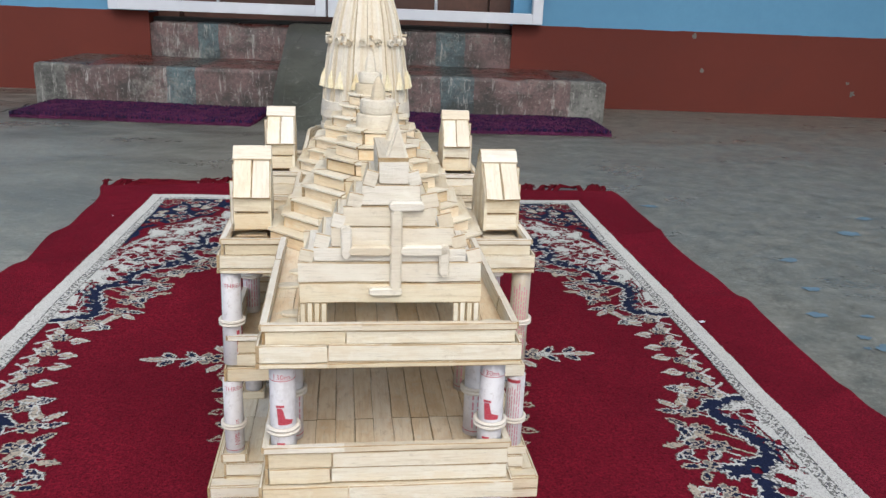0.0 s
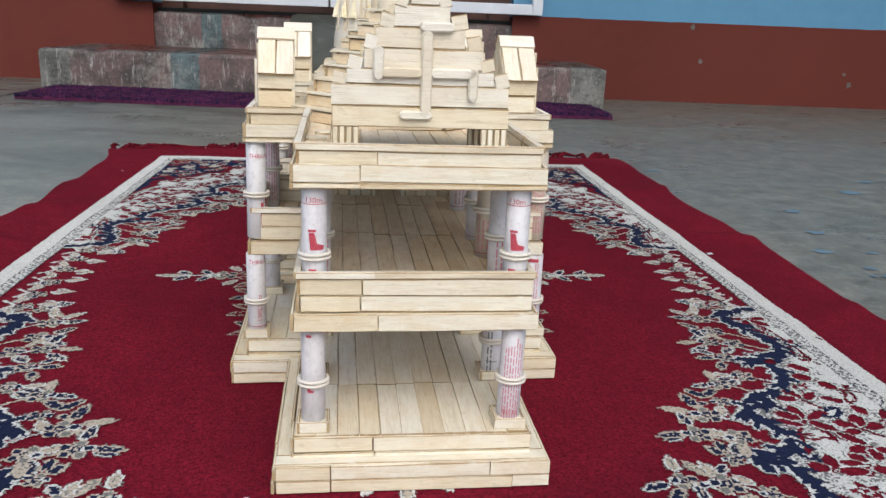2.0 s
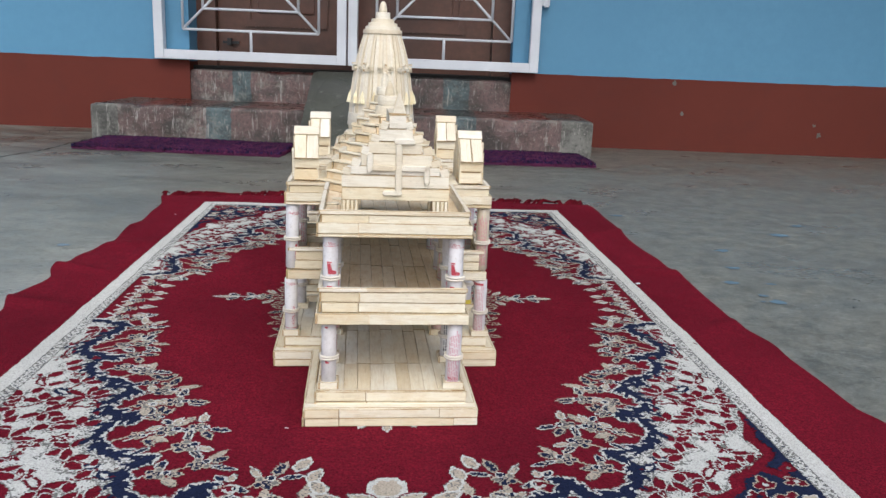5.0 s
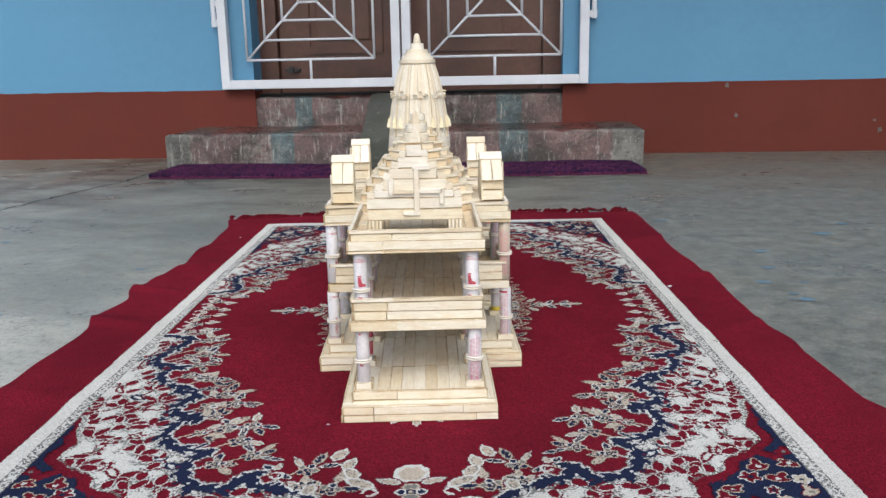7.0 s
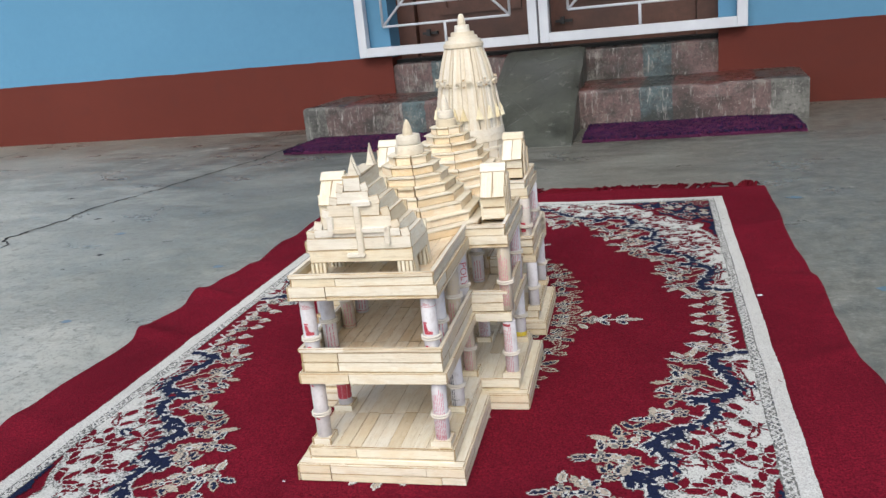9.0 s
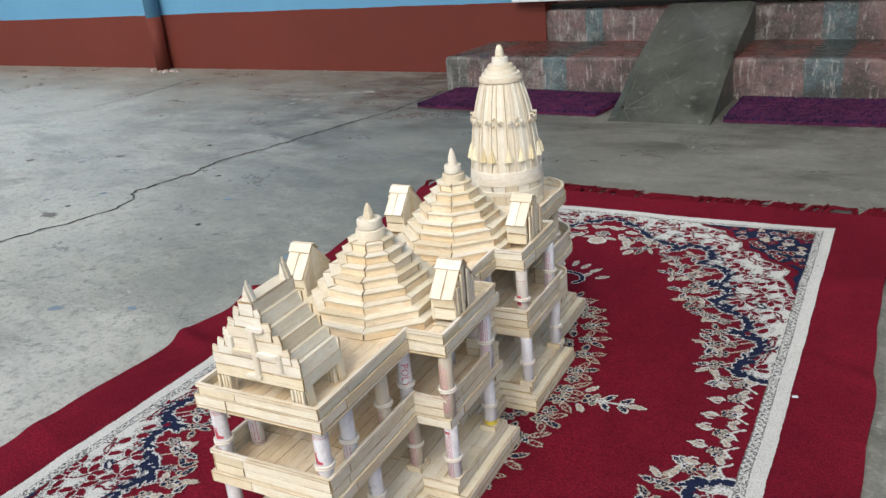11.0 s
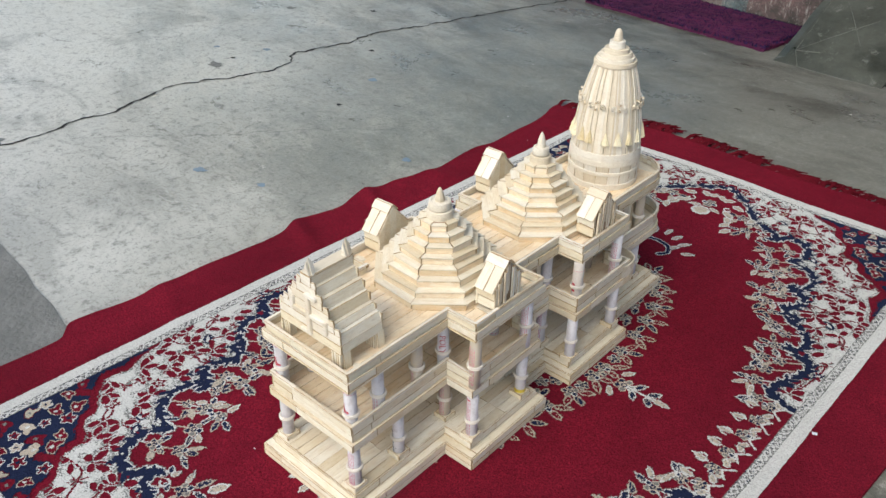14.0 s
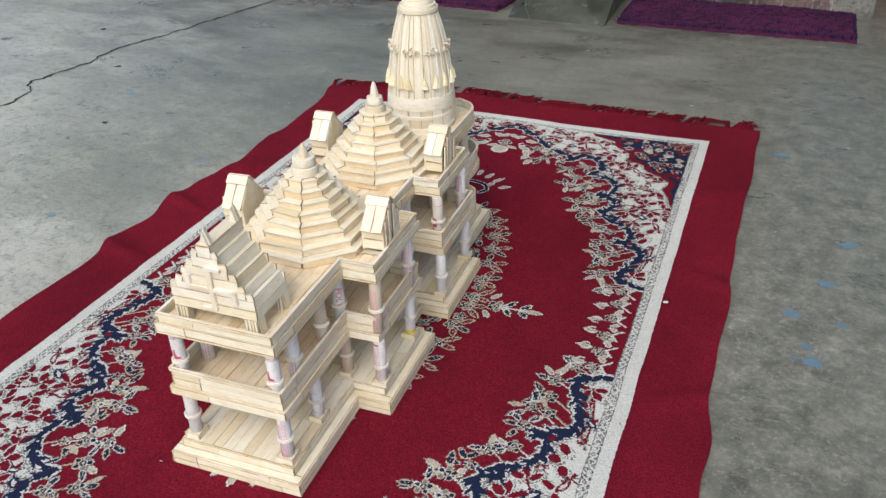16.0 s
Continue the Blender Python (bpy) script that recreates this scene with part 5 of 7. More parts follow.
# lint and grass bits trodden into the pile
rnd = random.Random(41)
for k in range(36):
    a, b = rnd.uniform(-0.42, 0.42), rnd.uniform(-0.72, 0.72)
    if abs(a) < 0.11 and -0.38 < b < 0.25:
        continue
    ln, an = rnd.uniform(0.002, 0.007), rnd.uniform(0, 6.28)
    z = PILE + max(0.0, rug_ripple(a, b)) + 0.0018
    way = [(a, b, z), (a + ln * 0.5 * math.cos(an), b + ln * 0.5 * math.sin(an), z + 0.0008), (a + ln * math.cos(an + 0.5), b + ln * math.sin(an + 0.5), z)]
    child("lint", mesh_of("lint", *tube_along(way, rnd.uniform(0.0003, 0.0005), 4), FRINGE if k % 12 else WHITE), rug)
tagged(new("paper_scrap", mesh_of("paper_scrap", *box_data(-0.003, 0.003, -0.0018, 0.0018, 0.0, 0.0010), WHITE)), "tiny white paper scrap lying on the rug", "scrap").matrix_basis = pose(0.340, 0.502, PILE + 0.0012, 0, 0, 25)

# ---- the temple model, glued from ice-cream sticks ----
GROUND = 0.0066
temple_model = tagged(new("temple_model"), "handmade temple model of pale ice-cream sticks on paper-tube pillars", "model temple")
temple_model.matrix_basis = BASE @ Matrix.Translation((0, 0, GROUND))
STICKS = {}
rnd = random.Random(77)


def stick_mesh(ln, wd, th, mat, variant=0, name="stick"):
    """A stick along x, its broad side in x-y, with softened edges and slightly uneven ends; alike sticks share a mesh."""
    key = (round(ln, 3), round(wd, 4), round(th, 4), mat.name, variant, name)
    if key in STICKS:
        return STICKS[key]
    r = random.Random(hash((round(ln * 1e4), round(wd * 1e5), variant)) & 0xffff)
    c = min(0.00015 if name == "plank" else 0.00045, th * 0.3, wd * 0.2)
    ring = [(-wd / 2 + c, -th / 2), (wd / 2 - c, -th / 2), (wd / 2, -th / 2 + c), (wd / 2, th / 2 - c), (wd / 2 - c, th / 2), (-wd / 2 + c, th / 2), (-wd / 2, th / 2 - c), (-wd / 2, -th / 2 + c)]
    v, f = [], []
    cuts = (-0.5, 0.5) if ln < 0.03 else (-0.5, -0.17 + r.uniform(-0.1, 0.1), 0.17 + r.uniform(-0.1, 0.1), 0.5)
    for t in cuts:
        end = abs(t) == 0.5
        sk, ww = r.uniform(-1, 1) * 0.03 * wd, 1 + r.uniform(-0.03, 0.01)
        for y, z in ring:
            v.append((t * ln + (sk * y / wd if end else 0), y * ww + (0 if end else r.uniform(-1, 1) * 0.0003), z))
    for i in range(len(cuts) - 1):
        f += [(i * 8 + k, i * 8 + (k + 1) % 8, i * 8 + 8 + (k + 1) % 8, i * 8 + 8 + k) for k in range(8)]
    f += [tuple(reversed(range(8))), tuple(range(len(v) - 8, len(v)))]
    # bevels and ends are browner, to draw dark lines along the joints
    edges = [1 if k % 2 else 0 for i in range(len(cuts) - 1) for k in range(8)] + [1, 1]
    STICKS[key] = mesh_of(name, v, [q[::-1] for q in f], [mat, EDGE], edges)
    return STICKS[key]


def put_stick(parent, p, q, up, wd, th, mat=None, name="stick", wob=1.0):
    """A stick from p to q; its thickness points along up."""
    p, q, up = Vector(p), Vector(q), Vector(up).normalized()
    d = q - p
    ln = d.length
    x = d.normalized()
    z = (up - x * up.dot(x)).normalized()
    y = z.cross(x)
    if rnd.random() < 0.5:
        x, y = -x, -y
    turn = Matrix((x, y, z)).transposed().to_4x4()
    jit = Matrix.Rotation(rnd.gauss(0, 0.0035) * wob, 4, 'Z') @ Matrix.Rotation(rnd.gauss(0, 0.006) * wob, 4, 'X')
    at = (p + q) / 2 + z * rnd.gauss(0, 0.00022) * wob
    return child(name, stick_mesh(round(ln, 3), wd, th, mat or WOOD, rnd.randrange(3), name), parent, Matrix.Translation(at) @ turn @ jit)


def run_of_sticks(parent, p, q, normal, wd, th, zc, mat=None, name="stick", first=None):
    """A row of sticks on edge along a wall line from p to q (plan points), centred at height zc, standing proud along normal."""
    p, q = Vector((*p, zc)), Vector((*q, zc))
    ln = (q - p).length
    d = (q - p).normalized()
    nrm = Vector((*normal, 0))
    a = 0.0
    step = first if first else rnd.uniform(0.035, 0.1)
    while a < ln - 1e-4:
        b = min(ln, a + step)
        if ln - b < 0.018:
            b = ln
        off = nrm * (th / 2 + rnd.uniform(-0.0002, 0.0003))
        put_stick(parent, p + d * (a + 0.0004) + off, p + d * (b - 0.0004) + off, nrm, wd - rnd.uniform(0.0002, 0.0006), th, mat, name)
        a, step = b, rnd.uniform(0.085, 0.103)


def plan(a, v0, w1, w2, rear, vend, rnd_r=0.0):
    """Outline of a storey, anticlockwise: body half-width a from v0, two pairs of wings (half-width, start, end), rear end."""
    right = [(a, v0), (a, w1[1]), (w1[0], w1[1]), (w1[0], w1[2]), (a, w1[2]), (a, w2[1]), (w2[0], w2[1]), (w2[0], w2[2]), (rear, w2[2])]
    if rnd_r:
        for i in range(9):
            t = i / 8 * math.pi / 2
            right.append((rear - rnd_r + rnd_r * math.cos(t), vend - rnd_r + rnd_r * math.sin(t)))
    else:
        right.append((rear, vend))
    return right + [(-x, y) for x, y in reversed(right)]


def slab_mesh(name, line, z0, z1, mat):
    k = len(line)
    v = [(x, y, z0) for x, y in line] + [(x, y, z1) for x, y in line]
    f = [tuple(reversed(range(k))), tuple(range(k, 2 * k))] + [(i, (i + 1) % k, k + (i + 1) % k, k + i) for i in range(k)]
    return mesh_of(name, v, f, [mat, WOOD], [1, 1] + [0] * k)


def H(z):
    """Height over the rug from height over the floor."""
    return z - GROUND


def face_rows(parent, line, rows, th, mat=None):
    """Rows of sticks (bottom, top) along every side of an outline, outside it."""
    k = len(line)
    for i in range(k):
        p, q = Vector(line[i]), Vector(line[(i + 1) % k])
        d = (q - p)
        if d.length < 0.0005:
            continue
        nrm = Vector((d.y, -d.x)).normalized()
        if d.length < 0.02:
            for z0, z1 in rows:
                put_stick(parent, (*(p + nrm * th / 2), (z0 + z1) / 2), (*(q + nrm * th / 2), (z0 + z1) / 2), (*nrm, 0), z1 - z0 - 0.0003, th, mat, wob=0.3)
            continue
        # corners: each run reaches over the end of the next one
        ext = d.normalized() * th
        first = rnd.uniform(0.026, 0.045) if d.length > 0.07 else rnd.uniform(0.05, 0.1)
        for z0, z1 in rows:
            run_of_sticks(parent, p, q + ext * (0.98 if convex(line, (i + 1) % k) else -1.0), nrm, z1 - z0, th, (z0 + z1) / 2, mat, first=first + rnd.uniform(-0.002, 0.002))


def convex(line, i):
    a, b, c = Vector(line[i - 1]), Vector(line[i]), Vector(line[(i + 1) % len(line)])
    return (b - a).cross(c - b) > 0


def planks(parent, rects, z, mat, wd=0.0118, th=0.0016):
    """Floor boards laid lengthways (along v) over rectangles (u0, u1, v0, v1), with staggered joints."""
    for u0, u1, v0, v1 in rects:
        n = max(1, round((u1 - u0) / wd))
        w = (u1 - u0) / n
        for i in range(n):
            a = v0
            step = 0.064 + rnd.uniform(-0.0012, 0.0012)
            while a < v1 - 1e-4:
                b = min(v1, a + step)
                if v1 - b < 0.014:
                    b = v1
                u = u0 + w * (i + 0.5)
                put_stick(parent, (u, a + rnd.uniform(0.0001, 0.0004), z - th / 2), (u, b - rnd.uniform(0.0001, 0.0004), z - th / 2), (0, 0, 1), w - rnd.uniform(-0.0001, 0.0004), th, mat, "plank", 0.6)
                a, step = b, rnd.uniform(0.088, 0.10)


# ground slab in two steps
base_line = plan(0.0757, 0.0018, (0.1152, 0.1418, 0.2802), (0.1147, 0.3363, 0.4682), 0.0837, 0.6142)
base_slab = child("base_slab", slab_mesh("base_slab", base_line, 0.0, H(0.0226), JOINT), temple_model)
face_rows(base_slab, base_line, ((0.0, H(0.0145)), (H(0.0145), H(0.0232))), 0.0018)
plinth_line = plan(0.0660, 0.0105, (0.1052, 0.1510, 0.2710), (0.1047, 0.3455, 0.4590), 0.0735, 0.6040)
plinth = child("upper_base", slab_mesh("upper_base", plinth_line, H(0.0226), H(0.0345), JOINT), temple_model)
face_rows(plinth, plinth_line, ((H(0.0226), H(0.0262)), (H(0.0264), H(0.0358))), 0.0016)
floor_rects = [(-0.066, 0.066, 0.0105, 0.604), (0.0662, 0.105, 0.151, 0.271), (-0.105, -0.0662, 0.151, 0.271), (0.0662, 0.1045, 0.3455, 0.459), (-0.1045, -0.0662, 0.3455, 0.459)]
planks(child("ground_floor", slab_mesh("ground_floor", [(-0.05, 0.03), (0.05, 0.03), (0.05, 0.58), (-0.05, 0.58)], H(0.0335), H(0.0347), DECK), temple_model), floor_rects, H(0.0363), WOOD)
# the pale top boards of the lower step
tread_rects = [((-0.0757, 0.0063), (0.0757, 0.0063)), ((0.0707, 0.012), (0.0707, 0.139)), ((-0.0707, 0.012), (-0.0707, 0.139)), ((0.0760, 0.1465), (0.1150, 0.1465)), ((-0.1150, 0.1465), (-0.0760, 0.1465)),
               ((0.1102, 0.152), (0.1102, 0.279)), ((-0.1102, 0.152), (-0.1102, 0.279)), ((0.0760, 0.2755), (0.105, 0.2755)), ((-0.105, 0.2755), (-0.0760, 0.2755)), ((0.0707, 0.281), (0.0707, 0.336)), ((-0.0707, 0.281), (-0.0707, 0.336)),
               ((0.0707, 0.3408), (0.1140, 0.3408)), ((-0.1140, 0.3408), (-0.0707, 0.3408)), ((0.1097, 0.346), (0.1097, 0.467)), ((-0.1097, 0.346), (-0.1097, 0.467)), ((0.0845, 0.4635), (0.1045, 0.4635)), ((-0.1045, 0.4635), (-0.0845, 0.4635)),
               ((0.0787, 0.470), (0.0787, 0.613)), ((-0.0787, 0.470), (-0.0787, 0.613)), ((-0.073, 0.609), (0.073, 0.609))]
for p, q in tread_rects:
    put_stick(base_slab, (*p, H(0.0232)), (*q, H(0.0232)), (0, 0, 1), 0.0098, 0.0014, WOOD, "stick", 0.3)


def storey(name, line_args, inset, z0, z1, ztop, rows, deck, rects, rr):
    """A floor slab with its stick edge, boards and a low railing with a flat lip all round."""
    line = plan(*line_args, rr)
    slab = child(name, slab_mesh(name, line, H(z0), H(z1) - 0.001, DECK), temple_model)
    face_rows(slab, line, [(H(a), H(b)) for a, b in rows], 0.0018)
    a, v0, w1, w2, rear, vend = line_args
    i = inset
    inner = plan(a - i, v0 + i, (w1[0] - i, w1[1] + i, w1[2] - i), (w2[0] - i, w2[1] + i, w2[2] - i), rear - i, vend - i, max(0.0, rr - i))
    rail = child("railing", slab_mesh("railing", [(-0.02, v0 + 0.05), (0.02, v0 + 0.05), (0.02, v0 + 0.06), (-0.02, v0 + 0.06)], H(z1) - 0.004, H(z1) - 0.002, WOOD), temple_model)
    top = ztop - 0.0038
    n_rows = 2 if top - z1 > 0.012 else 1
    zs = [z1 + (top - z1) * k / n_rows for k in range(n_rows + 1)]
    face_rows(rail, inner, [(H(p), H(q)) for p, q in zip(zs, zs[1:])], 0.0017)
    # lip: narrow strips lying on the rail
    for k in range(len(inner)):
        p, q = Vector(inner[k]), Vector(inner[(k + 1) % len(inner)])
        d = q - p
        if d.length < 0.0005:
            continue
        nrm = Vector((d.y, -d.x)).normalized() * 0.0009
        e = d.normalized() * 0.0016
        cut = p.lerp(q, rnd.uniform(0.2, 0.4)) if d.length > 0.09 else None
        for s, t in ((p - e, cut), (cut, q + e)) if cut else ((p - e, q + e),):
            put_stick(rail, (*(s + nrm), H(ztop) - 0.0019), (*(t + nrm), H(ztop) - 0.0019), (0, 0, 1), 0.0042, 0.0036, PALE, "lip", 1.2)
    planks(slab, rects, H(z1) + 0.0006, deck)
    return slab


mid_args = (0.0652, 0.0123, (0.1022, 0.1548, 0.2768), (0.1062, 0.3483, 0.4735), 0.0690, 0.6480)
storey("middle_floor", mid_args, 0.0030, 0.0975, 0.1075, 0.1302, ((0.0975, 0.1078),), DECK,
       [(-0.062, 0.062, 0.0155, 0.62), (0.0622, 0.099, 0.158, 0.273), (-0.099, -0.0622, 0.158, 0.273), (0.0622, 0.103, 0.3515, 0.470), (-0.103, -0.0622, 0.3515, 0.470)], 0.048)
top_args = (0.0648, 0.0123, (0.1038, 0.1552, 0.2755), (0.0998, 0.3588, 0.4645), 0.0655, 0.6355)
storey("roof_terrace", top_args, 0.0030, 0.1753, 0.1868, 0.1985, ((0.1753, 0.1785), (0.1786, 0.1882)), DECK,
       [(-0.062, 0.062, 0.0155, 0.61), (0.0622, 0.1005, 0.1585, 0.272), (-0.1005, -0.0622, 0.1585, 0.272), (0.0622, 0.0965, 0.362, 0.461), (-0.0965, -0.0622, 0.362, 0.461)], 0.045)
# the two side railings of the rear wings run on past their ends as bent strips
for s in (-1, 1):
    for zc, wd in ((0.1022, 0.0095), (0.1125, 0.0088), (0.1215, 0.0088)):
        way, wv = [(s * 0.1065, 0.455), (s * 0.1075, 0.474), (s * 0.102, 0.489), (s * 0.088, 0.497), (s * 0.072, 0.499)], []
        fine = smooth_way(way, 5)
        l, r = ribbon(fine, 0.0008)
        k = len(fine)
        for lev in (-wd / 2, wd / 2):
            wv += [(x, y, H(zc) + lev) for x, y in l] + [(x, y, H(zc) + lev) for x, y in r]
        wf = []
        for i in range(k - 1):
            wf += [(i, i + 1, 2 * k + i + 1, 2 * k + i), (k + i, 3 * k + i, 3 * k + i + 1, k + i + 1), (2 * k + i, 2 * k + i + 1, 3 * k + i + 1, 3 * k + i), (i, k + i, k + i + 1, i + 1)]
        child("bent_strip", mesh_of("bent_strip", wv, wf, WOOD), temple_model)

# inner walls with a doorway, on both storeys
for z0, z1 in ((0.0363, 0.0975), (0.1085, 0.1753)):
    wall = child("inner_wall", slab_mesh("inner_wall", [(0.052, 0.300), (0.052, 0.303), (0.014, 0.303), (0.014, 0.300)], H(z0), H(z1), DECK), temple_model)
    for i in range(13):
        u = -0.0575 + 0.0096 * i
        low = z0 if abs(u) > 0.010 else z1 - 0.018
        put_stick(wall, (u, 0.2985, H(low)), (u, 0.2985, H(z1)), (0, -1, 0), 0.0092, 0.0018, WOOD)
    for s in (-1, 1):
        put_stick(wall, (s * 0.0125, 0.2965, H(z0)), (s * 0.0125, 0.2965, H(z1) - 0.016), (0, -1, 0), 0.004, 0.003, WOOD)
        for v in (0.31, 0.33):
            put_stick(wall, (s * 0.0575, v, H(z0)), (s * 0.0575, v, H(z1)), (s, 0, 0), 0.0092, 0.0018, WOOD)
    # side walls of the sanctum behind
    for i in range(11):
        v = 0.478 + 0.0112 * i
        for s in (-1, 1):
            put_stick(wall, (s * 0.050, v, H(z0)), (s * 0.050, v, H(z1)), (s, 0, 0), 0.0108, 0.0018, WOOD)

# ---- pillars: printed paper thread tubes with a cord tied round ----
R = 0.0066
CORD_RING = []
for dz in (-0.0011, 0.0011):
    prof = [(R + 0.0013 + 0.0012 * math.cos(t), dz + 0.0011 * math.sin(t)) for t in [2 * math.pi * k / 8 for k in range(9)]]
    CORD_RING.append(lathe(prof, 20, False))
CORD_ME = mesh_of("cord", *gather(CORD_RING), CORD, smooth=True)


def tube_mesh(h):
    return mesh_of("pillar", *lathe([(R - 0.0004, 0), (R, 0.0003), (R, h - 0.0003), (R - 0.0004, h)], 24), PAPER, smooth=True)


LOW, HIGH = 0.0975 - 0.0363, 0.1753 - 0.1085
TUBES = {LOW: tube_mesh(LOW), HIGH: tube_mesh(HIGH)}


def wrapped(polys, r):
    """Flat print shapes (x round the tube, y along it) bent onto the tube."""
    v, f = [], []
    for pts in polys:
        x0, x1 = min(p[0] for p in pts), max(p[0] for p in pts)
        cuts = max(1, int((x1 - x0) / 0.0007 + 0.5))
        if cuts == 1:
            quads = [pts]
        else:
            # sliced into narrow upright strips, so that each one lies on the round
            quads = []
            for i in range(cuts):
                sides = []
                for x in (x0 + (x1 - x0) * (i + 0.02) / cuts, x0 + (x1 - x0) * (i + 0.98) / cuts):
                    ys = sorted(a[1] + (b[1] - a[1]) * (x - a[0]) / (b[0] - a[0]) for a, b in zip(pts, pts[1:] + pts[:1]) if (a[0] < x) != (b[0] < x))
                    sides.append((x, ys))
                (xa, ya), (xb, yb) = sides
                for j in range(0, min(len(ya), len(yb)) - 1, 2):
                    quads.append([(xa, ya[j]), (xb, yb[j]), (xb, yb[j + 1]), (xa, ya[j + 1])])
        for quad in quads:
            k = len(v)
            v += [(r * math.sin(x / r), -r * math.cos(x / r), y) for x, y in quad]
            f.append(tuple(range(k, k + len(quad))))
    return v, f


def bars(seed, h, count, around, length, thick, x0=0.0):
    """Rows of small unreadable print running up a tube, as plain bars."""
    r = random.Random(seed)
    out = []
    for i in range(count):
        x = x0 + (i - count / 2) * around
        y = h * 0.08
        while y < h * 0.08 + length:
            ln = r.uniform(0.002, 0.006)
            out.append([(x, y), (x + thick, y), (x + thick, y + ln), (x, y + ln)])
            y += ln + r.uniform(0.0006, 0.0014)
    return out


def lettering(text, size, along=True, down=False):
    """The outline faces of a word in the built-in font, as print to be bent round a tube."""
    cu = bpy.data.curves.new("word", 'FONT')
    cu.body, cu.size, cu.align_x = text, size, 'CENTER'
    cu.resolution_u = 2
    tmp = bpy.data.objects.new("word", cu)
    scene.collection.objects.link(tmp)
    me = tmp.to_mesh()
    pts = [(p.co.x, p.co.y) for p in me.vertices]
    faces = [tuple(q.vertices) for q in me.polygons]
    tmp.to_mesh_clear()
    bpy.data.objects.remove(tmp)
    bpy.data.curves.remove(cu)
    return [[((y, -x) if down else (-y, x) if along else (x, y)) for x, y in (pts[i] for i in q)] for q in faces]


def shifted(polys, dx, dy):
    return [[(x + dx, y + dy) for x, y in pts] for pts in polys]


def band(h0, h1, x0=-math.pi * R, x1=math.pi * R, n=16):
    return [[(x0 + (x1 - x0) * i / n, h0), (x0 + (x1 - x0) * (i + 1) / n, h0), (x0 + (x1 - x0) * (i + 1) / n, h1), (x0 + (x1 - x0) * i / n, h1)] for i in range(n)]


def boot(x, y, s):
    """A plain boot-like red mark."""
    return [[(x - 0.25 * s, y), (x + 0.55 * s, y), (x + 0.62 * s, y + 0.22 * s), (x + 0.12 * s, y + 0.40 * s), (x + 0.05 * s, y + s), (x - 0.30 * s, y + s)],
            [(x - 0.34 * s, y + 1.04 * s), (x + 0.12 * s, y + 1.04 * s), (x + 0.12 * s, y + 1.18 * s), (x - 0.34 * s, y + 1.18 * s)]]


PLINTH_ME = block("plinth_block", -0.0074, 0.0074, -0.0074, 0.0074, 0.0, 0.0056, WOOD, 0.0004)


def pillar(u, v, upper, turn=0.0, prints=(), plinth=True):
    h = HIGH if upper else LOW
    z = H(0.1085 if upper else 0.0363)
    lean = Matrix.Rotation(rnd.gauss(0, 0.006), 4, 'X') @ Matrix.Rotation(rnd.gauss(0, 0.006), 4, 'Y')
    p = child("pillar", TUBES[h], temple_model, Matrix.Translation((u, v, z)) @ lean @ Matrix.Rotation(turn, 4, 'Z'))
    child("cord", CORD_ME, p, Matrix.Translation((0, 0, h * rnd.uniform(0.42, 0.50))) @ Matrix.Rotation(rnd.gauss(0, 0.05), 4, 'X'), "cotton cord tied round")
    if plinth and not upper:
        child("plinth_block", PLINTH_ME, p, Matrix.Rotation(-turn + rnd.gauss(0, 0.06), 4, 'Z'))
        for k in range(4):
            t = k * math.pi / 2
            put_stick(p, Matrix.Rotation(t - turn, 4, 'Z') @ Vector((-0.0088, -0.0082, 0.0034)), Matrix.Rotation(t - turn, 4, 'Z') @ Vector((0.0088, -0.0082, 0.0034)),
                      Matrix.Rotation(t - turn, 4, 'Z') @ Vector((0, -1, 0)), 0.0066, 0.0015, WOOD)
    for mat, polys in prints:
        child("print", mesh_of("print", *wrapped(polys, R + 0.00012), mat), p, None, "printed lettering")
    return p


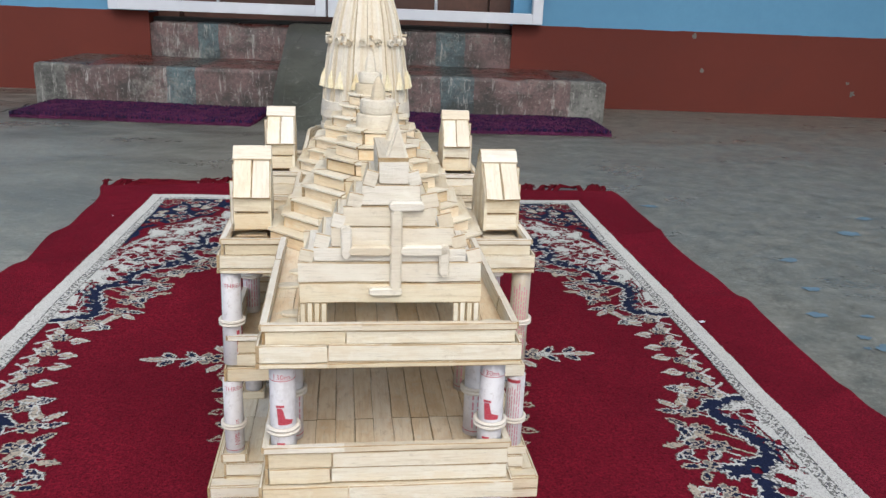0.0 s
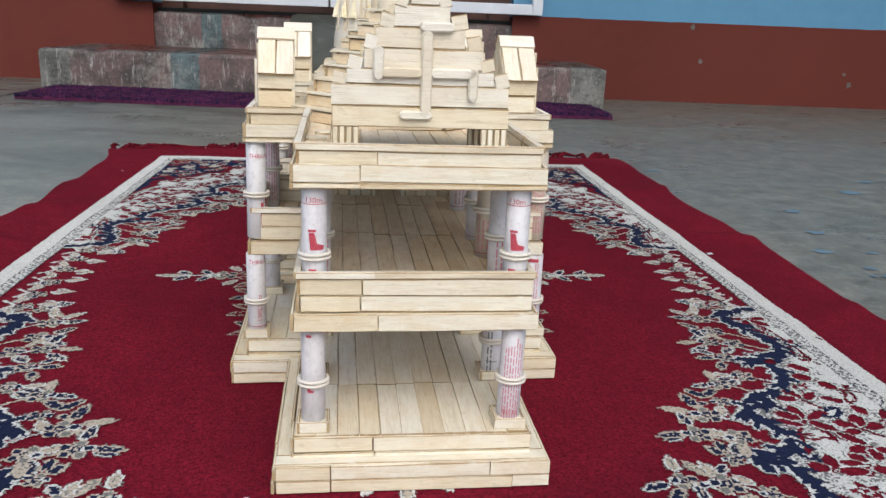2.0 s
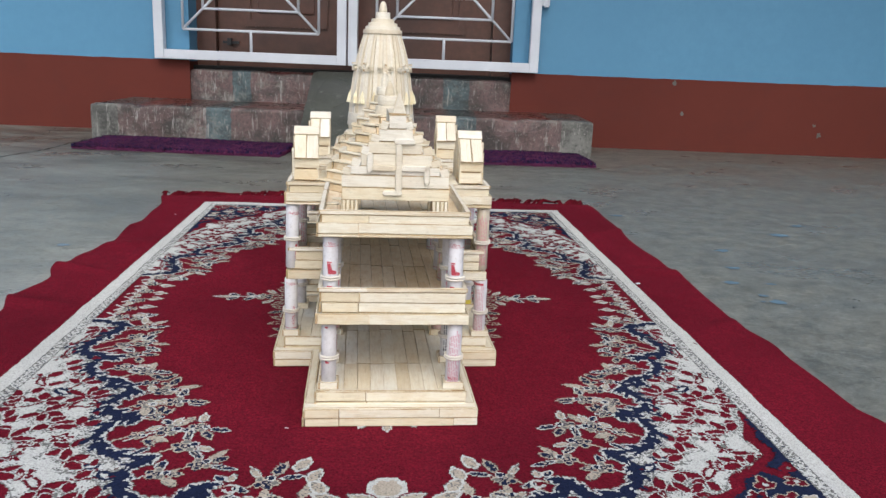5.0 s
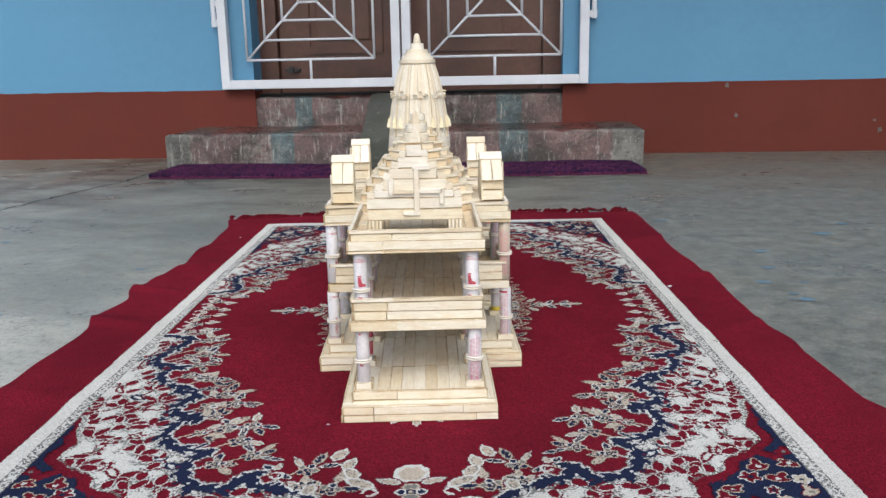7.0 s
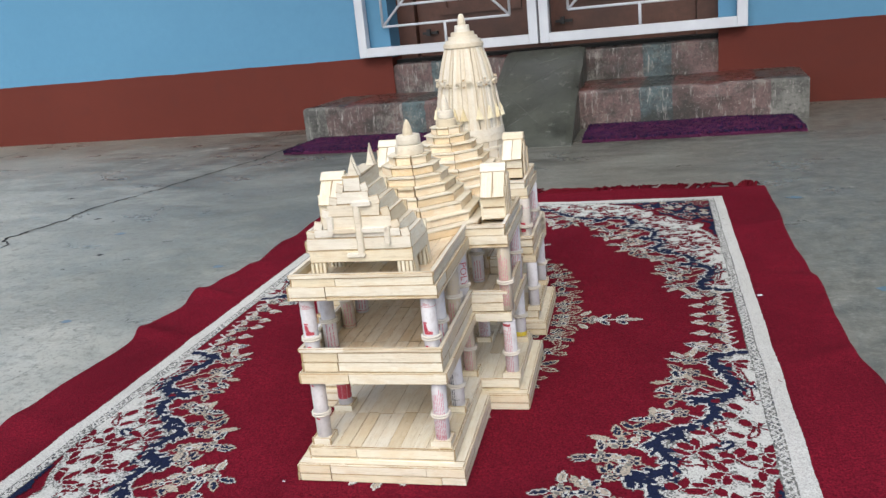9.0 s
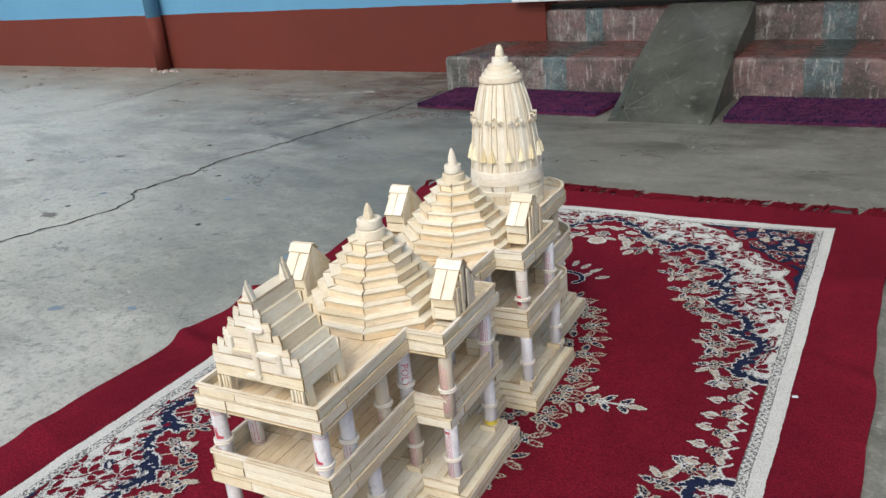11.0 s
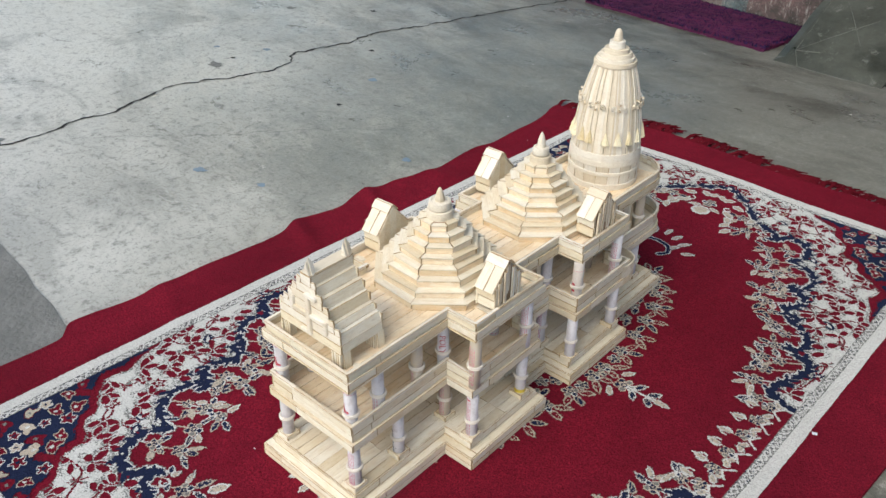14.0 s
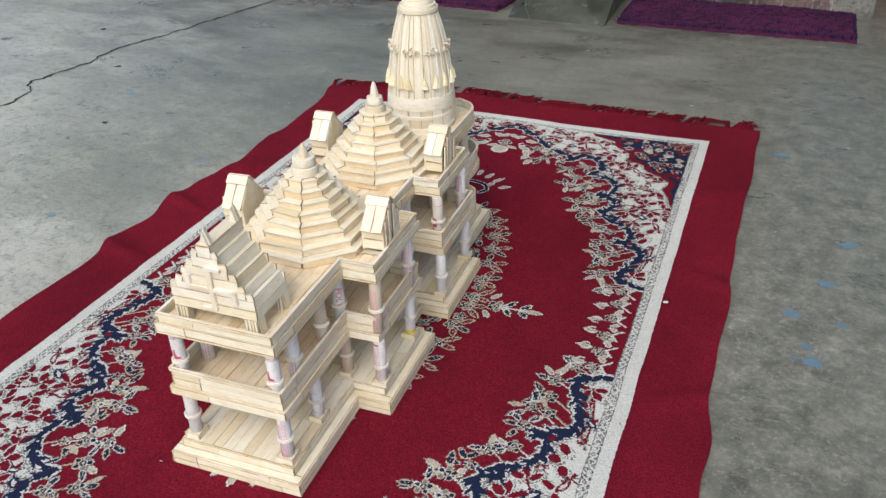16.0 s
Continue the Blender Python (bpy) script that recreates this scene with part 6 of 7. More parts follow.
RED_BAND = (INK_RED, band(0.003, 0.0034))
THREAD = lettering("THREAD", 0.0042, False)
M130 = lettering("130m.", 0.0042, False)
SPUN = lettering("100% Spun", 0.0046, True)
POLYTXT = lettering("POLY", 0.0105, True, True)
COUNT = lettering("80/15", 0.0044, False)
LOWER = [(0.0555, 0.0215), (0.0570, 0.0850), (0.0550, 0.1635), (0.0995, 0.1595), (0.0965, 0.2530), (0.0550, 0.2530), (0.0550, 0.3500), (0.1017, 0.3505), (0.1010, 0.4465), (0.0550, 0.4465), (0.0600, 0.5700)]
for u, v in LOWER:
    for s in (-1, 1):
        prints = []
        if (u, s) == (0.0555, 1):
            prints = [(INK_PINK, bars(1, LOW, 7, 0.0016, 0.044, 0.0007)), (INK_RED, shifted(COUNT, 0.0, 0.008)), RED_BAND]
        elif (u, s) == (0.0555, -1):
            prints = [(INK_RED, boot(-0.0045, 0.0235, 0.0048)), (INK_RED, band(0.0560, 0.0575, -0.006, -0.003, 3))]
        elif (u, s) == (0.0570, 1):
            prints = [(INK_GREY, bars(5, LOW, 2, 0.0022, 0.030, 0.0009, -0.001)), (INK_GREY, band(0.012, 0.0125, -0.004, 0.004, 6))]
        elif (u, s) == (0.0570, -1):
            prints = [(INK_RED, band(0.012, 0.0555)), (PAPER, [[(x + 0.00002, y) for x, y in q] for q in bars(6, LOW, 4, 0.0050, 0.036, 0.0006, 0.0012)])]
        elif (u, s) == (0.0995, -1):
            prints = [(INK_RED, shifted(SPUN, 0.001, 0.022)), (INK_RED, band(0.008, 0.0085)), (INK_RED, shifted(THREAD, 0, 0.0545))]
        elif (u, s) == (0.0965, 1):
            prints = [(YELLOW, band(0.006, 0.011))]
        elif u in (0.0995, 0.0550):
            prints = [(INK_PINK, bars(int(v * 1000) + s, LOW, 6, 0.0018, 0.046, 0.0007)), (INK_RED, band(0.056, 0.0585, -0.007, 0.004, 4))]
        pillar(s * u, v, False, rnd.uniform(-0.25, 0.25) + (0.45 if s < 0 else -0.1), prints)
UPPER = [(0.0545, 0.0225), (0.0530, 0.0620), (0.0545, 0.1180), (0.0545, 0.1600), (0.0985, 0.1620), (0.0960, 0.2560), (0.0545, 0.2500), (0.0550, 0.3520), (0.0965, 0.3600), (0.0960, 0.4480), (0.0550, 0.4480), (0.0590, 0.5700)]
for u, v in UPPER:
    for s in (-1, 1):
        prints = []
        if v == 0.0225:
            prints = [(INK_RED, boot(-0.0002, 0.0330, 0.0095)), (INK_RED, boot(-0.0002, 0.012, 0.0090)), (INK_RED, shifted(M130, 0, 0.0585)), (INK_RED, band(0.0575, 0.0579))]
        elif (u, s) == (0.0545, 1) and v == 0.1600:
            prints = [(INK_RED, shifted(POLYTXT, -0.0035, 0.040)), (INK_RED, shifted(COUNT, 0, 0.006)), RED_BAND]
        elif (u, s) == (0.0985, -1):
            prints = [(INK_RED, shifted(THREAD, 0, 0.0560)), (INK_RED, bars(3, HIGH, 2, 0.004, 0.020, 0.0022, 0.004))]
        elif (u, s) == (0.0985, 1):
            prints = [(INK_PINK, bars(13, HIGH, 6, 0.0018, 0.048, 0.0008))]
        elif (u, s) == (0.0965, 1):
            prints = [(INK_RED, band(0.026, 0.038, -0.005, 0.002, 5)), (INK_RED, band(0.014, 0.019, -0.005, 0.002, 5)), (INK_RED, band(0.056, 0.0565))]
        elif u in (0.0545, 0.0530):
            prints = [(INK_RED, band(0.003, 0.0035)), (INK_PINK, bars(int(v * 900) + s, HIGH, 3, 0.003, 0.02, 0.001))]
        elif u == 0.0960:
            prints = [(INK_PINK, bars(int(v * 900) + s, HIGH, 5, 0.002, 0.05, 0.0008))]
        pillar(s * u, v, True, ((-0.30 if s > 0 else 0.05) if v == 0.0225 else 0.62 if (v, s) == (0.1600, 1) else rnd.uniform(-0.3, 0.3) + (0.3 if s < 0 else 0.0)), prints)

# ---- stepped gable pavilion on the front terrace ----
pav = child("gable_pavilion", block("gable_pavilion", -0.040, 0.040, 0.0260, 0.0740, H(0.2075), H(0.2265), WOOD, 0.0005), temple_model)
TIERS = [(0.0455, 0.2055, 0.2162), (0.0455, 0.2164, 0.2272), (0.0376, 0.2274, 0.2348), (0.0300, 0.2350, 0.2452), (0.0226, 0.2454, 0.2556), (0.0140, 0.2558, 0.2664), (0.0072, 0.2666, 0.2780)]
F0, F1 = 0.0238, 0.0780
for hw, z0, z1 in TIERS:
    zc, wd = (H(z0) + H(z1)) / 2, z1 - z0
    off = rnd.uniform(-0.0012, 0.0012)
    put_stick(pav, (-hw + off, F0, zc), (hw + off, F0, zc), (0, -1, 0), wd, 0.0021, PALE if z0 > 0.21 else WOOD)
    put_stick(pav, (-hw, F1, zc), (hw, F1, zc), (0, 1, 0), wd, 0.0021, WOOD)
    above = [t[0] for t in TIERS if t[1] > z0]
    lean = 0.40 * (hw - above[0]) if above else 0.0
    for s in (-1, 1):
        x = s * (hw - 0.001 - lean / 2)
        put_stick(pav, (x, F0 + 0.0012, zc), (x + rnd.uniform(-0.0004, 0.0004), F1 - 0.0012 + rnd.uniform(0, 0.0016), zc), (s * wd, 0, lean), math.hypot(wd, lean) + 0.0008, 0.0021, WOOD)
        put_stick(pav, (s * (hw - lean - 0.0042), F0 + 0.0005, H(z1) - 0.0006), (s * (hw - lean - 0.0042), F1, H(z1) - 0.0006), (0, 0, 1), 0.0080, 0.0014, PALE)
put_stick(pav, (0.0, F0 - 0.001, H(0.2786)), (0.0, F1 + 0.001, H(0.2786)), (0, 0, 1), 0.0150, 0.0016, PALE)
# little pale filler pieces in the stepped corners
for s in (-1, 1):
    for (hw, z0, z1), (nx, _, _) in zip(TIERS[1:6], TIERS[2:7]):
        put_stick(pav, (s * (nx + 0.0004), F0, H(z1) + 0.0022), (s * (nx + (hw - nx) * rnd.uniform(0.86, 0.98)), F0, H(z1) + 0.0038), (0, -1, 0), rnd.uniform(0.0066, 0.0084), 0.0019, PALE)
# raised stick cross with hooked ends on the front
FACE = F0 - 0.0024
for p, q, w in (((0.0022, 0.2540), (0.0022, 0.2135), 0.0056), ((-0.0205, 0.2335), (-0.0006, 0.2335), 0.0052), ((0.0050, 0.2335), (0.0270, 0.2335), 0.0052),
                ((-0.0012, 0.2562), (0.0150, 0.2562), 0.0050), ((-0.0105, 0.2122), (0.0050, 0.2122), 0.0046), ((-0.0222, 0.2457), (-0.0222, 0.2302), 0.0054), ((0.0262, 0.2362), (0.0262, 0.2205), 0.0050)):
    ux, uz = (q[0] - p[0]), (q[1] - p[1])
    ln = math.hypot(ux, uz)
    ux, uz, n, rim = ux / ln, uz / ln, 8, []
    for end, (cx, cz) in ((1, q), (-1, p)):
        for k in range(n + 1):
            t = math.pi * (k / n - 0.5)
            al, ac = end * (w * 0.5 * math.cos(t) - w * 0.38), end * w * 0.5 * math.sin(t)
            rim.append((cx + ux * al - uz * ac, cz + uz * al + ux * ac))
    rows_v = [(x, FACE + 0.0014, H(z)) for x, z in rim] + [(x, FACE - 0.0008, H(z)) for x, z in rim]
    mx, mz = (p[0] + q[0]) / 2, (p[1] + q[1]) / 2
    rows_v += [(x - (-uz) * 0.0008 * math.copysign(1, (x - mx) * -uz + (z - mz) * ux), FACE - 0.0017, H(z - ux * 0.0008 * math.copysign(1, (x - mx) * -uz + (z - mz) * ux))) for x, z in rim]
    n = len(rim)
    faces = [tuple(range(2 * n, 3 * n))] + [(lev * n + k, lev * n + (k + 1) % n, (lev + 1) * n + (k + 1) % n, (lev + 1) * n + k) for lev in (0, 1) for k in range(n)]
    child("ornament_stick", mesh_of("ornament_stick", rows_v, faces, PALE), pav)
for u in (-0.0385, 0.0385):
    for v in (0.0280, 0.0730):
        child("leg", block("leg", u - 0.0055, u + 0.0055, v - 0.0035, v + 0.0035, H(0.1875), H(0.2060), WOOD, 0.0006), pav)
        for k in range(4):
            put_stick(pav, (u - 0.0052 + 0.0035 * k, v - 0.0048, H(0.1875)), (u - 0.0052 + 0.0035 * k, v - 0.0048, H(0.2056)), (0, -1, 0), 0.0031, 0.0022, WOOD)
        put_stick(pav, (u + math.copysign(0.0080, u), v + 0.002, H(0.1878)), (u + math.copysign(0.0062, u), v + 0.002, H(0.2066)), (math.copysign(1, u), 0, 0), 0.0095, 0.0018, WOOD)


def spike(parent, u, v, z0, z1, w):
    """A small pointed finial of stacked triangular slips."""
    root = None
    for k, (dv, s) in enumerate(((-0.0030, 0.80), (0.0, 1.0), (0.0030, 0.72))):
        h, ww = (z1 - z0) * s, w * s
        vv = [(u - ww, v + dv - 0.0013, z0), (u + ww, v + dv - 0.0013, z0), (u, v + dv - 0.0010, z0 + h), (u - ww, v + dv + 0.0013, z0), (u + ww, v + dv + 0.0013, z0), (u, v + dv + 0.0010, z0 + h)]
        child("finial", mesh_of("finial", vv, [(0, 1, 2), (5, 4, 3), (0, 3, 4, 1), (1, 4, 5, 2), (2, 5, 3, 0)], PALE), parent)


spike(pav, 0.002, 0.0275, H(0.2790), H(0.2965), 0.0056)
spike(pav, 0.003, 0.0735, H(0.2790), H(0.2985), 0.0046)

# ---- two stepped octagonal domes ----
def dome(v, r0, r1, z0, z1, tiers, tip, turn0, collars):
    core = [(max(r1 * 0.8, 0.94 * (r0 - (r0 - r1) / (tiers - 1) * k) - 0.0012), H(z0) + (z1 - z0) * k / tiers) for k in range(tiers + 1)]
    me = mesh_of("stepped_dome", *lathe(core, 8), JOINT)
    me.transform(Matrix.Rotation(math.pi / 8, 4, 'Z'))
    d = child("stepped_dome", me, temple_model, Matrix.Translation((0, v, 0)) @ Matrix.Rotation(turn0, 4, 'Z'))
    ht = (z1 - z0) / tiers
    step = (r0 - r1) / (tiers - 1)
    for k in range(tiers):
        r = r0 - step * k
        twist = rnd.gauss(0, 0.018)
        zc = H(z0) + ht * k
        ap, half = r * math.cos(math.pi / 8), r * math.sin(math.pi / 8)
        for j in range(8):
            t = j * math.pi / 4 + twist
            turn = Matrix.Rotation(t, 4, 'Z')
            gap = rnd.uniform(-0.0012, 0.0010)
            hh = half - 0.0007 + rnd.uniform(-0.0005, 0.0005)
            p, q = turn @ Vector((ap - 0.0010 + gap, -hh, zc + ht * 0.44)), turn @ Vector((ap - 0.0010 + gap, hh, zc + ht * 0.44))
            put_stick(d, p, q, turn @ Vector((1, 0, 0)), ht * rnd.uniform(0.76, 0.85), 0.0020, DECK, "stick", 3.0)
            # tread: a trapezoid board on top, a little proud of the face
            key = ("tread", round(r, 4), rnd.randrange(4))
            if key not in STICKS:
                ro, ri = 0.0011 + rnd.uniform(-0.0005, 0.0012), min(step + 0.0045, ap - 0.002)
                ho, hi = (ap + ro) * math.tan(math.pi / 8) - 0.0005 + rnd.uniform(-0.0005, 0.0006), (ap - ri) * math.tan(math.pi / 8) - 0.0003
                tv = []
                for zz in (0.0, 0.0013):
                    tv += [(-ho, ro, zz), (ho, ro, zz), (hi, -ri, zz), (-hi, -ri, zz)]
                # brown tread edges draw the dark line under each step
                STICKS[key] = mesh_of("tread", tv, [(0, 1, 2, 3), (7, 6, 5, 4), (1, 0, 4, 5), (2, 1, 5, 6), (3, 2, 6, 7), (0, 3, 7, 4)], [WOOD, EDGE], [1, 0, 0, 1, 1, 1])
            slope = Matrix.Rotation(rnd.gauss(0.0, 0.012), 4, "Z") @ Matrix.Rotation(rnd.gauss(0.0, 0.05) - 0.03, 4, 'X')
            child("tread", STICKS[key], d, turn @ Matrix.Translation((ap + gap, 0, zc + ht * 0.87 + rnd.uniform(0, 0.0006))) @ Matrix.Rotation(-math.pi / 2, 4, 'Z') @ slope)
    zt = H(z1)
    for rr, a, b in ((collars[0], zt - 0.001, zt + 0.0098), (collars[1], zt + 0.0098, zt + 0.0200)):
        prof = [(rr - 0.003, a), (rr - 0.0006, a), (rr, a + 0.0012), (rr + 0.0002, (a + b) / 2), (rr - 0.0004, b - 0.0008), (rr - 0.0025, b), (rr - 0.0035, b - 0.0012)]
        child("white_collar", mesh_of("white_collar", *lathe(prof, 28), PALE, smooth=False), d, None, "curled pale strip")
    zt += 0.0188
    hh = H(tip) - zt
    prof = [(0.0052, zt), (0.0052, zt + hh * 0.25), (0.0042, zt + hh * 0.55), (0.0024, zt + hh * 0.85), (0.0008, zt + hh)]
    child("finial", mesh_of("finial", *lathe(prof, 9), PALE), d)
    return d


dome(0.2135, 0.0780, 0.0222, 0.1872, 0.2635, 8, 0.2985, -0.075, (0.0150, 0.0126))
dome(0.4000, 0.0755, 0.0200, 0.1872, 0.2640, 8, 0.3030, -0.05, (0.0132, 0.0102))

# ---- tall ribbed spire at the rear ----
SV = 0.5555


def ring_of(rb, rt, a, b, name, mat, steps=40):
    prof = [(rb - 0.004, a), (rb - 0.0002, a), (rb, a + 0.0005), (rt, b - 0.0006), (rt - 0.0005, b), (rt - 0.0045, b - 0.0003)]
    return child(name, mesh_of(name, *lathe(prof, steps), mat), spire)


PROFILE = [(0.0450, 0.187), (0.0462, 0.215), (0.0455, 0.238), (0.0440, 0.262), (0.0412, 0.285), (0.0378, 0.305), (0.0328, 0.328), (0.0244, 0.3535)]


def radius_at(z):
    for (r0, z0), (r1, z1) in zip(PROFILE, PROFILE[1:]):
        if z <= z1:
            return r0 + (r1 - r0) * (z - z0) / (z1 - z0)
    return PROFILE[-1][0]


spire = child("spire", mesh_of("spire", *lathe([(r - 0.0022, H(z)) for r, z in PROFILE], 40), PALE, smooth=True), temple_model, Matrix.Translation((0, SV, 0)))
for rb, rt, a, b in ((0.0485, 0.0487, 0.187, 0.1955), (0.0492, 0.0492, 0.2085, 0.2135), (0.0494, 0.0488, 0.2215, 0.2300), (0.0488, 0.0478, 0.2300, 0.2395)):
    ring_of(rb, rt, H(a), H(b), "hoop", PALE)
for z0, z1, n in ((0.1955, 0.2085, 18), (0.2135, 0.2215, 18)):
    for i in range(n):
        turn = Matrix.Rotation(2 * math.pi * (i + rnd.uniform(-0.1, 0.1)) / n, 4, 'Z')
        put_stick(spire, turn @ Vector((0.0464, 0, H(z0))), turn @ Vector((0.0472, 0, H(z1))), turn @ Vector((1, 0, 0)), 0.0164, 0.0016, PALE)
# upright slats that follow the curve, narrow raised ribs between broader ones
N = 38
zs = [0.2385, 0.250, 0.262, 0.274, 0.286, 0.298, 0.310, 0.322, 0.334, 0.345, 0.3545]
for kind in (0, 1, 2):
    for variant in range(2):
        v, f = [], []
        th = (0.0008, 0.0020, 0.0013)[kind]
        for z in zs:
            r = radius_at(z)
            w = 2 * math.pi * r / N * (0.49, 0.15, 0.28)[kind]
            w *= 1 + 0.12 * noise.noise(Vector((z * 60, kind, variant)))
            v += [(r - 0.0025, -w, H(z)), (r + th, -w * 0.9, H(z)), (r + th, w * 0.9, H(z)), (r - 0.0025, w, H(z))]
        for i in range(len(zs) - 1):
            f += [(4 * i + k, 4 * i + (k + 1) % 4, 4 * i + 4 + (k + 1) % 4, 4 * i + 4 + k) for k in range(4)]
        f += [(3, 2, 1, 0), tuple(len(v) - 4 + k for k in range(4))]
        STICKS[("slat", kind, variant)] = mesh_of("slat", v, f, PALE)
for i in range(N):
    a = 2 * math.pi * i / N
    child("slat", STICKS[("slat", 0, i % 2)], spire, Matrix.Rotation(a + rnd.gauss(0, 0.006), 4, 'Z'))
    child("slat", STICKS[("slat", 1 if i % 3 else 2, i % 2)], spire, Matrix.Rotation(a + math.pi / N + rnd.gauss(0, 0.02), 4, 'Z'))
# curled shavings and pegs in a belt, pointed slips in another
curl_way = [(0.0042 * (1 - t * 0.8) * math.cos(9.5 * t), 0.0042 * (1 - t * 0.8) * math.sin(9.5 * t)) for t in [k / 22 for k in range(23)]]
cl, cr = ribbon(curl_way, 0.00055)
cv, cf = [], []
for x in (0.0, 0.0038):
    cv += [(x, p, q) for p, q in cl] + [(x, p, q) for p, q in cr]
k = len(cl)
for i in range(k - 1):
    cf += [(i, i + 1, 2 * k + i + 1, 2 * k + i), (k + i, 3 * k + i, 3 * k + i + 1, k + i + 1), (2 * k + i, 2 * k + i + 1, 3 * k + i + 1, 3 * k + i), (i, k + i, k + i + 1, i + 1)]
CURL = mesh_of("curl", cv, cf, PALE)
wv = [(0.0, -0.0060, 0.0), (0.0, 0.0060, 0.0), (0.0, 0.0, 0.0185), (0.0030, -0.0048, 0.0), (0.0030, 0.0048, 0.0), (0.0018, 0.0, 0.0175)]
wf = [(3, 4, 5), (2, 1, 0), (0, 1, 4, 3), (1, 2, 5, 4), (2, 0, 3, 5)]
wv2 = [(x + 0.0016, y * 0.6, z * 0.75) for x, y, z in wv]
SLIP = mesh_of("pointed_slip", *gather([(wv, wf), (wv2, wf)]), YELLOWED)
M = 17
for i in range(M):
    a = 2 * math.pi * (i + 0.5) / M
    r = radius_at(0.303)
    child("curl", CURL, spire, Matrix.Rotation(a, 4, 'Z') @ Matrix.Translation((r + 0.0016, 0, H(0.3028))) @ Matrix.Rotation(rnd.uniform(0, 6), 4, 'X'))
    r = radius_at(0.262)
    child("pointed_slip", SLIP, spire, Matrix.Rotation(a + math.pi / M + rnd.gauss(0, 0.03), 4, 'Z') @ Matrix.Translation((r + 0.0026, 0, H(0.2535))) @ Matrix.Rotation(-0.12, 4, 'Y'))
    if i % 2 == 0:
        for dz in (0.0045, -0.0045):
            t = Matrix.Rotation(a + math.pi / M, 4, 'Z')
            r = radius_at(0.305)
            put_stick(spire, t @ Vector((r, 0, H(0.3045) + dz)), t @ Vector((r + 0.0062, 0, H(0.3045) + dz)), t @ Vector((0, 0, 1)), 0.0030, 0.0026, PALE, "peg")
# cap of coiled strips and a rounded tip
for rb, rt, a, b in ((0.0284, 0.0280, 0.3515, 0.3572), (0.0252, 0.0248, 0.3570, 0.3618), (0.0212, 0.0206, 0.3616, 0.3668), (0.0168, 0.0162, 0.3666, 0.3724), (0.0108, 0.0102, 0.3722, 0.3815)):
    ring_of(rb, rt, H(a), H(b), "coil", PALE, 32)
tip = [(0.0056, H(0.3805)), (0.0058, H(0.3850)), (0.0048, H(0.3905)), (0.0036, H(0.3945)), (0.0016, H(0.3965))]
child("finial", mesh_of("finial", *lathe(tip, 14), PALE, smooth=True), spire)

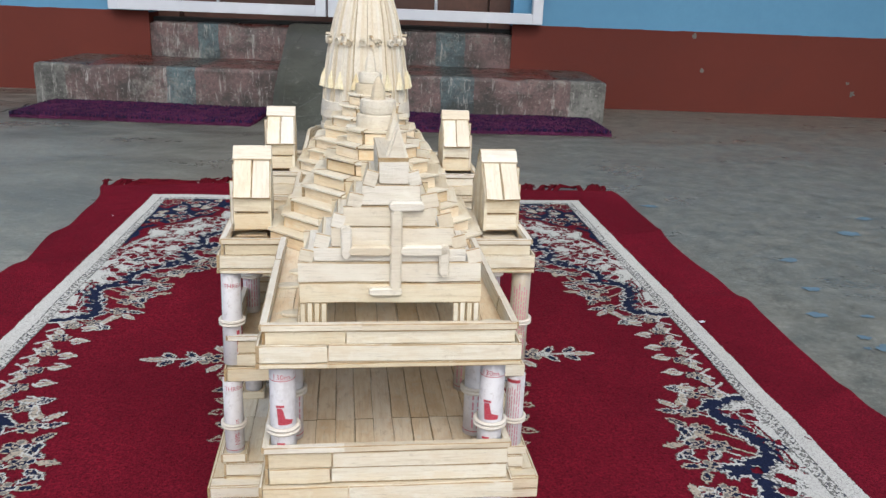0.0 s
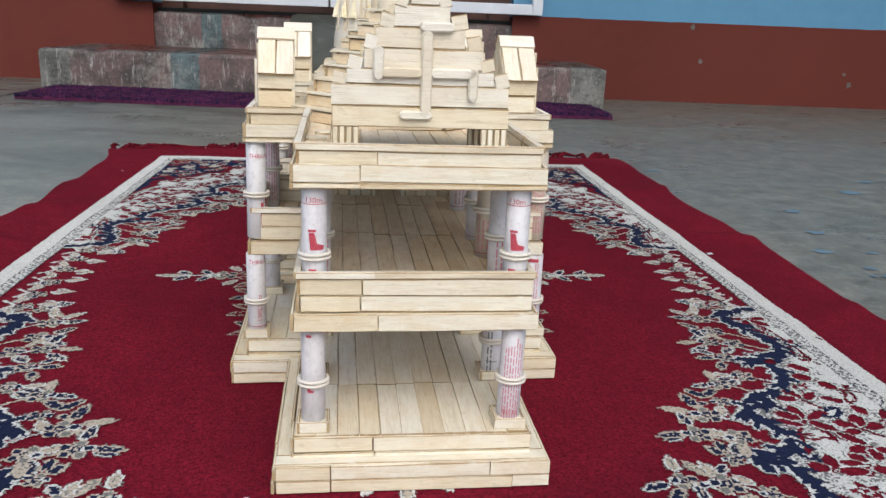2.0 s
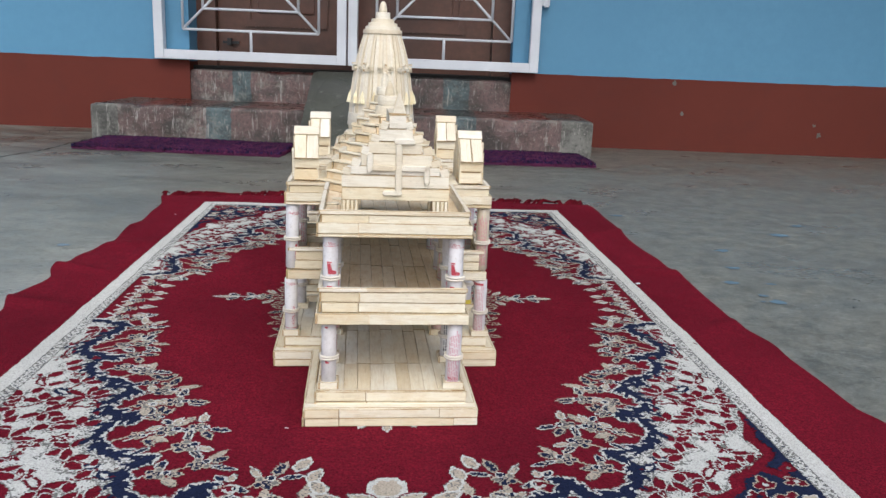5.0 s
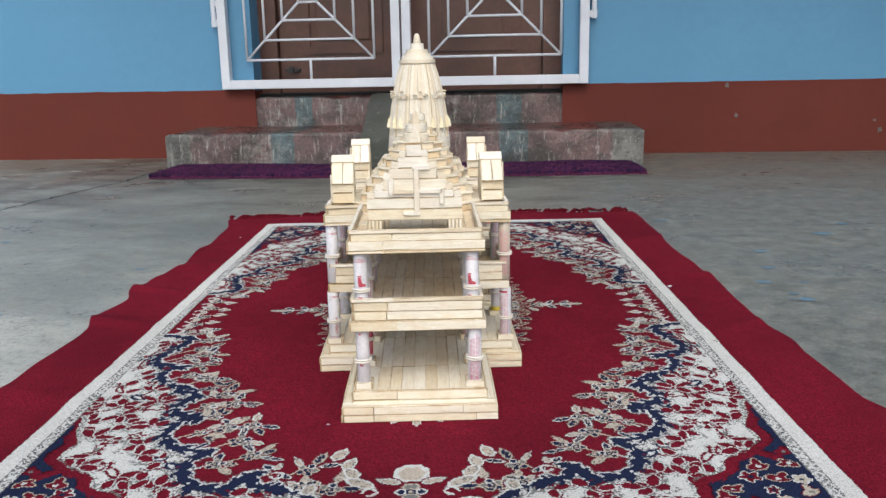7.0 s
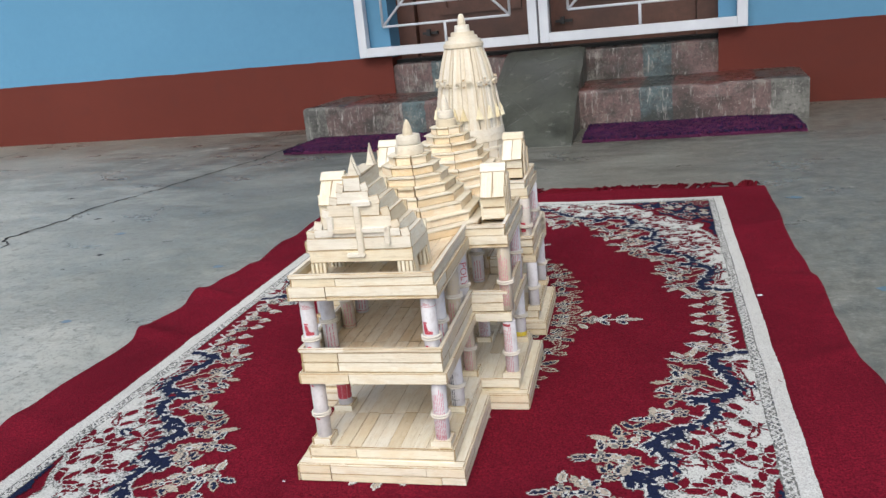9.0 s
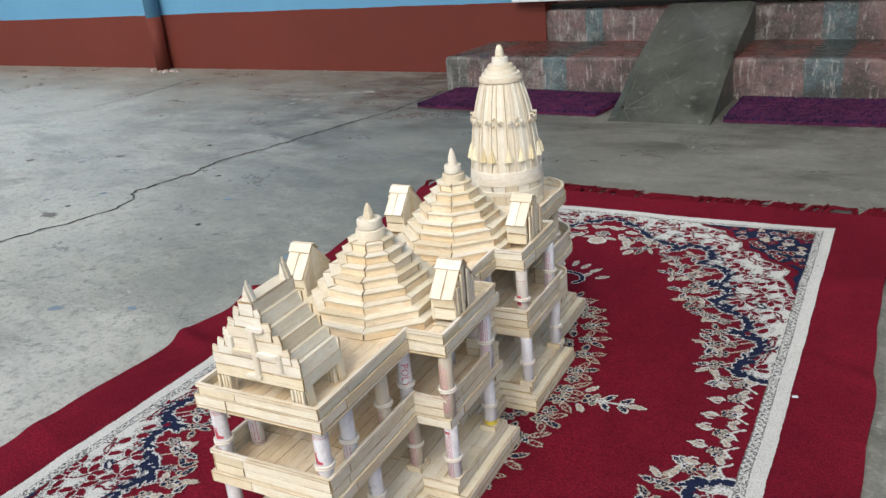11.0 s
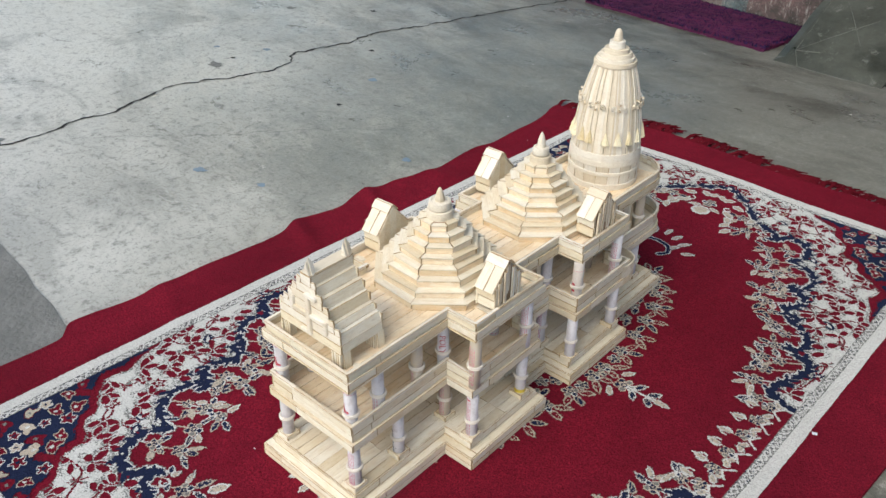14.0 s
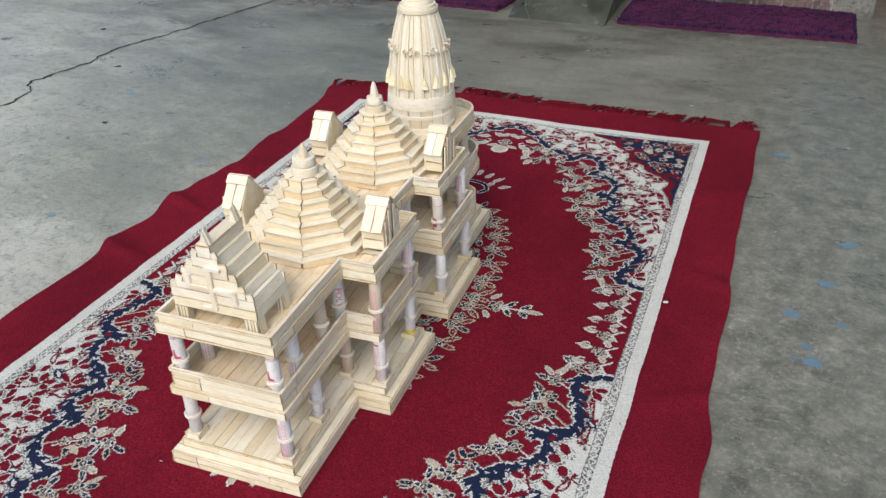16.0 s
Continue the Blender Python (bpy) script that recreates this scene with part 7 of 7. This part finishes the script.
# ---- four small gabled huts on the wings ----
def hut(u, v, side, turn=0.0):
    w, d, z0, ze, zr = 0.0245, 0.0480, 0.1945, 0.2215, 0.2475
    body = [(-w / 2 + 0.002, -d / 2 + 0.002, z0), (w / 2 - 0.002, -d / 2 + 0.002, z0), (w / 2 - 0.002, d / 2 - 0.002, z0), (-w / 2 + 0.002, d / 2 - 0.002, z0),
            (-w / 2 + 0.002, -d / 2 + 0.002, ze), (w / 2 - 0.002, -d / 2 + 0.002, ze), (w / 2 - 0.002, d / 2 - 0.002, ze), (-w / 2 + 0.002, d / 2 - 0.002, ze), (-w / 2 + 0.002, 0, zr - 0.003), (w / 2 - 0.002, 0, zr - 0.003)]
    body = [(x, y, H(z)) for x, y, z in body]
    f = [(3, 2, 1, 0), (0, 1, 5, 4), (2, 3, 7, 6), (1, 2, 6, 9, 5), (3, 0, 4, 8, 7), (4, 5, 9, 8), (6, 7, 8, 9)]
    # dark body colour stands for the shade between the gable slips
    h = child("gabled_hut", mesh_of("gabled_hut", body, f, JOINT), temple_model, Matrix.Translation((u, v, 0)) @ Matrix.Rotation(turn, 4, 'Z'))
    for s in (-1, 1):
        for a, b in ((z0, z0 + 0.0125), (z0 + 0.0127, ze)):
            put_stick(h, (-w / 2, s * (d / 2 - 0.001), H((a + b) / 2)), (w / 2, s * (d / 2 - 0.001), H((a + b) / 2)), (0, s, 0), b - a - 0.0008, 0.0019, WOOD, "stick", 2.0)
        slope = Vector((0, -s * d / 2, zr - ze))
        nrm = Vector((0, s * (zr - ze), d / 2)).normalized()
        for k in (-1, 1):
            e = Vector((k * w * 0.255, s * (d / 2 + 0.0035), H(ze) - 0.0030))
            put_stick(h, e, Vector((k * w * 0.252, s * 0.0004, H(zr))), nrm, w * 0.50, 0.0018, PALE if k > 0 else WOOD, "roof_board", 2.5)
        put_stick(h, (-w / 2 - 0.0008, s * 0.0048, H(zr) - 0.0030), (w / 2 + 0.0008, s * 0.0048, H(zr) - 0.0030), nrm, 0.0110, 0.0017, PALE, "ridge_board")
        # gable sides: upright boards on one, level boards on the other
        for k in range(5):
            y = s * (0.0028 + 0.0046 * k)
            zt = zr - 0.002 - (zr - ze) * abs(y) / (d / 2)
            put_stick(h, (side * (w / 2 - 0.0006 + (0.0012 if k % 2 else 0)), y, H(z0) + (0.013 if k == 0 else (0.006 if k == 2 else 0.0))), (side * (w / 2 - 0.0006 + (0.0012 if k % 2 else 0)), y, H(zt)), (side, 0, 0), 0.0037, 0.0018 + 0.0010 * (k % 2), PALE if k % 2 else WOOD, "stick", 3.0)
    cuts = [-d / 2, -d / 2 + 0.0105, -0.0045, 0.0060, d / 2 - 0.0105, d / 2]
    for y0, y1 in zip(cuts, cuts[1:]):
        x0, x1 = -side * (w / 2 - 0.0016), -side * (w / 2 + 0.0002 + rnd.uniform(0, 0.0005))
        roof = lambda y: H(zr - 0.0022 - (zr - ze) * abs(y) / (d / 2))
        flat = [(y0 + 0.0002, H(z0)), (y1 - 0.0002, H(z0)), (y1 - 0.0002, roof(y1))] + ([(0.0, roof(0.0))] if y0 < 0 < y1 else []) + [(y0 + 0.0002, roof(y0))]
        n = len(flat)
        gv = [(x0, y, z) for y, z in flat] + [(x1, y, z) for y, z in flat]
        gf = [tuple(range(n)), tuple(reversed(range(n, 2 * n)))] + [(k, n + k, n + (k + 1) % n, (k + 1) % n) for k in range(n)]
        child("gable_board", mesh_of("gable_board", gv, gf if side < 0 else [q[::-1] for q in gf], WOOD), h)
    # packing slips under the hut and offcuts beside it
    for k in range(5):
        y = rnd.uniform(-0.022, 0.018)
        put_stick(h, (-0.011 + rnd.uniform(-0.006, 0.002), y, H(0.1885) + 0.0012 * k), (0.011 + rnd.uniform(-0.002, 0.006), y + rnd.uniform(-0.006, 0.006), H(0.1885) + 0.0012 * k), (0, 0, 1), 0.0085, 0.0012, WOOD)
    return h


for s in (-1, 1):
    hut(s * 0.0868, 0.2130, s, rnd.gauss(0, 0.03))
    hut(s * 0.0815, 0.4130, s, rnd.gauss(0, 0.03))
# loose round offcuts glued on the terrace
for u, v in ((0.055, 0.036), (-0.052, 0.040), (-0.050, 0.052), (0.092, 0.248), (-0.050, 0.120), (-0.088, 0.172), (-0.056, 0.095)):
    prof = [(0.0052, H(0.1876)), (0.0056, H(0.1884)), (0.0050, H(0.1893))]
    child("offcut", mesh_of("offcut", *lathe(prof, 12), WOOD), temple_model, Matrix.Translation((u, v, 0)) @ Matrix.Diagonal((1.3, 0.8, 1, 1)))
